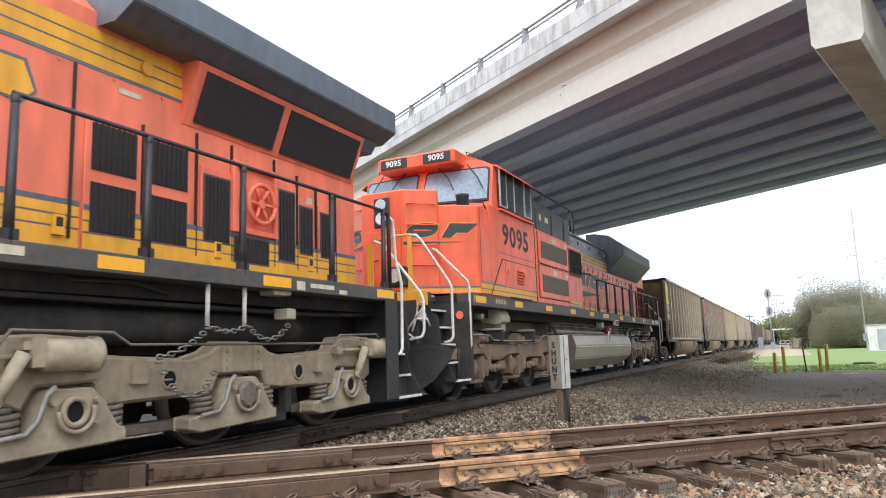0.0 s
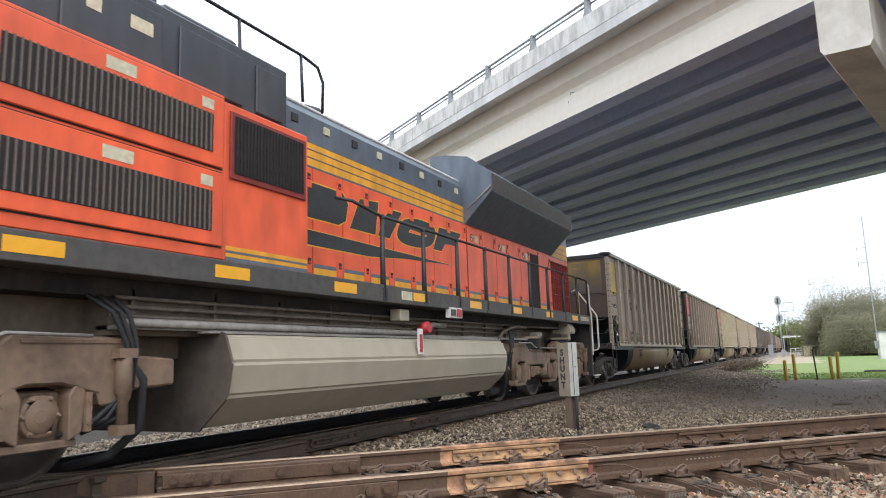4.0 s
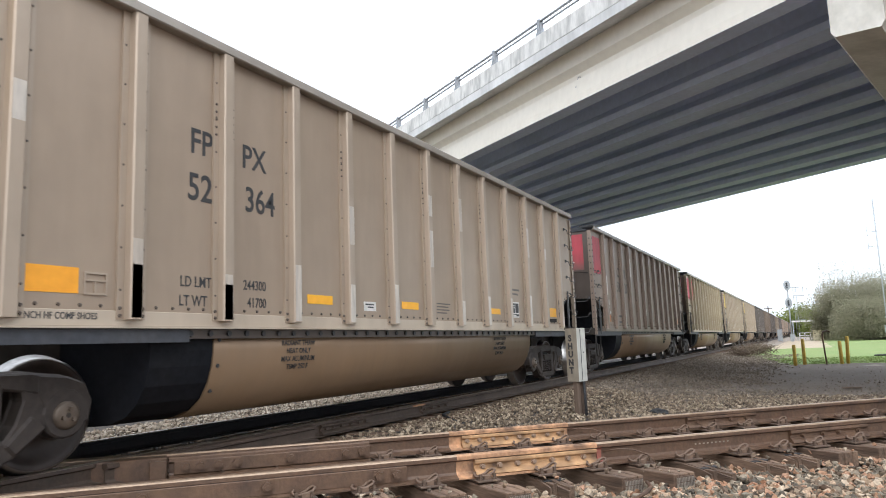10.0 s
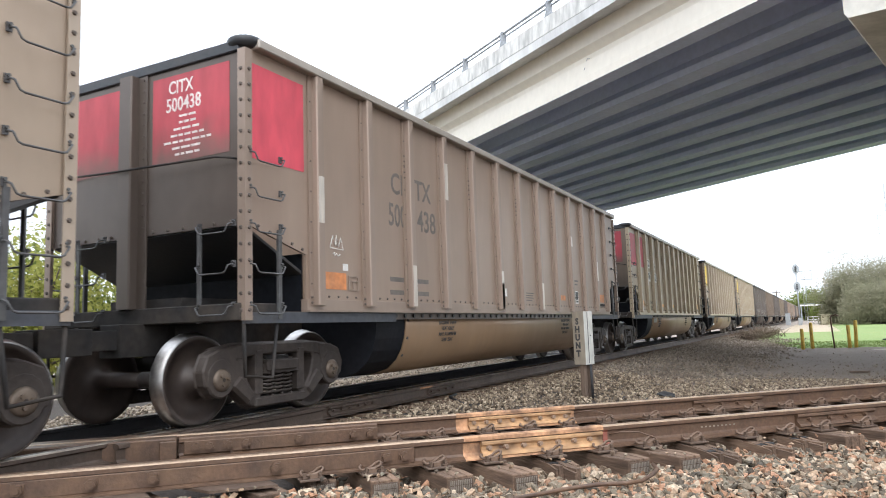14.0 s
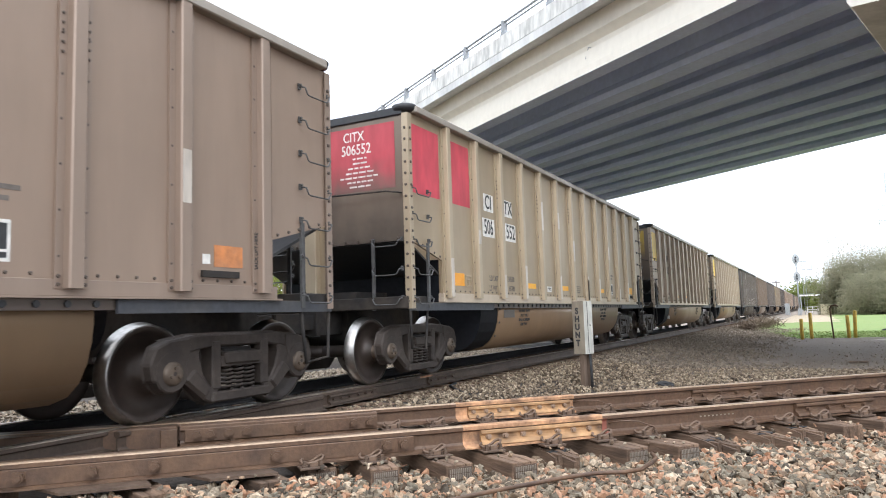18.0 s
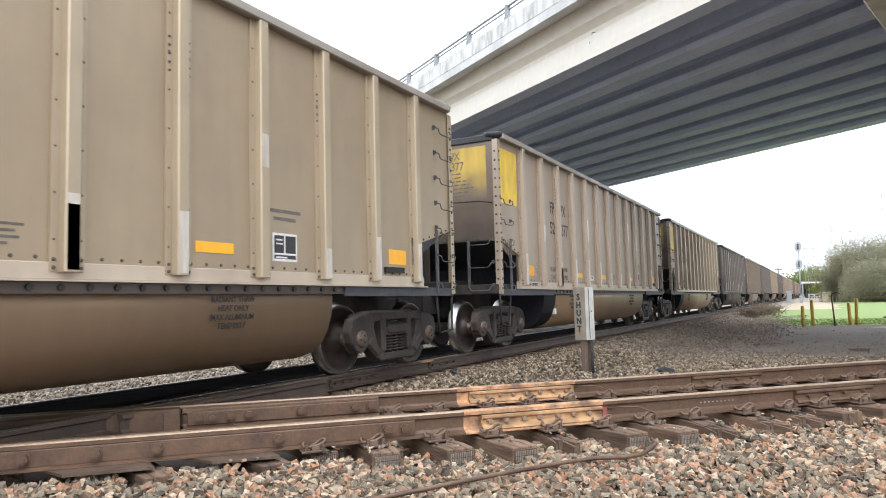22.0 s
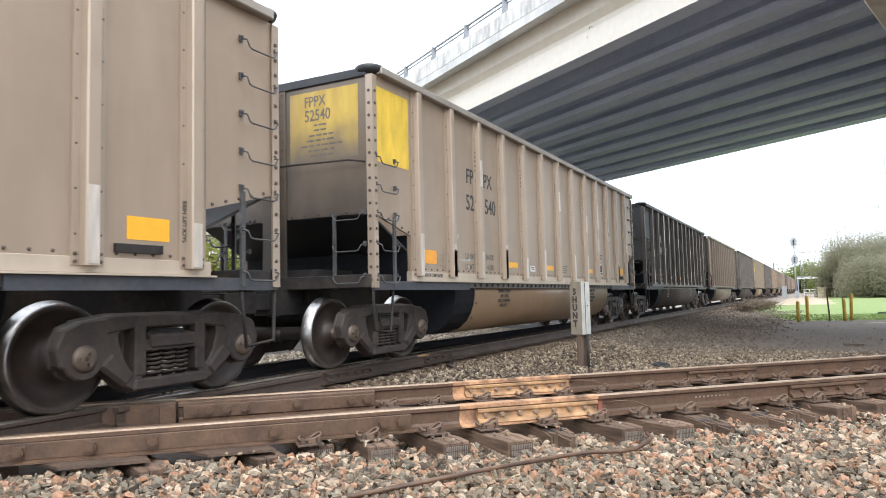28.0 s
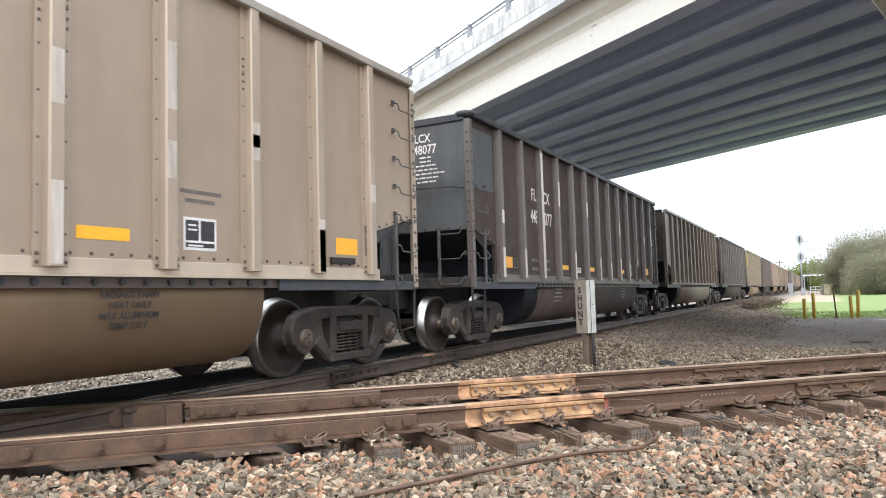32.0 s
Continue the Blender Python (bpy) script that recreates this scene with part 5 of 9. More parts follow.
            if y:
                # black disc in place of a bore, its shade in the colour
                put("bearing_end", shared("bearing_end", lambda bm: tube(bm, [(1.3, 0, 0.52), (1.345, 0, 0.52)], 0.08, 16), VOID_BLACK), box_part)
            else:
                put("bearing_cover", shared("bearing_cover", lambda bm: (tube(bm, [(1.3, 0, 0.53), (1.385, 0, 0.53), (1.4, 0, 0.53)], [0.135, 0.13, 0.1], 20), [tube(bm, [(1.385, 0.105 * math.cos(a), 0.53 + 0.105 * math.sin(a)), (1.41, 0.105 * math.cos(a), 0.53 + 0.105 * math.sin(a))], 0.016, 6) for a in (0.5, 1.6, 2.6, 3.7, 4.7, 5.7)]), GRIME_PIPE), box_part)
            put("wear_pipe", shared("wear_pipe", lambda bm: tube(bm, [(1.36, -0.62, 0.37), (1.36, -0.4, 0.39), (1.36, -0.31, 0.48), (1.36, -0.25, 0.66), (1.36, -0.18, 0.72)], 0.022, 8), PIPE_GREY), box_part)
            for d in (-0.47, 0.42):
                put("coil_spring", shared("coil_spring", coil, GRIME_PIPE), t, (0, y + d, 0), scale=sc)
        for y in (2.48, -2.1):
            put("brake_cylinder", shared("ge_brake_cylinder", cyl, TRUCK_BEIGE), t, (0, y, 0), scale=sc)
            put("cylinder_rod", shared("ge_cylinder_rod", rod, TRUCK_BEIGE), t, (0, y, 0), scale=sc)
            put("brake_lever", shared("ge_brake_lever", lever, TRUCK_BEIGE), t, (0, y, 0), scale=sc)
        put("pipe", shared("ge_pipe", lambda bm: tube(bm, [(1.4, -2.6, 1.02), (1.4, -2.5, 1.14), (1.4, -1.65, 1.13), (1.4, -1.48, 1.03), (1.4, 1.46, 1.03), (1.4, 1.61, 1.13), (1.4, 2.46, 1.15), (1.4, 2.54, 1.08)], 0.014, 6), GRIME_PIPE), t, scale=sc)
        put("bolt_plate", shared("ge_bolt_plate", lambda bm: (box(bm, 1.28, 1.305, -0.3, -0.16, 0.76, 1.0), box(bm, 1.28, 1.305, 0.16, 0.3, 0.76, 1.0), [tube(bm, [(1.3, y, z), (1.325, y, z)], 0.02, 6) for y in (-0.23, 0.23) for z in (0.8, 0.88, 0.96)]), TRUCK_BEIGE), t, scale=sc)
        put("spring_link", shared("spring_link", lambda bm: (box(bm, 1.15, 1.25, -0.75, -0.65, 0.2, 0.56), box(bm, 1.12, 1.25, -1.3, -0.65, 0.2, 0.28)), UNDER_DARK), t, (0, 1.5, 0), scale=sc)
        for y in (-1.05, 1.05):
            put("brake_beam", shared("ge_brake_beam", lambda bm: (box(bm, 0.9, 1.1, -0.65, 0.65, 0.24, 0.34), soften(bm, 0.015)), GRIME_PIPE), t, (0, y, 0), scale=sc)
        put("brake_shoe", shared("ge_brake_shoe", lambda bm: (box(bm, 0.86, 1.0, -0.1, 0.1, 0.2, 0.6), soften(bm, 0.015)), UNDER_DARK), t, (0, 1.0, 0), scale=sc)
    for y in (-2.03, 0, 2.03):
        loco_wheelset(t, y)
    return t


def handrail_run(loco, s, ys, x, z0, z1, m=None, r=0.022):
    m = m or BLACK_STEEL
    for y in ys:
        put("handrail_post", shared("handrail_post", lambda bm: (tube(bm, [(0, 0, z0 - 0.18), (0, 0, z0 + 0.25), (0, 0, z1)], [0.042, 0.036, 0.031], 8), box(bm, -0.03, 0.035, -0.06, 0.06, z0 - 0.22, z0 - 0.04), lathe(bm, [(z1 - 0.05, 0.03), (z1 - 0.03, 0.034), (z1 + 0.02, 0.034), (z1 + 0.025, 0.02)], 8, axis="z")), m), loco, (s * x, y, 0))
    pipe("handrail", [(s * x, ys[0] - 0.02, z1), (s * x, ys[-1] + 0.02, z1)], r, m, loco)


def step_well(loco, s, inner, outer, steps, strip=0.12):
    """Stairs up to an end platform, set back step by step between black cheek plates. steps: (front x, height)."""
    f = 1 if outer > inner else -1
    low, top = steps[-1][1], steps[0][1]
    sbox("step_side", s, 0.7, 1.5, *sorted((inner, inner - f * 0.03)), low - 0.02, 1.72, STEP_BLACK, loco)
    sbox("step_side_flange", s, 1.47, 1.503, *sorted((inner - f * 0.03, inner - f * strip)), low - 0.02, 1.72, STEP_BLACK, loco, soft=0.006)
    for k in range(4):
        round_part("bolt", (s * 1.5, inner - f * strip * 0.6, low + 0.2 + 0.3 * k), (s * 1.512, inner - f * strip * 0.6, low + 0.2 + 0.3 * k), 0.016, STEP_BLACK, loco, seg=6)
    # outer cheek follows the slope of the stairs and bulges in the middle
    edge = [(s * (x + 0.01), z) for x, z in steps]
    plate("step_cheek", [(s * 0.68, top + 0.02)] + edge + [(s * (steps[-1][0] + 0.01), low - 0.03), (s * 0.9, low - 0.03), (s * 0.68, low + 0.4)], "y", outer, outer + f * 0.014, STEP_BLACK, loco)
    plate("step_guard", [(s * 1.0, 1.5), (s * 1.2, 1.5), (s * 1.23, 1.44), (s * 1.27, 0.92), (s * 1.2, 0.84), (s * 1.0, 0.84)], "y", outer + f * 0.02, outer + f * 0.1, STEP_BLACK, loco, soft=0.015)
    a, b = sorted((inner, outer))
    for k, (x, z) in enumerate(steps):
        sbox("step", s, x - 0.24, x - 0.012, a, b, z - 0.03, z - 0.004, STEP_BLACK, loco)
        bm = bmesh.new()
        box(bm, *sorted((s * (x - 0.02), s * x)), a, b, z - 0.034, z - 0.016)
        n = int((b - a) / 0.044)
        for q in range(n):
            y = a + (b - a) * (q + 0.5) / n
            box(bm, *sorted((s * (x - 0.02), s * x)), y - 0.014, y + 0.014, z - 0.016, z)
        part("step_edge", bm, WHITE, loco, "white toothed step edge")
        if k:
            sbox("riser", s, x - 0.26, x - 0.24, a, b, z - 0.03, steps[k - 1][1] - 0.03, STEP_BLACK, loco)


def logo(loco, s, x):
    """The hood's emblem as plain slanted shapes over a long wedge, black edged with yellow."""
    oval = [(-10.73 + 0.62 * math.copysign(abs(math.cos(a)) ** 0.8, math.cos(a)) + 0.2 * math.sin(a), 2.93 + 0.24 * math.copysign(abs(math.sin(a)) ** 0.75, math.sin(a))) for a in [math.tau * k / 28 for k in range(28)]]
    shapes = [
        [(-13.95, 2.72), (-12.95, 2.72), (-12.78, 2.8), (-12.72, 3.05), (-12.85, 3.18), (-13.7, 3.18)],
        [(-12.68, 2.72), (-12.42, 3.18), (-11.92, 3.22), (-12.02, 2.72)],
        [(-11.95, 2.72), (-11.86, 2.9), (-11.6, 3.17), (-11.23, 3.18), (-11.62, 2.72)],
        oval,
        [(-10.18, 2.74), (-9.86, 2.74), (-9.72, 2.89), (-9.32, 2.9), (-9.05, 3.16), (-9.93, 3.15)],
        [(-14.3, 2.36), (-14.3, 2.56), (-12.16, 2.55), (-11.1, 2.545), (-9.5, 2.535), (-11.1, 2.465), (-12.15, 2.38)],
    ]
    for pts in shapes:
        c = sum((Vector((y, z)) for y, z in pts), Vector((0, 0))) / len(pts)
        half = max(abs(y - c.x) for y, z in pts), max(abs(z - c.y) for y, z in pts)
        grown = [(c.x + (y - c.x) * (1 + 0.022 / half[0]), c.y + (z - c.y) * (1 + 0.02 / half[1])) for y, z in pts]
        plate("emblem", grown, "x", s * x, s * (x + 0.0015), LOCO_YELLOW, loco)
        plate("emblem", pts, "x", s * (x + 0.0016), s * (x + 0.003), EMBLEM_BLACK, loco)
    for y0, z0 in ((-11.03, 2.93),):
        plate("emblem", [(y0, z0 - 0.028), (y0 + 0.6, z0 - 0.02), (y0 + 0.64, z0 + 0.012), (y0 + 0.06, z0 + 0.028)], "x", s * (x + 0.0031), s * (x + 0.0045), LOCO_YELLOW, loco)
        plate("emblem", [(y0 + 0.03, z0 - 0.018), (y0 + 0.57, z0 - 0.012), (y0 + 0.6, z0 + 0.006), (y0 + 0.08, z0 + 0.018)], "x", s * (x + 0.0046), s * (x + 0.006), ORANGE, loco)


def hood_door(loco, s, y0, y1, z0, z1, x, m, stripe=True):
    sbox("hood_door", s, x, x + 0.02, y0 + 0.007, y1 - 0.007, z0, z1, m, loco, soft=0.004)
    # black backing added to put shade into the gaps round the door
    sbox("door_gasket", s, x - 0.002, x + 0.006, y0 - 0.004, y1 + 0.004, z0 - 0.004, z1 + 0.004, RUBBER, loco)
    for z in (z0 + 0.03, z1 - 0.26):
        keep = sbox("latch", s, x + 0.02, x + 0.04, y1 - 0.15, y1 - 0.035, z, z + 0.2, m, loco, soft=0.004)
        sbox("latch_recess", s, x + 0.0385, x + 0.0415, y1 - 0.125, y1 - 0.06, z + 0.1, z + 0.18, RUBBER, loco)
        sbox("latch_handle", s, x + 0.04, x + 0.05, y1 - 0.115, y1 - 0.07, z + 0.115, z + 0.14, RED_PAINT, loco)
    if stripe:
        sbox("stripe", s, x + 0.0205, x + 0.0235, y0 + 0.02, y1 - 0.16, z0 + 0.02, z0 + 0.1, LOCO_YELLOW, loco)
        sbox("stripe", s, x + 0.0205, x + 0.0235, y0 + 0.02, y1 - 0.16, z0 + 0.102, z0 + 0.15, LOCO_BLACK, loco)


def second_locomotive():
    l = tagged(new("locomotive"), "bright orange and black road locomotive behind another one", "locomotive", "locomotives of the train")
    # underframe
    both(lambda s: sbox("side_sill", s, 1.2, 1.52, -21.85, -2.35, 1.66, 1.89, SILL_GREY, l, "dusty black side sill", 0.008))
    slab("underframe", (-1.19, 1.19, -21.9, -2.3, 1.5, 1.86), UNDER_DARK, l)
    slab("centre_beam", (-0.85, 0.85, -22.3, -1.6, 0.98, 1.52), GRIME_BEAM, l, "brown grimy centre beam")
    both(lambda s: sbox("underframe_rail", s, 0.85, 1.14, -16.6, -6.6, 1.18, 1.58, GRIME_BEAM, l))
    for y in [-16.4 + 0.98 * k for k in range(10)]:
        both(lambda s, y=y: sbox("rib", s, 1.14, 1.19, y, y + 0.03, 1.2, 1.58, GRIME_BEAM, l))
    both(lambda s: pipe("air_pipe", [(s * 1.3, -16.6, 1.28), (s * 1.3, -11.4, 1.28), (s * 1.3, -10.9, 1.42), (s * 1.3, -10.5, 1.42)], 0.04, PIPE_GREY, l))
    both(lambda s: pipe("flexible_hose", [(s * 1.3, -8.3, 1.1), (s * 1.3, -8.2, 1.24), (s * 1.3, -8.02, 1.36), (s * 1.3, -7.6, 1.45), (s * 1.28, -7.16, 1.49), (s * 1.25, -6.6, 1.49)], 0.032, GRIME_PIPE, l))
    both(lambda s: pipe("air_pipe", [(s * 1.22, -6.6, 1.5), (s * 1.22, -4.2, 1.54)], 0.02, GRIME_PIPE, l))
    both(lambda s: sbox("beam_ledge", s, 1.0, 1.28, -16.6, -6.55, 1.225, 1.265, PIPE_GREY, l, "pale dusty ledge"))
    for z in (1.34, 1.42, 1.5):
        both(lambda s, z=z: pipe("air_pipe", [(s * 1.2, -16.6, z), (s * 1.2, -6.9, z + 0.01)], 0.018, GRIME_PIPE, l))
    # fuel tank
    bm = bmesh.new()
    half = [(1.36, 1.2), (1.43, 1.18), (1.52, 0.92), (1.46, 0.6), (1.12, 0.3)]
    prism(bm, half + [(-x, z) for x, z in reversed(half)], "y", -15.55, -8.35)
    soften(bm, 0.03, 2, 20)
    bm.normal_update()
    for f in bm.faces:
        f.material_index = 1 if f.calc_center_median().y < -15.53 else 0
    part("fuel_tank", bm, [TANK_PAINT, TANK_SHADE], l, "beige fuel tank, its front end darkened for shade and grime")
    both(lambda s: sbox("tank_ledge", s, 1.25, 1.4, -15.7, -8.4, 1.2, 1.225, PIPE_GREY, l))
    both(lambda s: round_part("fuel_filler", (s * 1.36, -11.42, 1.34), (s * 1.5, -11.42, 1.37), 0.085, RED_PAINT, l, "red fuel filler cap"))
    both(lambda s: pipe("fuel_neck", [(s * 1.2, -11.42, 1.1), (s * 1.25, -11.42, 1.3), (s * 1.38, -11.42, 1.34)], 0.06, UNDER_DARK, l))
    both(lambda s: sbox("fuel_gauge", s, 1.525, 1.545, -11.84, -11.7, 0.97, 1.33, WHITE, l, "white fuel sight gauge"))
    both(lambda s: sbox("gauge_glass", s, 1.5455, 1.555, -11.805, -11.735, 1.0, 1.25, RED_PAINT, l))
    both(lambda s: sbox("relay_box", s, 1.25, 1.42, -12.12, -11.86, 1.44, 1.6, TANK_PAINT, l, soft=0.01))
    both(lambda s: sbox("cut_off_box", s, 1.46, 1.54, -10.77, -10.33, 1.53, 1.69, WHITE, l, "white emergency fuel box"))
    both(lambda s: sbox("cut_off_button", s, 1.541, 1.55, -10.53, -10.36, 1.55, 1.67, RED_PAINT, l))
    both(lambda s: sbox("cut_off_window", s, 1.541, 1.546, -10.75, -10.56, 1.555, 1.66, SILL_GREY, l))
    # reflectors on the sill
    for y in (-21.5, -19.53, -17.52, -15.52, -13.6, -11.68, -9.73, -7.73, -5.73, -3.75):
        both(lambda s, y=y: sbox("reflector", s, 1.521, 1.524, y - 0.235, y + 0.235, 1.72, 1.84, YELLOW_TAPE, l))
    for k in range(7):
        both(lambda s, k=k: sbox("marking", s, 1.521, 1.523, -20.8 + 0.082 * k, -20.745 + 0.082 * k, 1.745, 1.835 if k < 6 else 1.81, TAN_MARK, l))
    both(lambda s: sbox("notice", s, 1.521, 1.524, -3.25, -2.53, 1.74, 1.84, CREAM, l))
    for z in (1.765, 1.79, 1.815):
        for y0, y1 in ((-3.2, -3.02), (-3.0, -2.8), (-2.78, -2.58)):
            both(lambda s, y0=y0, y1=y1, z=z: sbox("notice_bar", s, 1.524, 1.5255, y0, y1, z - 0.006, z + 0.006, PIPE_GREY, l))
    both(lambda s: sbox("notice", s, 1.521, 1.524, -12.25, -11.95, 1.72, 1.84, CREAM, l))
    letters("lettering", "F", 0.1, LOCO_YELLOW, l, (1.522, -21.79, 1.78), SIDE, 1.0, 0.004)
    both(lambda s: sbox("step_bar", s, 1.5, 1.56, -20.0, -18.75, 1.885, 1.915, SILL_GREY, l, soft=0.008))
    # cab and nose
    plate("nose", [(1.5, -20.9), (1.5, -21.45), (0.95, -21.88), (-0.95, -21.88), (-1.5, -21.45), (-1.5, -20.9)], "z", 1.9, 3.5, ORANGE, l, "bright orange nose", 0.025)
    plate("nose_front", [(0.3, -20.95), (0.93, -21.9), (0.42, -22.3), (-0.42, -22.3), (-0.93, -21.9), (-0.3, -20.95)], "z", 1.9, 3.78, ORANGE, l, soft=0.03)
    # cab body under the windows
    plate("cab_body", [(1.5, -18.27), (1.5, -20.9), (-1.5, -20.9), (-1.5, -18.27)], "z", 1.9, 3.62, ORANGE, l, "orange cab with a black road number", 0.015)
    bm = bmesh.new()
    prism(bm, [(-1.44, 3.6), (1.44, 3.6), (1.46, 4.5), (1.2, 4.62), (0.85, 4.78), (-0.85, 4.78), (-1.2, 4.62), (-1.46, 4.5)], "y", -20.3, -18.3)
    part("cab_upper", bm, ORANGE, l)
    for s in (1, -1):
        wall = [Vector((s * x, y, z)) for x, y, z in ((0.0, -20.98, 3.6), (1.46, -20.66, 3.6), (1.44, -20.42, 4.5), (1.2, -20.42, 4.63), (0.85, -20.46, 4.77), (0.0, -20.52, 4.77))]
        bm = bmesh.new()
        front = [bm.verts.new(p) for p in wall]
        back = [bm.verts.new((p.x, -20.28, p.z)) for p in wall]
        bm.faces.new(front), bm.faces.new(back)
        for i in range(6):
            bm.faces.new((front[i], front[(i + 1) % 6], back[(i + 1) % 6], back[i]))
        part("windshield_wall", bm, ORANGE, l)
        c0, c1, c2, c3 = wall[0], wall[1], Vector((s * 1.44, -20.42, 4.5)), Vector((0, -20.595, 4.5))
        out = (c1 - c0).cross(c3 - c0).normalized() * s
        if out.y > 0:
            out = -out
        for name, lift, m, a0, a1, b0, b1 in (("windshield_gasket", 0.03, RUBBER, 0.05, 0.96, 0.16, 0.96), ("windshield", 0.036, WINDSHIELD, 0.07, 0.94, 0.2, 0.92)):
            bm = bmesh.new()
            q = [c0.lerp(c1, a).lerp(c3.lerp(c2, a), b) for a, b in ((a0, b0), (a1, b0), (a1, b1 - 0.05), (a1 - 0.04, b1), (a0 + 0.03, b1), (a0, b1 - 0.04))]
            lo, hi = [bm.verts.new(p - out * 0.02) for p in q], [bm.verts.new(p + out * lift) for p in q]
            bm.faces.new(lo), bm.faces.new(hi)
            for i in range(6):
                bm.faces.new((lo[i], lo[(i + 1) % 6], hi[(i + 1) % 6], hi[i]))
            part(name, bm, m, l, "windshield pane, the sky reflection in its blue-grey colour" if m is WINDSHIELD else "")
        pipe("wiper", [(s * 0.35, -20.68, 4.55), (s * 0.62, -20.75, 4.25), (s * 0.75, -20.83, 4.0)], 0.012, BLACK_STEEL, l)
        pipe("wiper", [(s * 0.95, -20.6, 4.55), (s * 1.18, -20.62, 4.25), (s * 1.3, -20.66, 4.0)], 0.012, BLACK_STEEL, l)
        # side windows
        sbox("window_frame", s, 1.462, 1.5, -20.32, -18.42, 3.66, 4.47, BLACK_STEEL, l, soft=0.01)
        for y0, y1, proud in ((-20.3, -19.98, 0.02), (-19.84, -19.5, 0.0), (-19.46, -19.02, 0.0), (-18.86, -18.48, 0.02)):
            sbox("window_pane", s, 1.5005 + proud, 1.506 + proud, y0, y1, 3.7, 4.44, GLASS, l)
            if proud:
                for a, b, z0, z1 in ((y0 - 0.02, y0, 3.68, 4.46), (y1, y1 + 0.02, 3.68, 4.46), (y0, y1, 3.68, 3.7), (y0, y1, 4.44, 4.46)):
                    sbox("sash", s, 1.501, 1.534, a, b, z0, z1, SASH, l, "bright aluminium sash")
        for y in (-19.48,):
            sbox("window_post", s, 1.5, 1.52, y - 0.012, y + 0.012, 3.68, 4.46, SASH, l)
        plate("window_shade", [(1.44, 4.52), (1.5, 4.5), (1.62, 4.4), (1.62, 4.38), (1.49, 4.46), (1.44, 4.48)], "y", -20.4, -18.4, ORANGE, l) if s > 0 else plate("window_shade", [(-1.44, 4.52), (-1.5, 4.5), (-1.62, 4.4), (-1.62, 4.38), (-1.49, 4.46), (-1.44, 4.48)], "y", -20.4, -18.4, ORANGE, l)
        sbox("arm_rest", s, 1.5, 1.56, -20.4, -18.4, 3.58, 3.62, ORANGE, l)
        for k, c in enumerate("9095"):
            letters("road_digit", c, 0.41, INK, l, (s * 1.5035, -19.47 + s * (k - 1.5) * 0.4, 3.115), SIDE if s > 0 else (90, 0, -90), 1.22, 0.013, "large black digit")
        sbox("cab_door_line", s, 1.5005, 1.503, -21.38, -21.365, 1.95, 3.5, BLACK_STEEL, l)
        sbox("access_panel", s, 1.5005, 1.508, -20.15, -18.6, 2.1, 2.62, ORANGE, l, soft=0.003)
        for k in range(5):
            plate("louver", [(s * 1.508, 2.21 + 0.062 * k), (s * 1.532, 2.21 + 0.062 * k), (s * 1.508, 2.25 + 0.062 * k)], "y", -19.52, -19.12, ORANGE, l)
            # thin black strip painted as the shadow below each louver
            sbox("louver_slot", s, 1.5082, 1.51, -19.51, -19.13, 2.196 + 0.062 * k, 2.208 + 0.062 * k, RUBBER, l)
        for y in (-20.05, -19.1):
            sbox("latch", s, 1.508, 1.525, y, y + 0.1, 2.36, 2.44, ORANGE, l)
        for k, (z0, z1, m) in enumerate(((1.9, 1.98, LOCO_YELLOW), (1.983, 2.0, LOCO_BLACK), (2.003, 2.085, LOCO_YELLOW), (2.088, 2.125, LOCO_BLACK))):
            sbox("stripe", s, 1.5005, 1.5035, -21.4, -18.3, z0, z1, m, l)
        sbox("cab_seam", s, 1.47, 1.508, -18.28, -18.262, 1.9, 3.55, RUBBER, l)
        sbox("panel_seam", s, 1.5005, 1.507, -20.32, -18.3, 2.62, 2.636, RUBBER, l)
        plate("panel_seam", [(-20.95, 1.92), (-20.935, 1.91), (-20.3, 2.625), (-20.32, 2.636)], "x", s * 1.5005, s * 1.509, RUBBER, l)
        sbox("rain_strip", s, 1.5005, 1.505, -20.53, -18.35, 2.745, 2.751, UNDER_DARK, l)
    for z0, z1, m in ((1.92, 1.99, LOCO_YELLOW), (2.0, 2.03, LOCO_BLACK)):
        for s in (1, -1):
            a, b = Vector((1.5 * s, -21.45, 0)), Vector((0.42 * s, -22.3, 0))
            n = Vector((0.62 * s, -0.785, 0)) * 0.003
            bm = bmesh.new()
            v = [bm.verts.new((p.x, p.y, z)) for z in (z0, z1) for p in (a, b, b + n, a + n)]
            for f in ((0, 1, 2, 3), (4, 5, 6, 7), (0, 1, 5, 4), (1, 2, 6, 5), (2, 3, 7, 6), (3, 0, 4, 7)):
                bm.faces.new([v[i] for i in f])
            part("stripe", bm, m, l)
    # emblem on the slanted nose faces: plain sloped blocks
    for s in (1, -1):
        a, b = Vector((1.5 * s, -21.45, 0)), Vector((0.42 * s, -22.3, 0))
        n = Vector((0.62 * s, -0.785, 0))
        def nose_block(pts, lift, m):
            bm = bmesh.new()
            lo, hi = [], []
            for f, z in pts:
                p = b.lerp(a, f) + n * lift
                lo.append(bm.verts.new((p.x, p.y, z))), hi.append(bm.verts.new((*(p + n * 0.002).xy, z)))
            bm.faces.new(lo), bm.faces.new(hi)
            k = len(lo)
            for i in range(k):
                bm.faces.new((lo[i], lo[(i + 1) % k], hi[(i + 1) % k], hi[i]))
            part("emblem", bm, m, l)
        for grow, lift, m in ((0.014, 0.002, LOCO_YELLOW), (0.0, 0.0045, EMBLEM_BLACK)):
            g = grow / 1.3
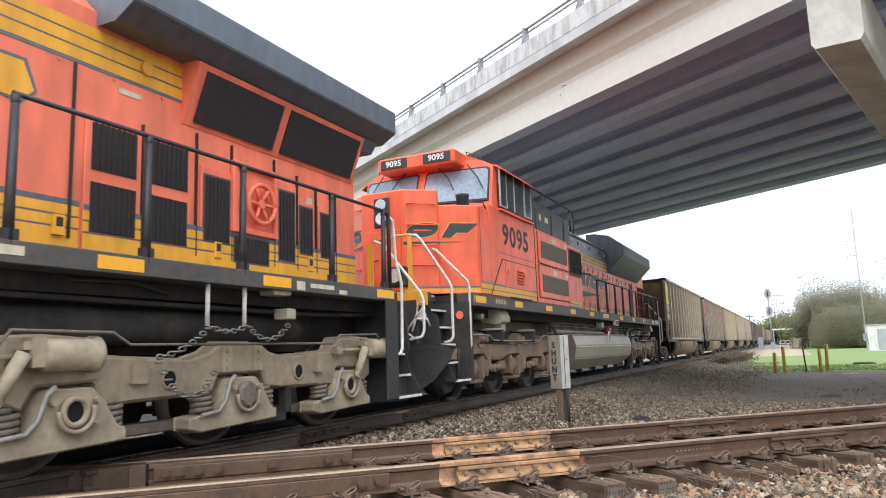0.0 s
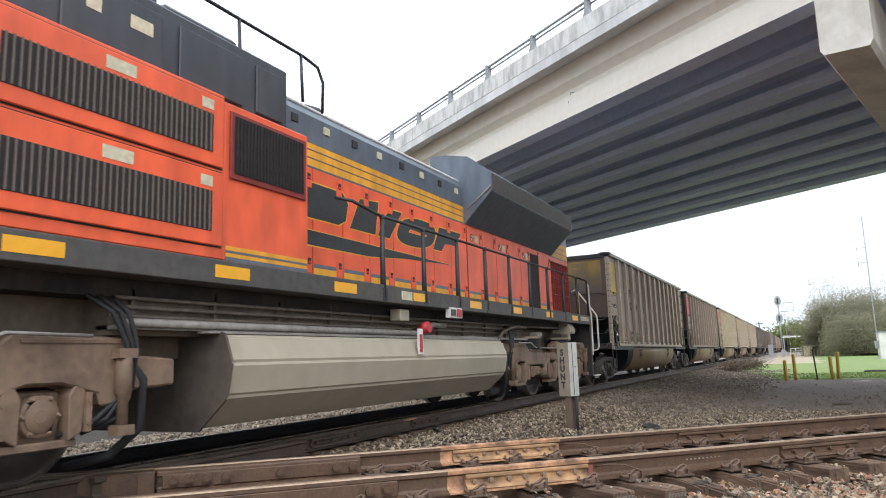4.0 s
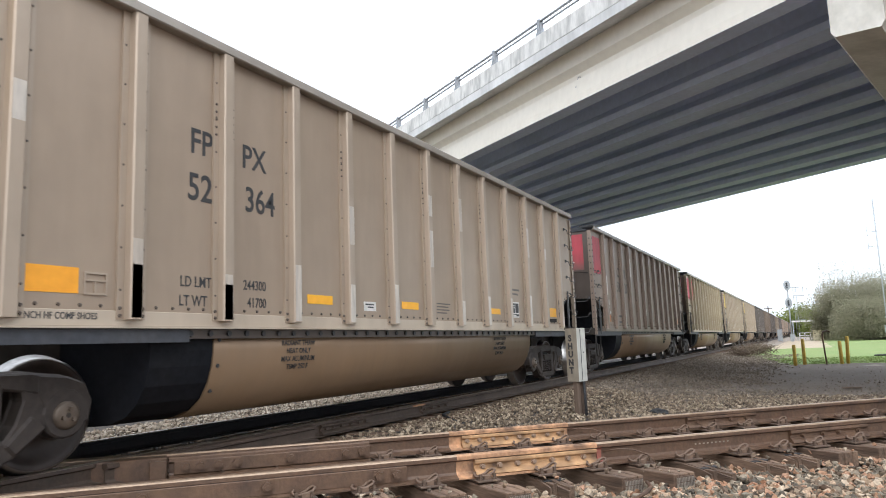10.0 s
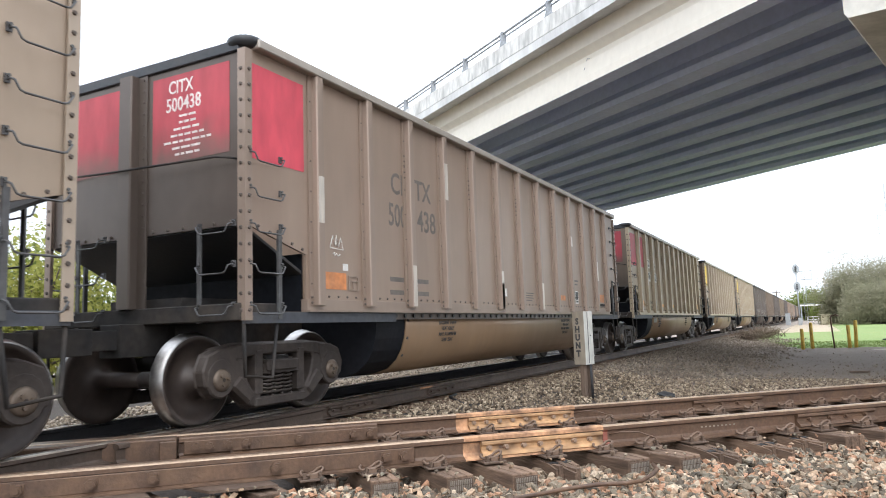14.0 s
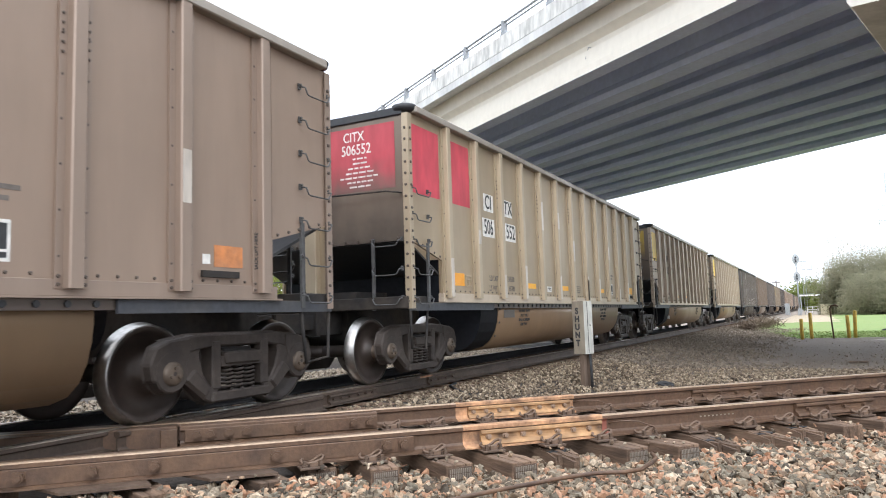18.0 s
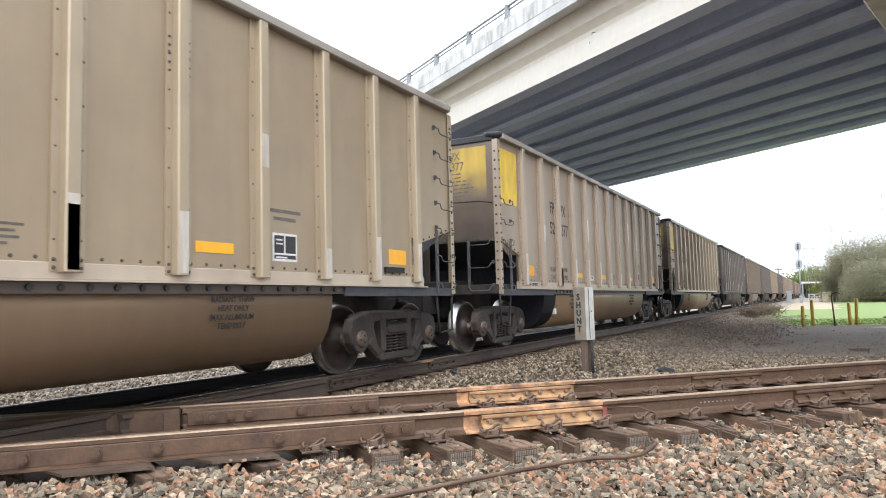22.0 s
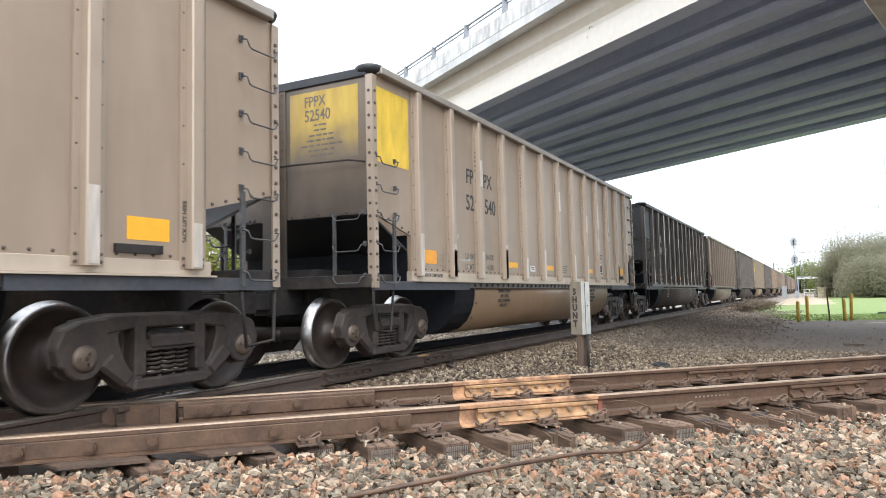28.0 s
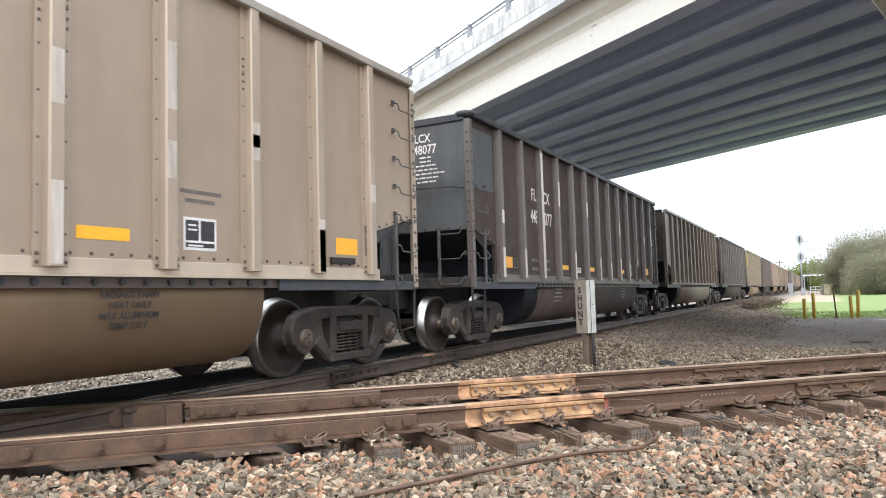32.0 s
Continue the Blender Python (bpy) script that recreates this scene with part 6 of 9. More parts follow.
            nose_block([(0.25 + (0.2 + g) * math.copysign(abs(math.cos(q)) ** 0.8, math.cos(q)) + 0.08 * math.sin(q), 3.03 + (0.13 + grow) * math.copysign(abs(math.sin(q)) ** 0.75, math.sin(q))) for q in [math.tau * k / 24 for k in range(24)]], lift, m)
            nose_block([(0.5 - g, 2.9 - grow), (0.63 + g, 2.9 - grow), (0.7 + g, 2.99 - grow), (0.86 + g, 2.99 - grow), (1.0, 3.16 + grow), (0.62 - g, 3.16 + grow)], lift, m)
            nose_block([(0.0, 2.76 - grow), (0.0, 2.83 + grow), (0.8 + g * 3, 2.83 + grow * 0.3)], lift, m)
        for f0, z0 in ((0.12, 3.03),):
            nose_block([(f0, z0 - 0.014), (f0 + 0.24, z0 - 0.01), (f0 + 0.26, z0 + 0.006), (f0 + 0.03, z0 + 0.014)], 0.007, ORANGE)
        for z in (3.5, 3.12, 2.76, 2.4):
            p, q = b.lerp(a, 0.06) + n * 0.06, b.lerp(a, 0.42) + n * 0.06
            pipe("grab_iron", [(*(p - n * 0.06).xy, z), (*p.xy, z), (*q.xy, z), (*(q - n * 0.06).xy, z)], 0.014, ORANGE, l, "orange grab iron")
        pipe("grab_iron", [(s * 1.2, -21.3, 3.5), (s * 1.25, -21.3, 3.62), (s * 1.45, -21.05, 3.62), (s * 1.48, -21.0, 3.5)], 0.013, BLACK_STEEL, l)
        plate("anti_glare_panel", [(s * 0.95, -21.84), (s * 1.44, -21.44), (s * 1.44, -20.95), (s * 0.4, -20.95)], "z", 3.503, 3.508, SILL_GREY, l)
        bm = bmesh.new()
        lathe(bm, [(3.5, 0.09), (3.53, 0.12), (3.72, 0.12), (3.74, 0.13), (3.78, 0.13), (3.79, 0.06)], 16, axis="z")
        part("vent_pipe", bm, BLACK_STEEL, l, at=(s * 1.12, -21.25, 0))
    # headlights in the nose
    slab("headlight_box", (-0.16, 0.16, -22.335, -22.25, 3.12, 3.66), BLACK_STEEL, l, soft=0.02)
    for z in (3.52, 3.27):
        bm = bmesh.new()
        lathe(bm, [(-22.345, 0.1), (-22.36, 0.11), (-22.345, 0.08), (-22.33, 0.02)], 20, axis="y")
        part("headlight", bm, LENS, l, "round headlight lens", at=(0, 0, z))
    slab("nose_door", (-0.36, 0.36, -22.325, -22.295, 1.95, 3.05), ORANGE, l, soft=0.01)
    pipe("door_handle", [(-0.22, -22.32, 2.5), (-0.22, -22.38, 2.5), (-0.05, -22.38, 2.52)], 0.014, BLACK_STEEL, l)
    # number boards
    slab("number_board_housing", (-0.86, 0.86, -20.98, -20.4, 4.52, 4.8), ORANGE, l, soft=0.03)
    for s, x in ((1, 0.48), (-1, -0.48)):
        slab("number_board", (x - 0.3, x + 0.3, -21.0, -20.975, 4.56, 4.76), BLACK_STEEL, l, soft=0.008)
        letters("number", "9095", 0.115, WHITE, l, (x, -21.005, 4.66), END, 1.1, 0.004)
    both(lambda s: pipe("roof_grab", [(s * 0.9, -20.4, 4.72), (s * 0.9, -20.5, 4.82), (s * 1.15, -20.4, 4.72), (s * 1.18, -20.4, 4.62)], 0.012, BLACK_STEEL, l))
    # front platform, handrails, coupler, plow
    slab("front_platform", (-0.83, 0.83, -22.9, -21.86, 1.76, 1.87), SILL_GREY, l)
    slab("platform_nose", (-1.1, 1.1, -22.9, -22.62, 1.76, 1.87), SILL_GREY, l)
    slab("platform_edge", (-1.18, 1.18, -22.935, -22.905, 1.64, 1.88), LOCO_YELLOW, l, "yellow end plate", 0.005)
    slab("end_beam", (-1.0, 1.0, -22.94, -22.6, 0.95, 1.75), BLACK_STEEL, l, soft=0.02)
    both(lambda s: step_well(l, s, -21.99, -22.6, ((0.84, 1.87), (1.06, 1.6), (1.15, 1.31), (1.22, 1.02), (1.3, 0.72), (1.49, 0.43))))
    both(lambda s: pipe("handrail", [(s * 0.86, -22.88, 2.82), (s * 0.98, -22.88, 2.81), (s * 1.06, -22.86, 2.72), (s * 1.46, -22.68, 2.02), (s * 1.5, -22.67, 1.92), (s * 1.5, -22.67, 1.13), (s * 1.47, -22.69, 1.06), (s * 1.36, -22.74, 1.03)], 0.023, HANDRAIL_WHITE, l, "white bent handrail"))
    both(lambda s: pipe("handrail", [(s * 0.86, -22.04, 2.69), (s * 0.92, -22.02, 2.66), (s * 1.48, -21.98, 2.08), (s * 1.5, -21.96, 1.98), (s * 1.5, -21.96, 1.0), (s * 1.48, -21.96, 0.94)], 0.022, HANDRAIL_WHITE, l, "white bent handrail"))
    both(lambda s: slab("end_post", (s * 0.86 - 0.04, s * 0.86 + 0.04, -22.9, -22.87, 1.89, 2.81), LOCO_YELLOW, l, soft=0.006))
    both(lambda s: slab("end_post", (s * 0.36 - 0.04, s * 0.36 + 0.04, -22.9, -22.87, 1.89, 2.81), LOCO_YELLOW, l, soft=0.006))
    both(lambda s: pipe("end_rail", [(s * 0.18, -22.88, 2.74), (s * 0.36, -22.88, 2.83), (s * 0.86, -22.88, 2.83)], 0.022, LOCO_YELLOW, l))
    both(lambda s: slab("ditch_light_box", (s * 0.58 - 0.16, s * 0.58 + 0.16, -22.88, -22.66, 1.98, 2.32), BLACK_STEEL, l, soft=0.02))
    both(lambda s: round_part("ditch_light", (s * 0.56, -22.92, 2.16), (s * 0.56, -22.87, 2.16), 0.12, LENS, l, "round ditch light"))
    both(lambda s: round_part("end_light", (s * 1.08, -22.93, 1.47), (s * 1.08, -22.98, 1.47), 0.085, LENS, l, "round white lamp glass"))
    both(lambda s: round_part("round_notice", (s * 1.33, -22.02, 1.5), (s * 1.33, -22.026, 1.5), 0.07, ORANGE_FADED, l))
    both(lambda s: sbox("notice", s, 0.83, 0.94, -22.618, -22.615, 1.6, 1.72, CREAM, l))
    bm = bmesh.new()
    rows = []
    for i in range(17):
        u = -1 + i / 8
        w = abs(u)
        side = [(0.98, 1.0), (1.0, 1.04), (1.03, 0.9), (1.0, 0.72), (0.88, 0.45), (0.62, 0.15)]
        row = []
        for k, (wide, z) in enumerate(side):
            x = u * 1.5 * wide
            y = -23.06 - (0.0, 0.01, 0.06, 0.15, 0.34, 0.62)[k] + 0.36 * w ** 2.2
            row.append(bm.verts.new((x, y, z - (0.06 if k < 2 else 0) * w ** 6)))
        rows.append(row)
    for a, b in zip(rows, rows[1:]):
        for k in range(5):
            bm.faces.new((a[k], b[k], b[k + 1], a[k + 1])).smooth = True
    bmesh.ops.solidify(bm, geom=bm.faces[:], thickness=0.03)
    part("snow_plow", bm, PLOW_BLACK, l, "black curved snow plow")
    both(lambda s: plate("plow_bracket", [(-22.95, 1.02), (-22.4, 1.02), (-22.4, 0.6), (-22.9, 0.3)], "x", s * 0.9, s * 0.93, BLACK_STEEL, l))
    for s in (1, -1):
        for k in range(4):
            x = s * (0.45 + 0.09 * k)
            pipe("air_hose", [(x, -22.9, 1.25), (x + s * 0.02, -23.1, 1.1), (x - s * 0.1, -23.2, 0.75), (x - s * 0.22, -23.12, 0.5)], 0.028, RUBBER, l)
        pipe("lift_lever", [(s * 0.2, -23.05, 1.12), (s * 0.9, -23.05, 1.18), (s * 1.0, -23.02, 1.1)], 0.016, HANDRAIL_WHITE, l)
        pipe("cut_lever", [(s * 1.2, -22.9, 1.3), (s * 1.2, -23.0, 1.42), (s * 1.0, -23.02, 1.42), (s * 0.8, -23.0, 1.2)], 0.02, HANDRAIL_WHITE, l)
    for y0, y1 in ((-23.65, -22.9), (-2.0, -0.85)):
        bm = bmesh.new()
        box(bm, -0.12, 0.12, y0, y1, 0.78, 0.98)
        box(bm, -0.2, 0.2, y0 - 0.02 if y0 < -10 else y1 - 0.3, y0 + 0.3 if y0 < -10 else y1 + 0.02, 0.72, 1.02)
        soften(bm, 0.025)
        part("coupler", bm, TRUCK_DARK, l)
    # equipment between the cab and the engine hood, flush with the cab
    both(lambda s: sbox("intake_housing", s, 0.0, 1.48, -18.27, -15.62, 1.9, 3.55, ORANGE, l, soft=0.01))
    both(lambda s: sbox("dynamic_brake_housing", s, 0.0, 1.475, -15.61, -14.28, 1.9, 3.5, ORANGE, l, soft=0.01))
    for s in (1, -1):
        for z0, z1 in ((2.02, 2.74), (2.79, 3.5)):
            sbox("intake_door", s, 1.481, 1.51, -18.02, -15.66, z0, z1, ORANGE, l, "orange framed intake door", 0.008)
            # added black backing, drawing the dark of the seam round the door
            sbox("door_gasket", s, 1.479, 1.487, -18.035, -15.645, z0 - 0.014, z1 + 0.014, RUBBER, l)
            sbox("intake_screen", s, 1.5105, 1.513, -17.85, -15.8, z0 + 0.13, z1 - 0.2, SCREEN, l)
            for k in range(34):
                y = -17.82 + 0.06 * k
                put("slat", shared("intake_slat", lambda bm: box(bm, -0.004, 0.012, -0.006, 0.006, 0, 0.38), GRIME_PIPE), l, (s * 1.517, y, z0 + 0.135))
            sbox("notice", s, 1.511, 1.514, -17.0, -16.7, z1 - 0.16, z1 - 0.05, CREAM, l)
            sbox("notice", s, 1.511, 1.514, -15.95, -15.8, z1 - 0.16, z1 - 0.06, CREAM, l)
        sbox("grid_screen", s, 1.476, 1.5, -15.55, -14.34, 2.72, 3.42, MAROON, l, soft=0.008)
        sbox("grid_screen_mesh", s, 1.5005, 1.505, -15.5, -14.39, 2.78, 3.38, SCREEN, l)
        for k in range(22):
            put("slat", shared("grid_slat", lambda bm: box(bm, -0.004, 0.012, -0.008, 0.008, 0, 0.58), UNDER_DARK), l, (s * 1.507, -15.47 + 0.05 * k, 2.79))
        for z0, z1, m in ((1.9, 1.935, LOCO_BLACK), (1.938, 1.975, LOCO_YELLOW), (1.978, 2.0, LOCO_BLACK), (2.003, 2.045, LOCO_YELLOW)):
            sbox("stripe", s, 1.4765, 1.4795, -15.58, -14.3, z0, z1, m, l)
        sbox("clean_air_box", s, 0.0, 1.2, -18.25, -14.3, 3.52, 4.35, SHADED_BLACK, l, soft=0.03)
        for y0, y1, z in ((-17.3, -16.1, 4.52), (-16.05, -15.0, 4.48), (-14.95, -14.35, 4.42)):
            sbox("filter_cover", s, 0.2, 1.08, y0, y1, 4.3, z, SHADED_BLACK, l, soft=0.05)
            sbox("filter_panel", s, 1.2, 1.225, y0 + 0.08, y1 - 0.08, 3.66, 4.22, SHADED_BLACK, l, soft=0.012)
        sbox("notice", s, 1.226, 1.229, -17.0, -16.85, 3.95, 4.1, CREAM, l)
        sbox("notice", s, 1.226, 1.229, -16.55, -16.3, 3.95, 4.08, CREAM, l)
        pipe("roof_handrail", [(s * 1.12, -18.1, 4.72), (s * 1.12, -13.9, 4.72), (s * 1.12, -13.6, 4.68), (s * 1.13, -13.5, 4.5), (s * 1.1, -13.48, 4.1)], 0.02, BLACK_STEEL, l)
        for y in (-17.6, -16.3, -15.05, -13.95):
            pipe("roof_handrail_post", [(s * 1.15, y, 4.1), (s * 1.12, y, 4.72)], 0.02, BLACK_STEEL, l)
        bm = bmesh.new()
        for k in range(3):
            tube(bm, [(s * (0.3 + 0.12 * k), -13.3, 4.4), (s * (0.3 + 0.12 * k), -12.85, 4.4)], [0.03, 0.09], 10)
        part("horn", bm, BLACK_STEEL, l, "three-chime air horn")
    # engine hood
    earlier = set(l.children)
    bm = bmesh.new()
    hood = [(1.08, 1.9), (1.08, 3.98), (0.98, 4.1), (-0.98, 4.1), (-1.08, 3.98), (-1.08, 1.9)]
    prism(bm, hood, "y", -14.27, -8.99)
    part("engine_hood", bm, ORANGE, l, "orange engine hood with yellow and black stripes")
    bm = bmesh.new()
    prism(bm, [(1.083, 3.975), (0.985, 4.1), (0.985, 4.108), (1.086, 3.985)], "y", -14.265, -8.995)
    prism(bm, [(-1.083, 3.975), (-0.985, 4.1), (-0.985, 4.108), (-1.086, 3.985)], "y", -14.265, -8.995)
    tagged(part("hood_shoulder", bm, LOCO_BLACK, l), kind="stuff")
    slab("hood_roof", (-1.0, 1.0, -14.27, -8.99, 4.11, 4.15), WHITE, l, "pale roof walkway", soft=0.01)
    slab("exhaust_hatch", (-0.5, 0.5, -13.2, -9.6, 4.15, 4.42), LOCO_BLACK, l, soft=0.05)
    bm = bmesh.new()
    prism(bm, [(1.075, 1.9), (1.075, 4.0), (0.98, 4.1), (-0.98, 4.1), (-1.075, 4.0), (-1.075, 1.9)], "y", -8.985, -2.62)
    part("radiator_hood", bm, ORANGE, l)
    for s in (1, -1):
        for z0, z1, m in ((3.31, 3.335, LOCO_BLACK), (3.338, 3.43, LOCO_YELLOW), (3.433, 3.448, LOCO_BLACK), (3.451, 3.535, LOCO_YELLOW), (3.538, 3.553, LOCO_BLACK), (3.556, 3.63, LOCO_YELLOW), (3.633, 3.985, LOCO_BLACK)):
            sbox("stripe", s, 1.081, 1.085, -14.26, -9.0, z0, z1, m, l)
        for k in range(8):
            a = -14.2 + 0.65 * k
            hood_door(l, s, a, a + 0.65, 1.95, 3.3, 1.081, ORANGE)
            sbox("lifting_lug", s, 1.085, 1.105, a + 0.25, a + 0.37, 3.82, 3.92, CREAM if k % 2 else BLACK_STEEL, l)
        for k in range(7):
            a = -8.95 + 0.69 * k
            if k == 5:
                sbox("open_door_gap", s, 1.076, 1.09, -5.55, -5.0, 1.95, 3.2, SCREEN, l)
                continue
            b = a + 0.69 if k != 4 else -5.58
            a = a if k != 6 else -4.98
            b = b if k != 6 else -4.12
            hood_door(l, s, a, b, 1.95, 3.28, 1.076, ORANGE)
            if k in (0, 2, 4):
                round_part("notice_disc", (s * 1.096, a + 0.2, 3.1), (s * 1.1, a + 0.2, 3.1), 0.07, RUBBER, l)
                round_part("notice_disc", (s * 1.099, a + 0.2, 3.1), (s * 1.102, a + 0.2, 3.1), 0.055, CREAM, l)
                plate("notice_bar", [(a + 0.15, 3.13), (a + 0.17, 3.15), (a + 0.25, 3.07), (a + 0.23, 3.05)], "x", s * 1.1015, s * 1.104, RUBBER, l)
                sbox("notice", s, 1.0965, 1.1, a + 0.33, a + 0.5, 3.02, 3.16, CREAM, l)
        # flared radiator wing
        plate("radiator_wing", [(s * 0.955, 3.38), (s * 1.54, 3.96), (s * 1.54, 4.31), (s * 1.08, 4.66), (s * 0.6, 4.76), (s * 0.3, 4.76), (s * 0.3, 4.18), (s * 0.955, 4.1)], "y", -8.86, -3.62, LOCO_BLACK, l, "charcoal flared radiator wing", 0.012)
        plate("wing_edge", [(s * 1.541, 3.98), (s * 1.546, 3.98), (s * 1.546, 4.3), (s * 1.541, 4.3)], "y", -8.8, -3.68, SILL_GREY, l)
        pipe("wing_strut", [(s * 1.1, -8.95, 3.65), (s * 1.55, -8.88, 4.05)], 0.015, PIPE_GREY, l)
        plate("rear_hood_upper", [(s * 0.3, 3.7), (s * 1.077, 3.7), (s * 1.077, 4.5), (s * 0.95, 4.7), (s * 0.3, 4.7)], "y", -3.84, -2.615, LOCO_BLACK, l)
        for z0, z1, m in ((3.3, 3.325, LOCO_BLACK), (3.328, 3.44, LOCO_YELLOW), (3.443, 3.458, LOCO_BLACK), (3.461, 3.57, LOCO_YELLOW), (3.573, 3.588, LOCO_BLACK), (3.591, 3.69, LOCO_YELLOW)):
            sbox("stripe", s, 1.0765, 1.0795, -4.1, -2.63, z0, z1, m, l)
        for a in range(5):
            for k in range(6):
                put("louver", shared("hood_louver", lambda bm: prism(bm, [(0, 0), (0.025, 0), (0, 0.035)], "y", 0, 0.15), PIPE_GREY), l, (s * 1.078, -3.72 + 0.21 * a, 4.02 + 0.06 * k), scale=(s, 1, 1))
        # maroon egg-crate grille
        sbox("grille_back", s, 1.0765, 1.079, -4.05, -2.72, 1.97, 3.18, MAROON, l)
        for k in range(10):
            put("grille_bar", shared("grille_bar", lambda bm: box(bm, 0, 0.05, -0.008, 0.008, 1.97, 3.18), MAROON), l, (s * 1.079, -4.04 + 0.146 * k, 0), scale=(s, 1, 1))
        for z in (1.97, 2.37, 2.77, 3.17):
            sbox("grille_bar", s, 1.079, 1.13, -4.05, -2.72, z - 0.008, z + 0.008, MAROON, l)
        handrail_run(l, s, [-12.68 + 1.167 * k for k in range(9)], 1.49, 1.89, 2.82)
        pipe("handrail", [(s * 1.49, -12.7, 2.82), (s * 1.49, -13.4, 2.9), (s * 1.3, -13.5, 2.95)], 0.022, BLACK_STEEL, l)
        for z in (4.4, 4.0, 3.6, 3.2):
            pipe("grab_iron", [(s * 0.95, -2.6, z), (s * 0.95, -2.5, z), (s * 0.95, -2.5, z + 0.24), (s * 0.95, -2.6, z + 0.24)], 0.014, BLACK_STEEL, l)
        pipe("handrail", [(s * 1.49, -3.35, 2.82), (s * 1.49, -2.42, 2.82), (s * 1.49, -2.38, 2.74), (s * 1.49, -2.38, 1.78)], 0.026, BLACK_STEEL, l)
        pipe("handrail", [(s * 1.49, -2.38, 2.72), (s * 1.5, -2.3, 2.7), (s * 1.5, -2.25, 2.62), (s * 1.5, -2.24, 2.12), (s * 1.5, -2.14, 1.92), (s * 1.5, -2.14, 1.86), (s * 1.5, -2.15, 1.06), (s * 1.5, -2.2, 0.9), (s * 1.48, -2.25, 0.88)], 0.022, HANDRAIL_WHITE, l, "white bent handrail")
        pipe("handrail", [(s * 0.8, -1.46, 2.64), (s * 0.93, -1.46, 2.68), (s * 1.0, -1.46, 2.6), (s * 1.45, -1.45, 1.98), (s * 1.48, -1.45, 1.88), (s * 1.48, -1.45, 1.1), (s * 1.45, -1.47, 1.02), (s * 1.3, -1.5, 0.99)], 0.023, HANDRAIL_WHITE, l, "white bent handrail")
        pipe("cut_lever", [(s * 1.12, -1.3, 1.12), (s * 1.2, -1.2, 1.22), (s * 1.22, -1.16, 1.44), (s * 1.12, -1.22, 1.46), (s * 1.1, -1.3, 1.3)], 0.016, HANDRAIL_WHITE, l)
        slab("end_post", (s * 0.99 - 0.03, s * 0.99 + 0.03, -1.5, -1.47, 1.86, 2.6), LOCO_YELLOW, l, soft=0.005)
        step_well(l, s, -2.23, -1.52, ((0.99, 1.83), (1.1, 1.56), (1.19, 1.26), (1.26, 0.96), (1.33, 0.66), (1.5, 0.36)))
        # curved blower duct over each truck
        for y in (-20.13, -3.8):
            bm = bmesh.new()
            box(bm, *sorted((s * 1.18, s * 1.36)), y - 0.02 if y < -9 else y - 0.12, y + 0.22 if y < -9 else y + 0.12, 1.24, 1.42)
            prism(bm, [(s * 1.05, 1.7), (s * 1.3, 1.7), (s * 1.4, 1.62), (s * 1.45, 1.5), (s * 1.44, 1.41), (s * 1.3, 1.4), (s * 1.05, 1.45)], "y", y - 0.26, y + 0.26)
            soften(bm, 0.02)
            part("blower_duct", bm, TANK_PAINT, l, "pale bent air duct")
        sbox("air_box", s, 1.2, 1.38, -6.2, -5.9, 1.3, 1.4, PIPE_GREY, l, soft=0.01)
        round_part("drain_pipe", (s * 1.05, -21.0, 1.52), (s * 1.35, -21.05, 1.5), 0.055, PIPE_GREY, l)
    slab("hood_end", (-1.06, 1.06, -2.62, -2.6, 1.9, 4.0), ORANGE, l)
    slab("rear_platform", (-0.98, 0.98, -2.34, -1.42, 1.74, 1.84), SILL_GREY, l)
    slab("rear_beam", (-1.0, 1.0, -1.5, -1.36, 0.95, 1.73), BLACK_STEEL, l, soft=0.02)
    # the hood is narrower than its doors were drawn, and a little longer
    narrow = {"engine_hood", "hood_shoulder", "hood_roof", "exhaust_hatch", "radiator_hood", "stripe", "hood_door", "latch", "latch_recess", "latch_handle", "door_gasket", "lifting_lug", "emblem", "open_door_gap", "notice_disc", "notice_bar", "notice", "rear_hood_upper", "louver", "grille_back", "grille_bar", "hood_end", "grab_iron"}
    fit = Matrix.Translation((0, 0.52, -0.025)) @ Matrix.Diagonal((0.88, 1.036, 1.0286, 1))
    for c in l.children:
        if c not in earlier and c.name.split(".")[0] in narrow:
            c.matrix_basis = fit @ c.matrix_basis
    both(lambda s: logo(l, s, 0.9705))
    emd_truck(l, -19.2, -1)
    emd_truck(l, -5.05)
    return l


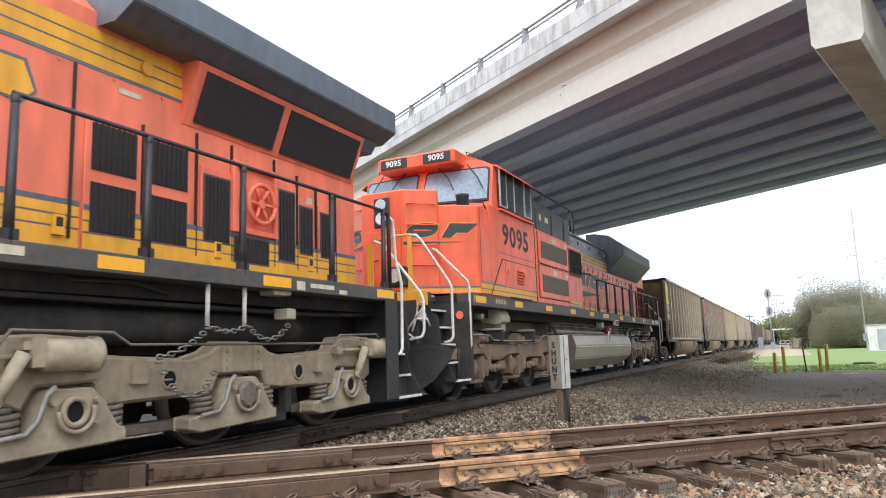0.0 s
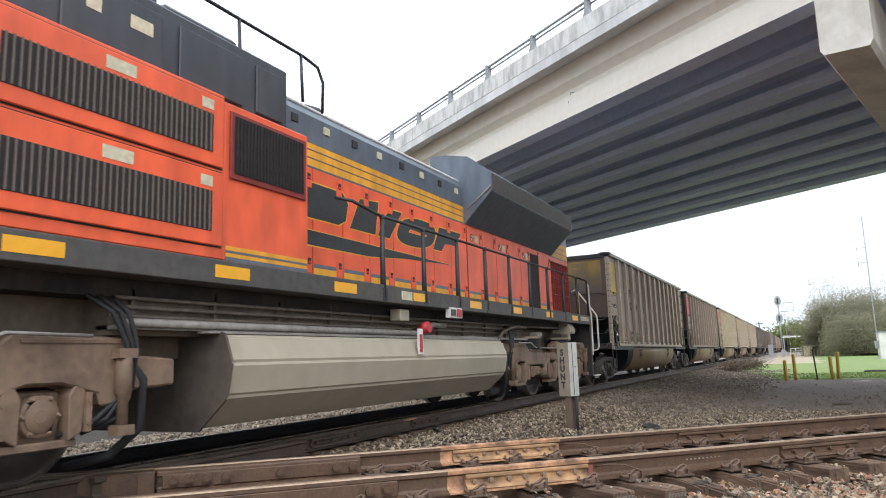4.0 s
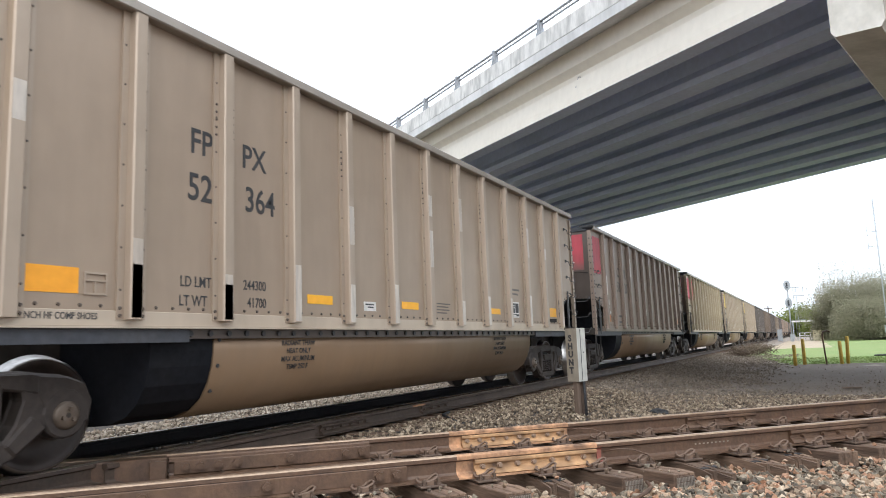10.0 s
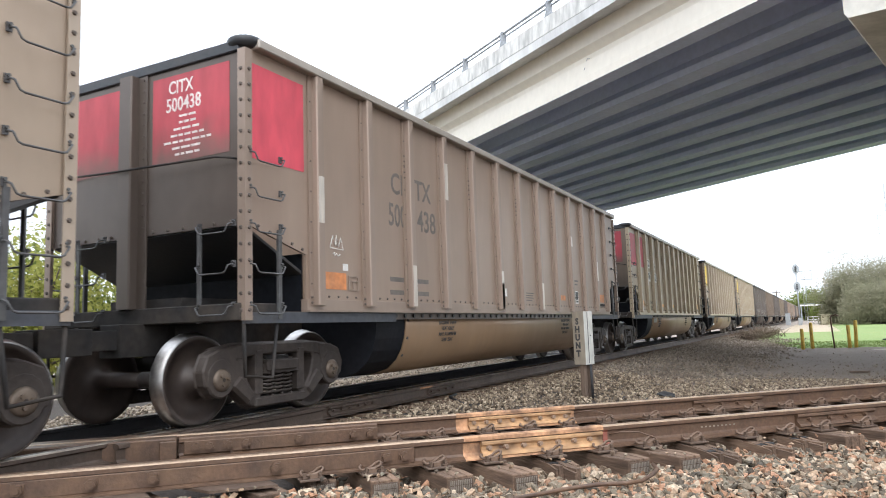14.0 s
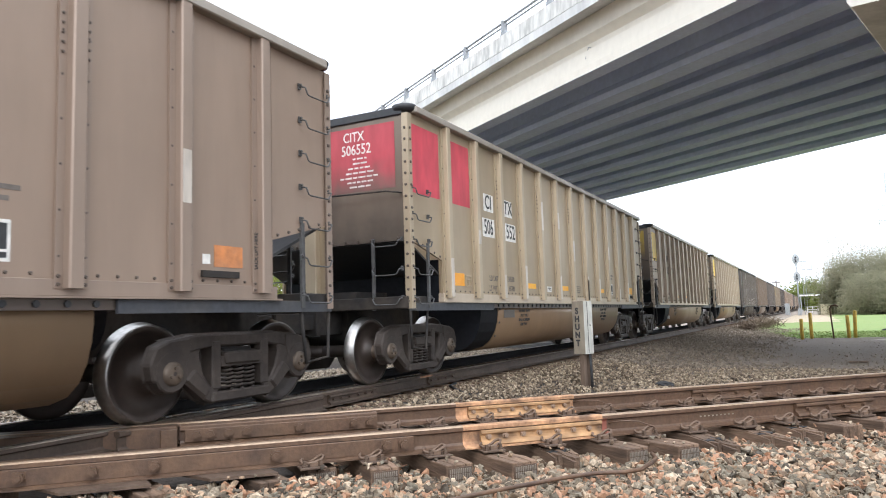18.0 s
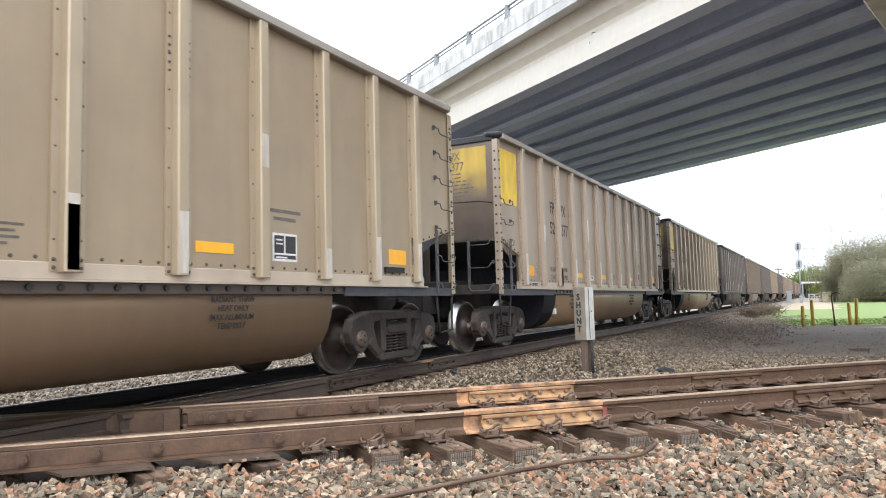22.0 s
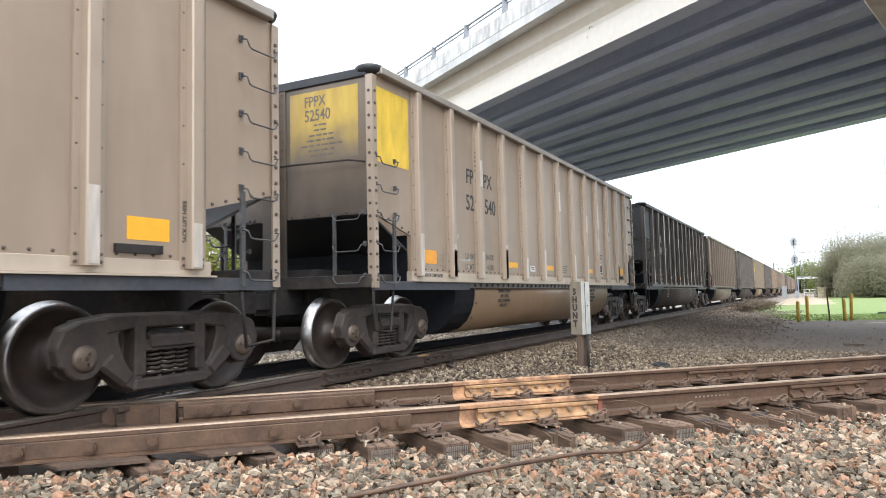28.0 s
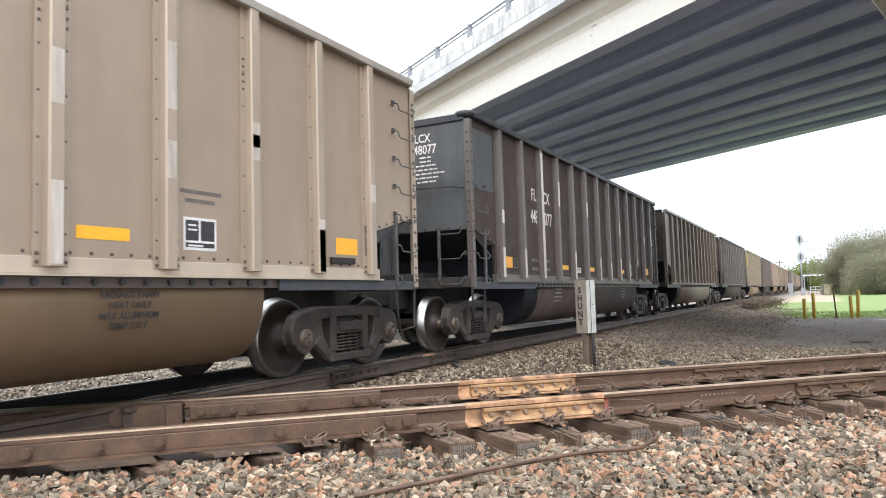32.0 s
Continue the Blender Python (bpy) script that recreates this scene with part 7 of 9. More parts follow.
def first_locomotive():
    l = tagged(new("locomotive"), "faded orange, yellow and black locomotive with a wide radiator roof", "locomotive", "locomotives of the train")
    R = -24.85
    both(lambda s: sbox("side_sill", s, 1.2, 1.5, -45.0, R + 0.3, 1.6, 1.77, SILL_GREY, l, "dusty grey side sill", 0.008))
    slab("underframe", (-1.19, 1.19, -45.0, R + 0.3, 1.45, 1.75), UNDER_DARK, l)
    slab("centre_beam", (-0.8, 0.8, -44.5, -24.0, 0.95, 1.47), UNDER_DARK, l)
    for y0, y1 in ((-31.3, -30.85), (-29.25, -28.8), (-27.28, -26.82), (-25.01, -24.56)):
        both(lambda s, y0=y0, y1=y1: sbox("reflector", s, 1.501, 1.504, y0, y1, 1.63, 1.74, YELLOW_TAPE, l))
    for y0, y1, z0, z1 in ((-30.2, -29.85, 1.66, 1.73), (-26.72, -26.57, 1.62, 1.72), (-26.47, -26.0, 1.66, 1.71), (-25.89, -25.72, 1.62, 1.67)):
        both(lambda s, y0=y0, y1=y1, z0=z0, z1=z1: sbox("notice", s, 1.501, 1.504, y0, y1, z0, z1, CREAM, l))
    bm = bmesh.new()
    prism(bm, [(1.05, 1.74), (1.05, 4.0), (0.9, 4.15), (-0.9, 4.15), (-1.05, 4.0), (-1.05, 1.74)], "y", -43.0, R)
    part("long_hood", bm, ORANGE_FADED, l, "faded orange long hood")
    slab("cab", (-1.5, 1.5, -45.5, -42.9, 1.9, 4.5), ORANGE_FADED, l, soft=0.04)
    for s in (1, -1):
        x = 1.051
        # stripes: upper band up to the radiator, lower band all along
        for z0, z1, m in ((3.46, 3.49, LOCO_BLACK), (3.493, 3.6, LOCO_YELLOW), (3.603, 3.615, LOCO_BLACK), (3.618, 3.72, LOCO_YELLOW), (3.723, 3.735, LOCO_BLACK), (3.738, 3.84, LOCO_YELLOW)):
            sbox("stripe", s, x, x + 0.004, -42.8, -28.0, z0, z1, m, l)
        for z0, z1, m in ((1.8, 2.0, LOCO_YELLOW), (2.003, 2.015, LOCO_BLACK), (2.018, 2.1, LOCO_YELLOW), (2.103, 2.115, LOCO_BLACK), (2.118, 2.2, LOCO_YELLOW), (2.203, 2.25, LOCO_BLACK)):
            sbox("stripe", s, x, x + 0.004, -42.8, -29.1, z0, z1, m, l)
            sbox("stripe", s, x + 0.0255, x + 0.0285, -29.08, R - 0.02, z0 - 0.02, z1 - 0.02, m, l)
        for z0, z1, m in ((3.4, 3.42, LOCO_BLACK), (3.423, 3.52, LOCO_YELLOW), (3.523, 3.53, LOCO_BLACK), (3.533, 3.62, LOCO_YELLOW)):
            sbox("stripe", s, x, x + 0.004, -25.15, R - 0.02, z0, z1, m, l)
        # emblem, plain blocks in yellow edged with black
        for k, (a, b) in enumerate(((-33.2, -32.0), (-31.7, -30.7), (-30.5, -29.55))):
            for grow, lift, m in ((0.03, 0.0, LOCO_BLACK), (0.0, 0.0025, LOCO_YELLOW)):
                plate("emblem", [(a - grow, 2.75 - grow), (a + 0.35, 2.75 - grow), (a + 0.4, 3.0), (b - 0.1, 2.98 - grow), (b + grow, 3.08), (b - 0.1 + grow, 3.3 + grow), (a + 0.1 - grow, 3.3 + grow)], "x", s * (x + 0.005 + lift), s * (x + 0.007 + lift), m, l)
        # hood doors with louvred screens
        for y0, y1 in ((-29.02, -28.55), (-28.4, -27.93)):
            sbox("hood_door", s, x, x + 0.025, y0 - 0.06, y1 + 0.06, 1.96, 3.02, ORANGE_FADED, l, soft=0.006)
            for z0, z1 in ((2.0, 2.44), (2.55, 2.97)):
                sbox("screen", s, x + 0.026, x + 0.034, y0, y1, z0, z1, SCREEN, l)
                for k in range(8):
                    put("slat", shared("door_slat", lambda bm: box(bm, 0, 0.012, -0.01, 0.01, 0, 0.42), UNDER_DARK), l, (s * (x + 0.034), y0 + 0.03 + k * (y1 - y0 - 0.06) / 7, z0 + 0.01), scale=(s, 1, 1))
        for y0, y1, z0, z1 in ((-27.69, -27.34, 2.1, 2.78), (-26.5, -26.22, 2.02, 2.85), (-26.1, -25.86, 2.14, 2.72), (-25.66, -25.44, 2.14, 2.7), (-27.25, -26.7, 1.93, 2.2)):
            sbox("hood_door", s, x, x + 0.02, y0 - 0.05, y1 + 0.05, z0 - 0.04, z1 + 0.1, ORANGE_FADED, l, soft=0.005)
            sbox("screen_frame", s, x + 0.02, x + 0.031, y0 - 0.02, y1 + 0.02, z0 - 0.02, z1 + 0.02, SILL_GREY, l)
            sbox("screen", s, x + 0.026, x + 0.033, y0, y1, z0, z1, SCREEN, l)
            n = max(3, int((y1 - y0) / 0.05))
            for k in range(n):
                sbox("slat", s, x + 0.033, x + 0.042, y0 + 0.015 + k * (y1 - y0 - 0.03) / (n - 1) - 0.007, y0 + 0.015 + k * (y1 - y0 - 0.03) / (n - 1) + 0.007, z0 + 0.01, z1 - 0.01, UNDER_DARK, l)
        for y, z0, z1 in ((-29.2, 1.92, 3.45), (-28.475, 1.92, 3.1), (-27.8, 1.92, 3.2), (-27.29, 1.92, 3.2), (-26.58, 1.92, 3.2), (-26.15, 1.92, 3.1), (-25.76, 1.92, 3.0), (-25.33, 1.92, 3.0)):
            sbox("seam", s, x, x + 0.03, y - 0.008, y + 0.008, z0, z1, RUBBER, l)
        for y in (-30.0, -29.3, -27.5, -25.9):
            sbox("latch", s, x + 0.004, x + 0.045, y - 0.05, y + 0.05, 1.93, 2.1, LOCO_YELLOW, l, soft=0.004)
            sbox("latch_recess", s, x + 0.0435, x + 0.0465, y - 0.03, y + 0.03, 2.0, 2.08, RUBBER, l)
        for k in range(9):
            y = -29.9 + 0.55 * k
            sbox("rivet", s, x, x + 0.014, y - 0.012, y + 0.012, 3.25 if y > -28.2 else 3.42, 3.275 if y > -28.2 else 3.445, ORANGE_FADED, l)
        # raised frame round the hand brake's recess
        for a, b, z0, z1 in ((-27.3, -27.24, 2.24, 3.04), (-26.61, -26.55, 2.24, 3.04), (-27.24, -26.61, 2.98, 3.04), (-27.24, -26.61, 2.24, 2.3)):
            sbox("recess_frame", s, x, x + 0.06, a, b, z0, z1, ORANGE_FADED, l, soft=0.008)
        sbox("notice", s, x + 0.003, x + 0.006, -28.75, -28.5, 3.33, 3.38, CREAM, l)
        sbox("notice", s, x + 0.021, x + 0.024, -25.98, -25.85, 2.78, 2.86, CREAM, l)
        round_part("lifting_eye", (s * x, -28.45, 3.66), (s * (x + 0.04), -28.45, 3.66), 0.07, LOCO_YELLOW, l)
        # hand brake wheel in its recess
        sbox("brake_recess", s, x, x + 0.008, -27.25, -26.6, 2.3, 2.98, ORANGE_FADED, l, soft=0.003)
        bm = bmesh.new()
        tube(bm, [(0.09, 0.22 * math.cos(a), 0.22 * math.sin(a)) for a in [math.tau * k / 24 for k in range(25)]], 0.028, 8)
        wheel = part("brake_wheel", bm, ORANGE_FADED, l, "orange hand brake wheel", at=(s * x, -26.88, 2.6), turn=(0, 0, 0 if s > 0 else 180))
        for k in range(6):
            a = math.tau * k / 6
            bm = bmesh.new()
            tube(bm, [(0.06, 0.03 * math.cos(a), 0.03 * math.sin(a)), (0.085, 0.12 * math.cos(a), 0.12 * math.sin(a)), (0.09, 0.22 * math.cos(a), 0.22 * math.sin(a))], 0.022, 6)
            part("spoke", bm, ORANGE_FADED, wheel)
        bm = bmesh.new()
        tube(bm, [(0.0, 0, 0), (0.1, 0, 0)], 0.05, 10)
        part("hub", bm, ORANGE_FADED, wheel)
        # radiator: sloping screens under a wide flat roof
        bm = bmesh.new()
        prism(bm, [(s * 1.0, 3.25), (s * 1.06, 3.25), (s * 1.3, 3.86), (s * 1.0, 3.95)], "y", -28.0, -24.93)
        part("radiator_cabinet", bm, ORANGE_FADED, l)
        for y0, y1 in ((-27.88, -26.66), (-26.52, -25.02)):
            bm = bmesh.new()
            c = [(1.085, 3.3), (1.275, 3.8)]
            n = Vector((0.93, 0, -0.36)) * 0.02
            v = []
            for y in (y0, y1):
                for (px, pz), q in ((c[0], 0), (c[1], 0), (c[1], 1), (c[0], 1)):
                    v.append(bm.verts.new((s * (px + n.x * q), y, pz + n.z * q)))
            bm.faces.new(v[:4]), bm.faces.new(v[4:])
            for i in range(4):
                bm.faces.new((v[i], v[(i + 1) % 4], v[4 + (i + 1) % 4], v[4 + i]))
            part("radiator_screen", bm, SCREEN, l, "dark sloping radiator screen")
        plate("roof_wing", [(s * 0.2, 3.9), (s * 1.28, 3.88), (s * 1.52, 4.02), (s * 1.52, 4.34), (s * 1.1, 4.55), (s * 0.2, 4.6)], "y", -29.0, -24.42, LOCO_BLACK, l, "wide charcoal radiator roof", 0.015)
        plate("roof_wing_step", [(s * 0.2, 3.72), (s * 1.2, 3.72), (s * 1.3, 3.875), (s * 0.2, 3.875)], "y", -25.0, -24.6, LOCO_BLACK, l)
        handrail_run(l, s, [-29.95, -28.75, -27.55, -25.98, -24.75], 1.46, 1.88, 2.85)
        pipe("handrail", [(s * 1.46, -24.75, 2.85), (s * 1.46, -24.62, 2.83), (s * 1.46, -24.6, 2.74), (s * 1.46, -24.6, 1.66)], 0.03, BLACK_STEEL, l)
        pipe("handrail", [(s * 1.47, -24.6, 2.78), (s * 1.48, -24.52, 2.74), (s * 1.49, -24.48, 2.2), (s * 1.5, -24.34, 1.86), (s * 1.5, -24.36, 0.95), (s * 1.5, -24.42, 0.88), (s * 1.48, -24.48, 0.87)], 0.023, HANDRAIL_WHITE, l, "white bent handrail")
        pipe("handrail", [(s * 0.7, -23.74, 2.62), (s * 0.86, -23.74, 2.55), (s * 1.46, -23.7, 1.78), (s * 1.5, -23.68, 1.66), (s * 1.5, -23.68, 1.2), (s * 1.47, -23.7, 1.12), (s * 1.32, -23.8, 1.08)], 0.023, HANDRAIL_WHITE, l, "white bent handrail")
        pipe("cut_lever", [(s * 1.25, -23.6, 1.2), (s * 1.3, -23.55, 1.4), (s * 1.34, -23.55, 1.62), (s * 1.44, -23.55, 1.64), (s * 1.4, -23.58, 1.5), (s * 1.3, -23.6, 1.42)], 0.016, HANDRAIL_WHITE, l)
        slab("end_post", (s * 0.62 - 0.05, s * 0.62 + 0.05, -23.75, -23.72, 1.86, 2.6), LOCO_YELLOW, l)
        step_well(l, s, -24.47, -23.8, ((1.0, 1.48), (1.12, 1.19), (1.23, 0.89), (1.32, 0.59), (1.5, 0.3)), 0.3)
        for z in (3.0, 2.6, 2.2):
            pipe("grab_iron", [(s * 0.9, R, z), (s * 0.9, R + 0.1, z), (s * 0.9, R + 0.1, z + 0.22), (s * 0.9, R, z + 0.22)], 0.014, ORANGE_FADED, l)
        # safety chains hung from the sill
        for y in (-27.98, -27.47):
            round_part("chain_rod", (s * 1.42, y, 1.64), (s * 1.42, y, 1.2), 0.022, HANDRAIL_WHITE, l)
        bm = bmesh.new()
        for (ya, za), (yb, zb), sag, n in (((-27.98, 1.2), (-27.47, 1.22), 0.06, 9), ((-27.47, 1.22), (-26.8, 1.25), 0.16, 12), ((-27.98, 1.2), (-28.6, 0.92), 0.06, 10), ((-28.6, 0.92), (-27.9, 0.8), 0.3, 14)):
            for k in range(n):
                f = (k + 0.5) / n
                y, z = ya + (yb - ya) * f, za + (zb - za) * f - sag * 4 * f * (1 - f)
                c = [(0.042 * math.cos(q), 0.02 * math.sin(q)) for q in [math.tau * j / 8 for j in range(9)]]
                if k % 2:
                    tube(bm, [(s * 1.46, y + a, z + b) for a, b in c], 0.01, 5)
                else:
                    tube(bm, [(s * (1.46 + b), y + a, z) for a, b in c], 0.01, 5)
        part("safety_chain", bm, CHAIN, l, "galvanised safety chain")
        sbox("junction_box", s, 1.2, 1.4, -26.75, -26.6, 1.3, 1.42, TANK_PAINT, l, soft=0.01)
        sbox("pipe_bracket", s, 1.25, 1.45, -27.05, -26.75, 1.55, 1.63, TANK_PAINT, l, soft=0.01)
        round_part("main_reservoir", (s * 1.0, -30.5, 1.2), (s * 1.0, -26.2, 1.2), 0.17, UNDER_DARK, l)
        pipe("air_pipe", [(s * 1.2, -30.5, 1.42), (s * 1.2, -28.0, 1.4), (s * 1.2, -26.0, 1.38), (s * 1.2, -24.6, 1.42)], 0.025, UNDER_DARK, l)
        pipe("air_hose", [(s * 1.1, -29.4, 1.6), (s * 1.2, -29.2, 1.56), (s * 1.25, -28.7, 1.58), (s * 1.25, -28.3, 1.5)], 0.02, RUBBER, l)
    slab("hood_end", (-1.04, 1.04, R, R + 0.02, 1.88, 4.0), ORANGE_FADED, l)
    slab("rear_platform", (-0.98, 0.98, R + 0.28, -23.75, 1.4, 1.5), SILL_GREY, l)
    slab("rear_beam", (-1.0, 1.0, -23.79, -23.66, 0.95, 1.6), BLACK_STEEL, l, soft=0.02)
    bm = bmesh.new()
    box(bm, -0.12, 0.12, -24.2, -23.4, 0.78, 0.98)
    box(bm, -0.19, 0.19, -23.6, -23.36, 0.72, 1.02)
    soften(bm, 0.025)
    part("coupler", bm, TRUCK_DARK, l)
    bm = bmesh.new()
    prism(bm, [(-1.45, 1.15), (1.45, 1.15), (1.45, 0.8), (1.1, 0.4), (-1.1, 0.4), (-1.45, 0.8)], "y", -37.5, -30.9)
    part("fuel_tank", bm, TANK_PAINT, l)
    ge_truck(l, -27.35)
    ge_truck(l, -41.0)
    return l


LOCOS.append(second_locomotive())
LOCOS.append(first_locomotive())

# ---- track details ----
RED_MARK = mat("red_paint_mark", (0.3, 0.1, 0.07), 0.75, 0, (0.2, 0.1, 0.07), blotch=12, amount=0.9, bump=0.1)
PLATE_STEEL = mat("brown_tie_plate", (0.12, 0.08, 0.055), 0.65, 0.2, (0.075, 0.048, 0.034), grain=25, blotch=4, amount=0.8, bump=0.25)
CLIP_STEEL = mat("rusty_spring_clip", (0.17, 0.11, 0.074), 0.6, 0.2, (0.085, 0.054, 0.038), grain=40, blotch=8, bump=0.1)
BOLT_TAN = mat("tan_rusty_bolt", (0.33, 0.23, 0.16), 0.6, 0.2, (0.17, 0.11, 0.075), grain=40, blotch=8, bump=0.1)
STUD_PLATE = mat("galvanised_end_plate", (0.34, 0.295, 0.24), 0.6, 0.4, (0.12, 0.1, 0.085), grain=30, bump=0.1)
TIE_AT = [-3.72, -2.95, -2.45, -1.98, -1.47, -1.0, -0.46, 0.02, 0.47, 0.95, 1.53, 2.0] + [2.42 + 0.5 * k for k in range(36)]
TIE_END = [1.2, 1.15, 0.86, 1.1, 1.23, 1.36, 1.28, 1.3, 1.37, 1.47, 1.4, 1.3]


def tie_shape(bm):
    # boards of grain that part along drying cracks
    edges = (-0.112, -0.048, -0.044, 0.046, 0.05, 0.112)
    for y0, y1 in zip(edges[::2], edges[1::2]):
        box(bm, -1.4, 1.4, y0, y1, -0.385, -0.205)
    box(bm, -1.39, 1.385, -0.1, 0.1, -0.38, -0.222, 1)
    bmesh.ops.subdivide_edges(bm, edges=[e for e in bm.edges if e.calc_length() > 1], cuts=16)
    for v in bm.verts:
        v.co.z += 0.014 * noise.noise(v.co * 6) + 0.006 * noise.noise(v.co * 17)
        v.co.y += 0.009 * noise.noise((v.co.x * 5, 3, 3)) * (1 if abs(v.co.y) > 0.1 else 0.4)
    soften(bm, 0.006, 1, 50)


def split_tie_shape(bm):
    rng = random.Random(31)
    y = -0.115
    while y < 0.1:
        wide = rng.uniform(0.018, 0.05)
        long, drop = rng.uniform(1.18, 1.42), rng.uniform(0.0, 0.018)
        b = bmesh.new()
        box(b, -1.4, long, y, min(y + wide, 0.118), -0.385, -0.205 - drop)
        bmesh.ops.subdivide_edges(b, edges=[e for e in b.edges if e.calc_length() > 1], cuts=20)
        for v in b.verts:
            decay = max(0.0, v.co.x - 0.85)
            if v.co.z > -0.3:
                v.co.z -= decay * (0.06 + 0.12 * abs(noise.noise((y * 30, v.co.x * 4, 1)))) - 0.008 * noise.noise((v.co.x * 7, y * 40, 5))
            v.co.y += 0.012 * noise.noise((v.co.x * 4, y * 20, 2))
        me = bpy.data.meshes.new("splinter")
        b.to_mesh(me), b.free()
        bm.from_mesh(me)
        bpy.data.meshes.remove(me)
        y += wide + 0.003
    box(bm, -1.39, 1.1, -0.1, 0.1, -0.38, -0.225, 1)


def end_plate_shape(bm):
    box(bm, 0, 0.006, -0.1, 0.1, -0.36, -0.222, 1)
    for i in range(12):
        y = -0.085 + 0.0155 * i
        for z, half in ((-0.335, 0.018), (-0.29, 0.02), (-0.247, 0.017)):
            box(bm, 0.006, 0.012, y - 0.004, y + 0.004, z - half, z + half)


def clip_shape(bm):
    """A curled spring clip that holds the rail's foot."""
    pts = [(-0.05, -0.07, 0.045), (-0.03, -0.088, 0.032), (0.005, -0.078, 0.02), (0.025, -0.04, 0.02), (0.03, 0.02, 0.03), (0.028, 0.06, 0.045), (0.012, 0.078, 0.062), (-0.012, 0.066, 0.068), (-0.028, 0.04, 0.055), (-0.025, 0.015, 0.036), (-0.04, -0.01, 0.022), (-0.06, -0.03, 0.016)]
    tube(bm, pts, 0.0115, 7)
    box(bm, 0.0, 0.05, -0.03, 0.03, -0.002, 0.03)


def screw_shape(bm):
    tube(bm, [(0, 0, 0), (0, 0, 0.012)], 0.022, 8, smooth=False)
    box(bm, -0.011, 0.011, -0.011, 0.011, 0.01, 0.045)


def joint_bar(parent, x, u0, u1, m, bolts, face, name="joint_bar", label=""):
    """A bar bolted to the rail's web on the side that face (+1 or -1) names."""
    bm = bmesh.new()
    prism(bm, [(face * a, z) for a, z in ((0.012, -0.045), (0.05, -0.05), (0.052, -0.075), (0.03, -0.09), (0.03, -0.12), (0.06, -0.14), (0.075, -0.165), (0.012, -0.15))], "y", u0, u1)
    soften(bm, 0.004)
    bar = part(name, bm, m, parent, label, at=(x, 0, 0))
    for b in bolts:
        put("bolt", shared("joint_bolt", lambda bm: bolt(bm, 0.03, 0, -0.1, 0.019, 0.034), m if m is not BAR_ORANGE else BOLT_TAN), bar, (0, b, 0), scale=(face, 1, 1))
    return bar


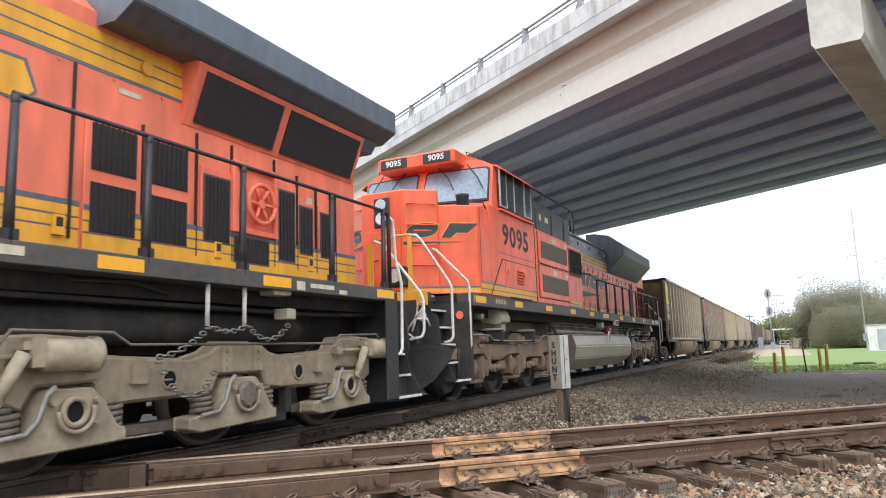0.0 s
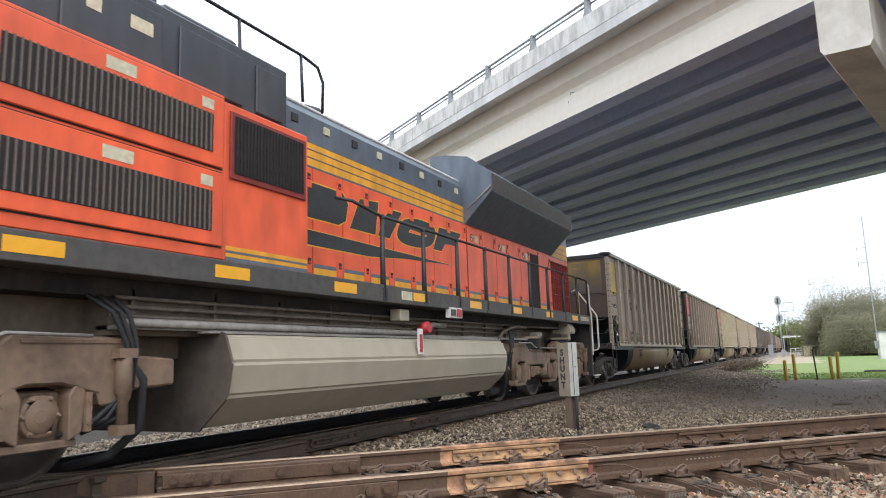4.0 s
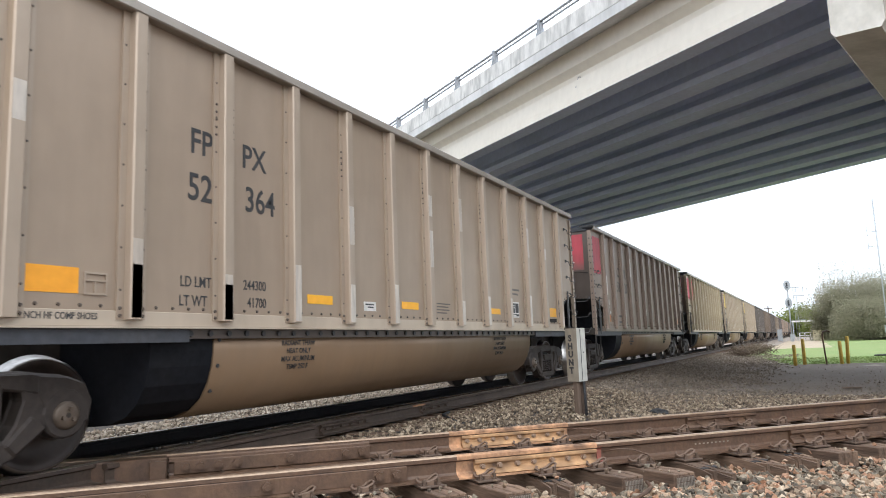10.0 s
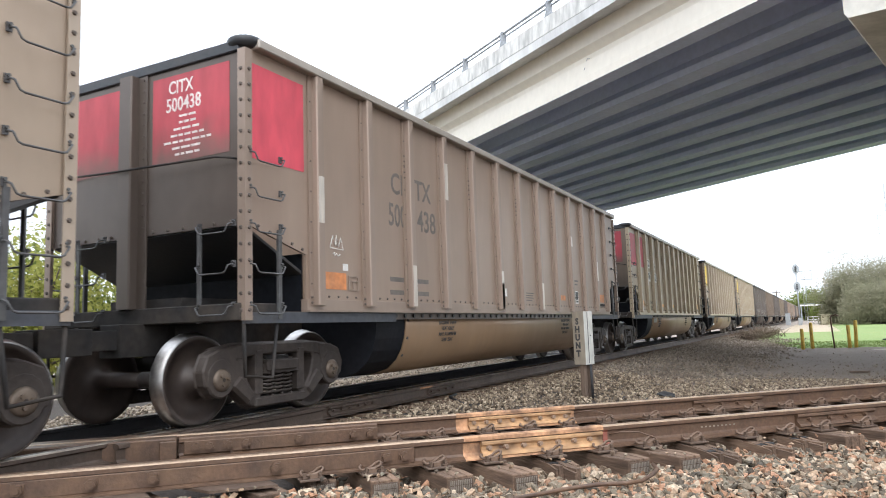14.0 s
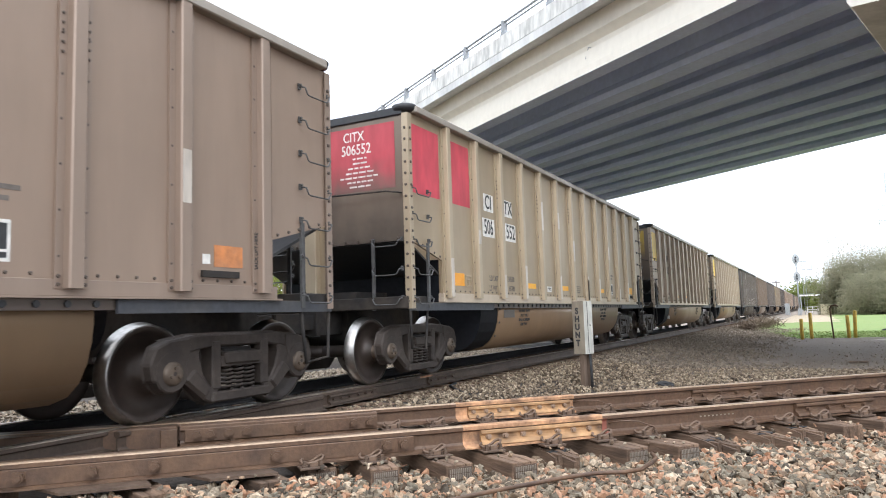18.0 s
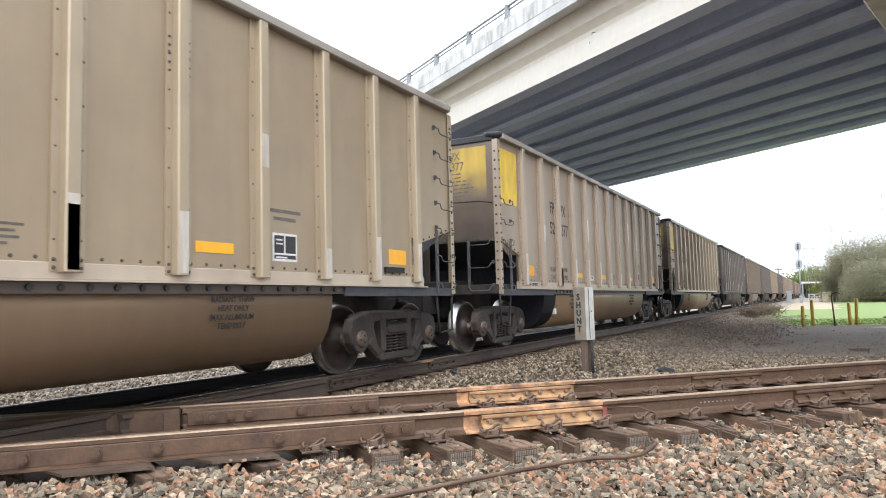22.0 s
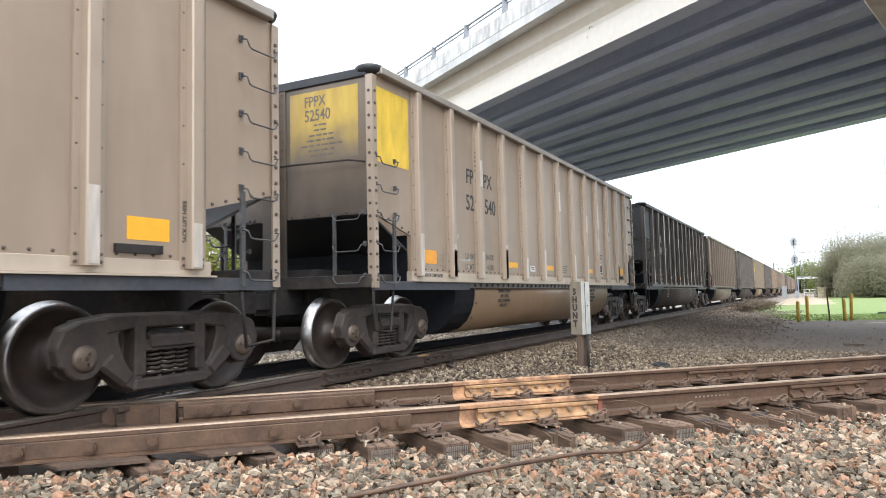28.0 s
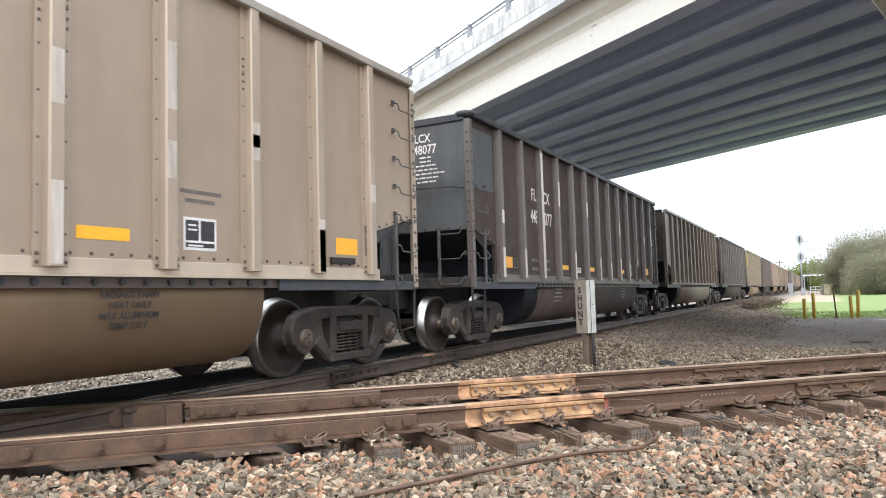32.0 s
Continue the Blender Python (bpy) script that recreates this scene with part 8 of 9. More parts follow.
def build_track_details():
    q = CROSSING
    rng = random.Random(4)
    for i, u in enumerate(TIE_AT):
        turn = 20 if u < -2.6 else 6 + rng.uniform(-2.5, 2.5) if u < 2.1 else rng.uniform(-3, 3)
        off = TIE_END[i] - 1.4 if i < 12 else rng.uniform(-0.2, 0.05)
        split = i in (6, 9, 10, 11, 14, 17)
        t = put("tie", shared("split_tie" if split else "tie", split_tie_shape if split else tie_shape, TIE, RUBBER), q, (off, u - 0.7525 * math.sin(radians(turn)), rng.uniform(-0.012, 0.0) - (0.02 if u < -2.2 else 0)), (0, 0, turn))
        if i in (2, 3, 4, 5, 7, 8):
            put("end_plate", shared("end_plate", end_plate_shape, STUD_PLATE, PLATE_STEEL), t, (1.401, 0, 0))
        for s in (1, -1):
            if i < 2 and s > 0:
                continue
            p = put("tie_plate", shared("tie_plate", lambda bm: (box(bm, -0.2, 0.2, -0.1, 0.1, -0.204, -0.187), soften(bm, 0.004)), PLATE_STEEL), q, (s * 0.7525, u, 0), (0, 0, turn * 0.4))
            if i < 26:
                for face in (1, -1):
                    put("rail_clip", shared("rail_clip", clip_shape, CLIP_STEEL), p, (face * 0.115, rng.uniform(-0.02, 0.02), -0.187), (0, 0, 0 if face > 0 else 180))
                    put("screw", shared("tie_screw", screw_shape, PLATE_STEEL), p, (face * 0.165, face * 0.06, -0.187))
                    put("screw", shared("tie_screw", screw_shape, PLATE_STEEL), p, (face * 0.165, -face * 0.06, -0.187))
    A, B = 0.7525, -0.7525
    # the orange rusted insulated joints, the brown ones farther on
    joint_bar(q, A, -1.05, 0.08, BAR_ORANGE, (-0.98, -0.83, -0.67, -0.52, -0.35, -0.2, -0.05), 1, label="orange rusted joint bar")
    joint_bar(q, B, -0.62, 0.57, BAR_ORANGE, (-0.56, -0.42, -0.27, -0.12, 0.03, 0.2, 0.36, 0.5), 1, label="orange rusted joint bar")
    joint_bar(q, A, 2.2, 3.18, STEEL_RUST, (2.35, 2.6, 2.8, 3.05), 1)
    joint_bar(q, B, 2.16, 3.15, STEEL_RUST, (2.3, 2.55, 2.78, 3.0), 1)
    for x, u0, u1 in ((A, -1.2, 0.09), (B, -0.75, 0.62)):
        bm = bmesh.new()
        rail_section(bm, u0, u1, 0, 0)
        for v in bm.verts:
            v.co.x *= 1.03
            if v.co.z > -0.15:
                v.co.z += 0.0015
        part("rusted_rail_end", bm, RAIL_ORANGE, q, "orange rusted rail end", at=(x, 0, 0))
    for u in (0.095,):
        bm = bmesh.new()
        prism(bm, [(0.0385, -0.03), (0.041, -0.03), (0.016, -0.062), (0.015, -0.13), (0.05, -0.155), (0.046, -0.165), (0.012, -0.14), (0.012, -0.06)], "y", u, u + 0.045)
        part("paint_mark", bm, RED_MARK, q, at=(A, 0, 0))
    # bolted guard rails and fillers of the diamond
    for x, lo, hi, face, bolts in ((A, -7.0, -1.62, 1, (-4.4, -3.95, -3.55, -2.7, -1.85, -1.71)), (B + 0.14, -3.4, -1.62, 1, (-3.3, -3.18, -3.02, -2.86, -2.38, -1.86, -1.7))):
        slab("filler_bar", (*sorted((x + 0.01, x + face * 0.045)), lo, hi, -0.165, -0.045), STEEL_RUST, q, soft=0.006)
        for b in bolts:
            put("bolt", shared("diamond_bolt", lambda bm: (box(bm, 0.044, 0.052, -0.042, 0.042, -0.142, -0.062), tube(bm, [(0.05, 0, -0.1), (0.09, 0, -0.1)], 0.038, 6, smooth=False), tube(bm, [(0.085, 0, -0.1), (0.1, 0, -0.1)], 0.022, 8)), STEEL_RUST), q, (x, b, 0))
    for x, lo, hi in ((B + 0.14, -3.44, -1.62), (A - 0.14, -7.0, -1.62)):
        bm = bmesh.new()
        rail_section(bm, lo, hi, 0, 0)
        part("guard_rail", bm, STEEL_RUST, q, at=(x - 0.0, 0, -0.012))
    bm = bmesh.new()
    box(bm, -0.98, -0.55, -7.2, -3.46, -0.2, -0.006)
    soften(bm, 0.012)
    part("frog_casting", bm, STEEL_RUST, q, "brown cast steel frog of the crossing")
    bm = bmesh.new()
    box(bm, -0.54, -0.5, -3.6, -3.46, -0.19, -0.03)
    box(bm, -0.54, -0.5, -4.62, -4.5, -0.19, -0.06)
    soften(bm, 0.006)
    part("casting_lug", bm, STEEL_RUST, q)
    for u0, u1 in ((-4.4, -3.6), (-3.45, -2.75)):
        bm = bmesh.new()
        prism(bm, [(0.62, u0), (1.0, u0 + 0.28), (1.0, u1 + 0.05), (0.62, u1 - 0.05)], "z", -0.207, -0.188)
        part("long_plate", bm, PLATE_STEEL, q)
    # main track: ties, plates, joints
    m = TRACK
    for k in range(150):
        y = -2 + 0.5 * k
        put("tie", shared("main_tie", lambda bm: (box(bm, -1.3, 1.3, -0.115, 0.115, -0.385, -0.215), soften(bm, 0.01)), TIE), m, (rng.uniform(-0.05, 0.05), y, 0))
    N = 0.7525
    joint_bar(m, N, 7.35, 8.45, DUSTY_RAIL, (7.45, 7.62, 7.8, 8.0, 8.18, 8.35), 1)
    joint_bar(m, N, 9.95, 10.9, DUSTY_RAIL, (10.05, 10.3, 10.55, 10.8), 1)
    for x, lo, hi in ((N + 0.13, 4.2, 7.1), (N - 0.14, 2.0, 9.0)):
        bm = bmesh.new()
        rail_section(bm, lo, hi, 0, 0)
        part("guard_rail", bm, DUSTY_RAIL, m, at=(x, 0, -0.012))
    slab("rusted_patch", (N + 0.036, N + 0.039, 9.7, 10.1, -0.04, -0.012), RAIL_ORANGE, m)


build_track_details()


# ---- ballast stones ----
def stone_material(name, colours, dust):
    m = bpy.data.materials.new(name)
    m.use_nodes = True
    n, l = m.node_tree.nodes, m.node_tree.links
    p = n["Principled BSDF"]
    p.inputs["Roughness"].default_value, p.inputs["Specular IOR Level"].default_value = 0.9, 0.3
    geo = n.new("ShaderNodeNewGeometry")
    ramp = n.new("ShaderNodeValToRGB")
    ramp.color_ramp.interpolation = "CONSTANT"
    e = ramp.color_ramp.elements
    e[0].color = (*colours[0], 1)
    e[1].position, e[1].color = 1 / len(colours), (*colours[1], 1)
    for i, c in enumerate(colours[2:], 2):
        e.new(i / len(colours)).color = (*c, 1)
    l.new(geo.outputs["Random Per Island"], ramp.inputs["Fac"])
    co = n.new("ShaderNodeTexCoord")
    fine = n.new("ShaderNodeTexNoise")
    fine.inputs["Scale"].default_value, fine.inputs["Detail"].default_value = 45, 6
    l.new(co.outputs["Object"], fine.inputs["Vector"])
    big = n.new("ShaderNodeTexNoise")
    big.inputs["Scale"].default_value, big.inputs["Detail"].default_value = 0.8, 4
    l.new(co.outputs["Object"], big.inputs["Vector"])
    r = n.new("ShaderNodeMapRange")
    r.inputs["From Min"].default_value, r.inputs["From Max"].default_value, r.inputs["To Min"].default_value, r.inputs["To Max"].default_value = 0.3, 0.7, 0.0, 0.4
    l.new(big.outputs["Fac"], r.inputs["Value"])
    mx = n.new("ShaderNodeMix")
    mx.data_type = "RGBA"
    mx.inputs["B"].default_value = (*dust, 1)
    l.new(r.outputs["Result"], mx.inputs["Factor"]), l.new(ramp.outputs["Color"], mx.inputs["A"])
    hs = n.new("ShaderNodeHueSaturation")
    fr = n.new("ShaderNodeMapRange")
    fr.inputs["From Min"].default_value, fr.inputs["From Max"].default_value, fr.inputs["To Min"].default_value, fr.inputs["To Max"].default_value = 0.3, 0.7, 0.68, 1.32
    l.new(fine.outputs["Fac"], fr.inputs["Value"]), l.new(fr.outputs["Result"], hs.inputs["Value"])
    l.new(mx.outputs["Result"], hs.inputs["Color"]), l.new(hs.outputs["Color"], p.inputs["Base Color"])
    b = n.new("ShaderNodeBump")
    b.inputs["Strength"].default_value, b.inputs["Distance"].default_value = 0.4, 0.01
    l.new(fine.outputs["Fac"], b.inputs["Height"]), l.new(b.outputs["Normal"], p.inputs["Normal"])
    return m


STONES = stone_material("mixed_ballast_stone", [(0.180, 0.144, 0.102), (0.396, 0.219, 0.135), (0.153, 0.131, 0.097), (0.324, 0.224, 0.143), (0.054, 0.043, 0.033), (0.450, 0.318, 0.213), (0.189, 0.168, 0.127), (0.486, 0.387, 0.279), (0.135, 0.093, 0.064), (0.324, 0.172, 0.098), (0.270, 0.224, 0.164), (0.081, 0.071, 0.056)], (0.207, 0.153, 0.102))
STONES_BROWN = stone_material("brown_ballast_stone", [(0.19, 0.145, 0.1), (0.27, 0.21, 0.145), (0.095, 0.072, 0.052), (0.38, 0.31, 0.22), (0.14, 0.104, 0.072)], (0.17, 0.13, 0.09))
STONES_PALE = stone_material("pale_ballast_stone", [(0.34, 0.291, 0.224), (0.222, 0.177, 0.132), (0.385, 0.334, 0.264), (0.148, 0.117, 0.0891), (0.281, 0.22, 0.158)], (0.222, 0.177, 0.132))
STONES_TAN = stone_material("tan_ballast_stone", [(0.216, 0.176, 0.133), (0.16, 0.129, 0.0977), (0.272, 0.226, 0.174), (0.128, 0.103, 0.0792)], (0.176, 0.14, 0.107))
# coal dust and the shade under the train, both in the stone colours
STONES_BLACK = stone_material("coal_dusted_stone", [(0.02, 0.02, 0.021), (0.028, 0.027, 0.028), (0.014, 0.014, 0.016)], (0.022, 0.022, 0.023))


def stone_variants(rng, count=36):
    """Angular broken stones: hulls of a few points each."""
    out = []
    for _ in range(count):
        bm = bmesh.new()
        pts = rng.normal(size=(rng.integers(8, 12), 3))
        pts = pts / np.linalg.norm(pts, axis=1, keepdims=True) * rng.uniform(0.75, 1.1, (len(pts), 1)) * np.array((1.15, 0.95, 0.7))
        vs = [bm.verts.new(p) for p in pts]
        bmesh.ops.convex_hull(bm, input=vs)
        bmesh.ops.delete(bm, geom=[v for v in bm.verts if not v.link_faces], context="VERTS")
        bmesh.ops.recalc_face_normals(bm, faces=bm.faces)
        bm.verts.index_update()
        out.append((np.array([v.co[:] for v in bm.verts]), np.array([[v.index for v in f.verts] for f in bm.faces if len(f.verts) == 3])))
        bm.free()
    return out


STONE_SHAPES = stone_variants(np.random.default_rng(2))


def scatter(name, label, places, sizes, material, seed):
    """Stones of that size at those places (x, y, z), as one mesh."""
    rng = np.random.default_rng(seed)
    places, sizes = np.asarray(places), np.asarray(sizes)
    pick = rng.integers(0, len(STONE_SHAPES), len(places))
    verts, tris, base = [], [], 0
    for i, (shape, faces) in enumerate(STONE_SHAPES):
        w = np.where(pick == i)[0]
        n, k = len(w), len(shape)
        if not n:
            continue
        v = shape[None] * rng.uniform(0.75, 1.2, (n, 1, 3)) * sizes[w][:, None, None]
        a = rng.normal(size=(n, 4)) * (1.0, 0.45, 0.45, 1.0)
        a /= np.linalg.norm(a, axis=1, keepdims=True)
        q, x, y, z = a.T
        turn = np.stack([np.stack([1 - 2 * (y * y + z * z), 2 * (x * y - z * q), 2 * (x * z + y * q)], -1), np.stack([2 * (x * y + z * q), 1 - 2 * (x * x + z * z), 2 * (y * z - x * q)], -1), np.stack([2 * (x * z - y * q), 2 * (y * z + x * q), 1 - 2 * (x * x + y * y)], -1)], 1)
        verts.append((np.einsum("nij,nkj->nki", turn, v) + places[w][:, None, :]).reshape(-1, 3))
        tris.append((faces[None] + (base + np.arange(n) * k)[:, None, None]).reshape(-1))
        base += n * k
    verts, idx = np.concatenate(verts), np.concatenate(tris)
    me = bpy.data.meshes.new(name)
    me.vertices.add(len(verts))
    me.vertices.foreach_set("co", verts.reshape(-1).astype(np.float32))
    me.loops.add(len(idx))
    me.loops.foreach_set("vertex_index", idx.astype(np.int32))
    me.polygons.add(len(idx) // 3)
    me.polygons.foreach_set("loop_start", np.arange(0, len(idx), 3, dtype=np.int32))
    me.polygons.foreach_set("use_smooth", np.zeros(len(idx) // 3, dtype=bool))
    me.update(calc_edges=True)
    me.materials.append(material)
    return tagged(put(name, me), label, "gravel", kind="stuff")


def to_world(n, u):
    return 4.0 + 0.6997 * u + 0.7145 * n, 6.68 + 0.7145 * u - 0.6997 * n


def build_ballast():
    rng = np.random.default_rng(7)

    def fill(count, n0, n1, u0, u1, size, keep, lift=0.25, crossing=True, layers=1):
        out, sz = [], []
        for _ in range(count):
            a, b = rng.uniform(n0, n1), rng.uniform(u0, u1)
            x, y = to_world(a, b) if crossing else (a, b)
            if not keep(a, b, x, y):
                continue
            s = size * rng.uniform(0.6, 1.35)
            out.append((x, y, ground_height(x, y) + s * lift + rng.uniform(0, 0.03) * layers))
            sz.append(s)
        return out, sz

    def on_tie(a, b):
        for t, e in zip(TIE_AT, TIE_END + [1.4] * 40):
            if a < e + 0.03 and abs(b - t - (0.1 * (a - 0.75) if t > -2.5 else 0.35 * (a - 0.75))) < 0.13:
                return True
        return False

    def near(a, b, x, y):
        return not (abs(a - 0.7525) < 0.12 or abs(a + 0.7525) < 0.12 or on_tie(a, b)) and x > 0.95
    p1, s1 = fill(44000, 0.85, 5.0, -4.6, 5.4, 0.034, near, 0.75, layers=1.0)
    rest = random.Random(12)
    for t, e in zip(TIE_AT[1:22], (TIE_END + [1.35] * 20)[1:22]):
        for _ in range(rest.randint(1, 6)):
            a = rest.uniform(0.95, e - 0.03)
            x, y = to_world(a, t + rest.uniform(-0.09, 0.09))
            size = rest.uniform(0.014, 0.03)
            p1.append((x, y, -0.205 + size * 0.5)), s1.append(size)
    p2, s2 = fill(6500, -0.66, 0.66, -2.6, 8.0, 0.036, near)
    p4, s4 = fill(42000, 0.85, 14, -12, 11, 0.055, lambda a, b, x, y: (a > 4.9 or b < -4.5 or b > 5.3) and 0.95 < x < 15 and y > -6, 0.3, layers=0.6)
    p1, s1 = p1 + p4, s1 + s4
    scatter("ballast_stones", "mixed pink, green and grey ballast stones", p1 + p2, s1 + s2, STONES, 1)

    def behind(a, b, x, y):
        return a < -0.9 and x > 0.95 and y < 16.5 and x < 11 and not (x < 1.4 and rng.random() < 0.3)
    p, s = fill(38000, -8.5, -0.9, -3.5, 12, 0.029, behind)
    scatter("ballast_stones", "small brown ballast stones between the tracks", p, s, STONES_BROWN, 2)
    p, s = fill(17000, -5.2, -0.85, 2, 26, 0.04, lambda a, b, x, y: True, crossing=False)
    p2, s2 = fill(2500, -0.6, 0.6, 3, 20, 0.034, lambda a, b, x, y: min(abs((y + 2) % 0.5), 0.5 - abs((y + 2) % 0.5)) > 0.13, crossing=False)
    p3, s3 = fill(19000, 0.95, 6.0, 15.5, 48, 0.032, lambda a, b, x, y: rng.random() < (6.0 - x) / 2.6 + 0.5 * noise.noise((x * 0.8, y * 0.5, 2)), crossing=False)
    scatter("ballast_stones", "pale ballast stones along the main line", p, s, STONES_PALE, 3)
    scatter("ballast_stones", "tan ballast stones along the main line", p3, s3, STONES_TAN, 6)
    scatter("ballast_stones", "stones between the rails, darkened for coal and train shade", p2, s2, STONES_BLACK, 5)
    p, s = fill(26000, 3.0, 18, 14.8, 31, 0.022, lambda a, b, x, y: rng.random() < 1.1 * math.exp(-(y - 14.8) / (3.2 + 1.5 * noise.noise((x * 0.5, 0, 4)))), crossing=False)
    scatter("ballast_stones", "scattered small stones on the bare dirt", p, s, STONES_TAN, 4)


build_ballast()


# ---- yard, grass, distance ----
def sheet(name, x0, x1, y0, y1, step, inside, material, lift):
    bm = bmesh.new()
    grid = {}

    def vert(i, j):
        if (i, j) not in grid:
            x, y = x0 + i * step, y0 + j * step
            grid[i, j] = bm.verts.new((x, y, ground_height(x, y) + (noise.noise((x * 0.9, y * 0.9, 0)) * 0.025 if abs(x) < 30 and -10 < y < 60 else 0) + lift))
        return grid[i, j]
    for i in range(int((x1 - x0) / step)):
        for j in range(int((y1 - y0) / step)):
            if inside(x0 + (i + 0.5) * step, y0 + (j + 0.5) * step):
                bm.faces.new((vert(i, j), vert(i + 1, j), vert(i + 1, j + 1), vert(i, j + 1))).smooth = True
    return put(name, finish(name, bm, material))


def grass_edge(x):
    return 32.6 + 0.5 * noise.noise((x * 0.7, 0, 9)) + max(0, 5.6 - x) * 5.5


# black strips: coal dust plus the train's shade, painted on the bed
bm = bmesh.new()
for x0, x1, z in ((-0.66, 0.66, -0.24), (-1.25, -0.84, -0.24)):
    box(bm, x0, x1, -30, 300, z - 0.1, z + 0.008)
tagged(put("track_bed", finish("track_bed", bm, mat("coal_dust_bed", (0.028, 0.026, 0.025), 0.95, 0, (0.05, 0.044, 0.04), grain=30, blotch=2, bump=0.8))), "bed between the main rails, coal and train shade in its colour", "track bed", kind="structure")
# near-black: the shade in the gaps between stones is put into this colour
GAP_SHADE = mat("ballast_bed", (0.045, 0.034, 0.026), 0.95, 0, (0.028, 0.021, 0.017), grain=26, blotch=0.9, amount=0.8, bump=1.0)
d = sheet("ballast_bed", -9, 16, -9, 16.1, 0.5, lambda x, y: y > -4.5 + 3 * noise.noise((x * 0.25, 1, 7)) and x < 13.5 + 2 * noise.noise((4, y * 0.3, 2)), GAP_SHADE, 0.004)
tagged(d, "dark bed under the loose ballast, gap shade in its colour", "ballast", kind="structure")
d = sheet("ballast_bed", -9, 1.1, 16.0, 60.1, 0.5, lambda x, y: True, GAP_SHADE, 0.004)
tagged(d, "dark bed under the loose ballast, gap shade in its colour", "ballast", kind="structure")
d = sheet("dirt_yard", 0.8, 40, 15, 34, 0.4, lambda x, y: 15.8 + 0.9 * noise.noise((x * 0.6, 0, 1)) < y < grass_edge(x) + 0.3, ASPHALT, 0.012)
tagged(d, "bare dirt, darkened in its colour for the shade of the bridge", "dirt", kind="structure")
PATH_DIRT = mat("pale_dirt_path", (0.42, 0.33, 0.23), 0.95, 0, (0.32, 0.27, 0.18), grain=12, blotch=0.3, amount=0.7, bump=0.3)
d = sheet("path", 3.2, 60, 62, 130, 2.0, lambda x, y: y > 66 + 2 * noise.noise((x * 0.2, 3, 1)) and x < 9.2 + 0.026 * (y - 66), PATH_DIRT, 0.015)
tagged(d, "pale dry dirt beyond the grass", "dirt", kind="structure")
g = sheet("lawn", 3.0, 60, 31, 130, 0.5, lambda x, y: grass_edge(x) < y and (y < 67 + 2 * noise.noise((x * 0.2, 3, 1)) or x > 8 + noise.noise((0, y * 0.2, 5))), GRASS, 0.02)
tagged(g, "bright green mown grass", "grass", kind="structure")


def build_grass():
    rng = np.random.default_rng(11)
    vs, fs = [], []
    while len(fs) < 9000:
        x, y = rng.uniform(3.2, 22), 31.5 + rng.random() ** 2 * 9
        if y < grass_edge(x):
            continue
        h, a, w = rng.uniform(0.03, 0.075), rng.uniform(0, math.pi), 0.02 + 0.0006 * (y - 30)
        z = ground_height(x, y) + 0.02
        i = len(vs)
        vs += [(x - w * math.cos(a), y - w * math.sin(a), z), (x + w * math.cos(a), y + w * math.sin(a), z), (x + rng.uniform(-0.05, 0.05), y + rng.uniform(-0.05, 0.05), z + h)]
        fs.append((i, i + 1, i + 2))
    me = bpy.data.meshes.new("grass")
    me.from_pydata(vs, [], fs)
    me.materials.append(GRASS)
    tagged(put("grass", me), "short green grass blades", "grass", kind="stuff")


build_grass()


def leaf_material(name, base, second):
    m = mat(name, base, 1.0, 0, second, grain=3, blotch=0.5, amount=0.9, bump=0.0, spec=0.1)
    n, l = m.node_tree.nodes, m.node_tree.links
    p = n["Principled BSDF"]
    thin = n.new("ShaderNodeBsdfTranslucent")
    l.new(p.inputs["Base Color"].links[0].from_socket, thin.inputs["Color"])
    both_sides = n.new("ShaderNodeMixShader")
    both_sides.inputs["Fac"].default_value = 0.65
    l.new(p.outputs["BSDF"], both_sides.inputs[1]), l.new(thin.outputs["BSDF"], both_sides.inputs[2])
    l.new(both_sides.outputs["Shader"], n["Material Output"].inputs["Surface"])
    return m


# paler than foliage is: distance haze is put into the leaf colour
LEAF_HAZY = leaf_material("dull_green_leaves", (0.31, 0.3, 0.2), (0.36, 0.335, 0.24))
LEAF_GREEN = leaf_material("fresh_green_leaves", (0.19, 0.23, 0.07), (0.26, 0.27, 0.1))
LEAF_YELLOW = leaf_material("yellow_green_leaves", (0.36, 0.36, 0.1), (0.27, 0.29, 0.08))
BARK = mat("grey_bark", (0.13, 0.105, 0.085), 0.9, 0, (0.07, 0.06, 0.05), grain=20, blotch=3, bump=0.5)
TWIG = mat("dry_twigs", (0.16, 0.115, 0.08), 0.9, 0, (0.09, 0.07, 0.055), bump=0.2)


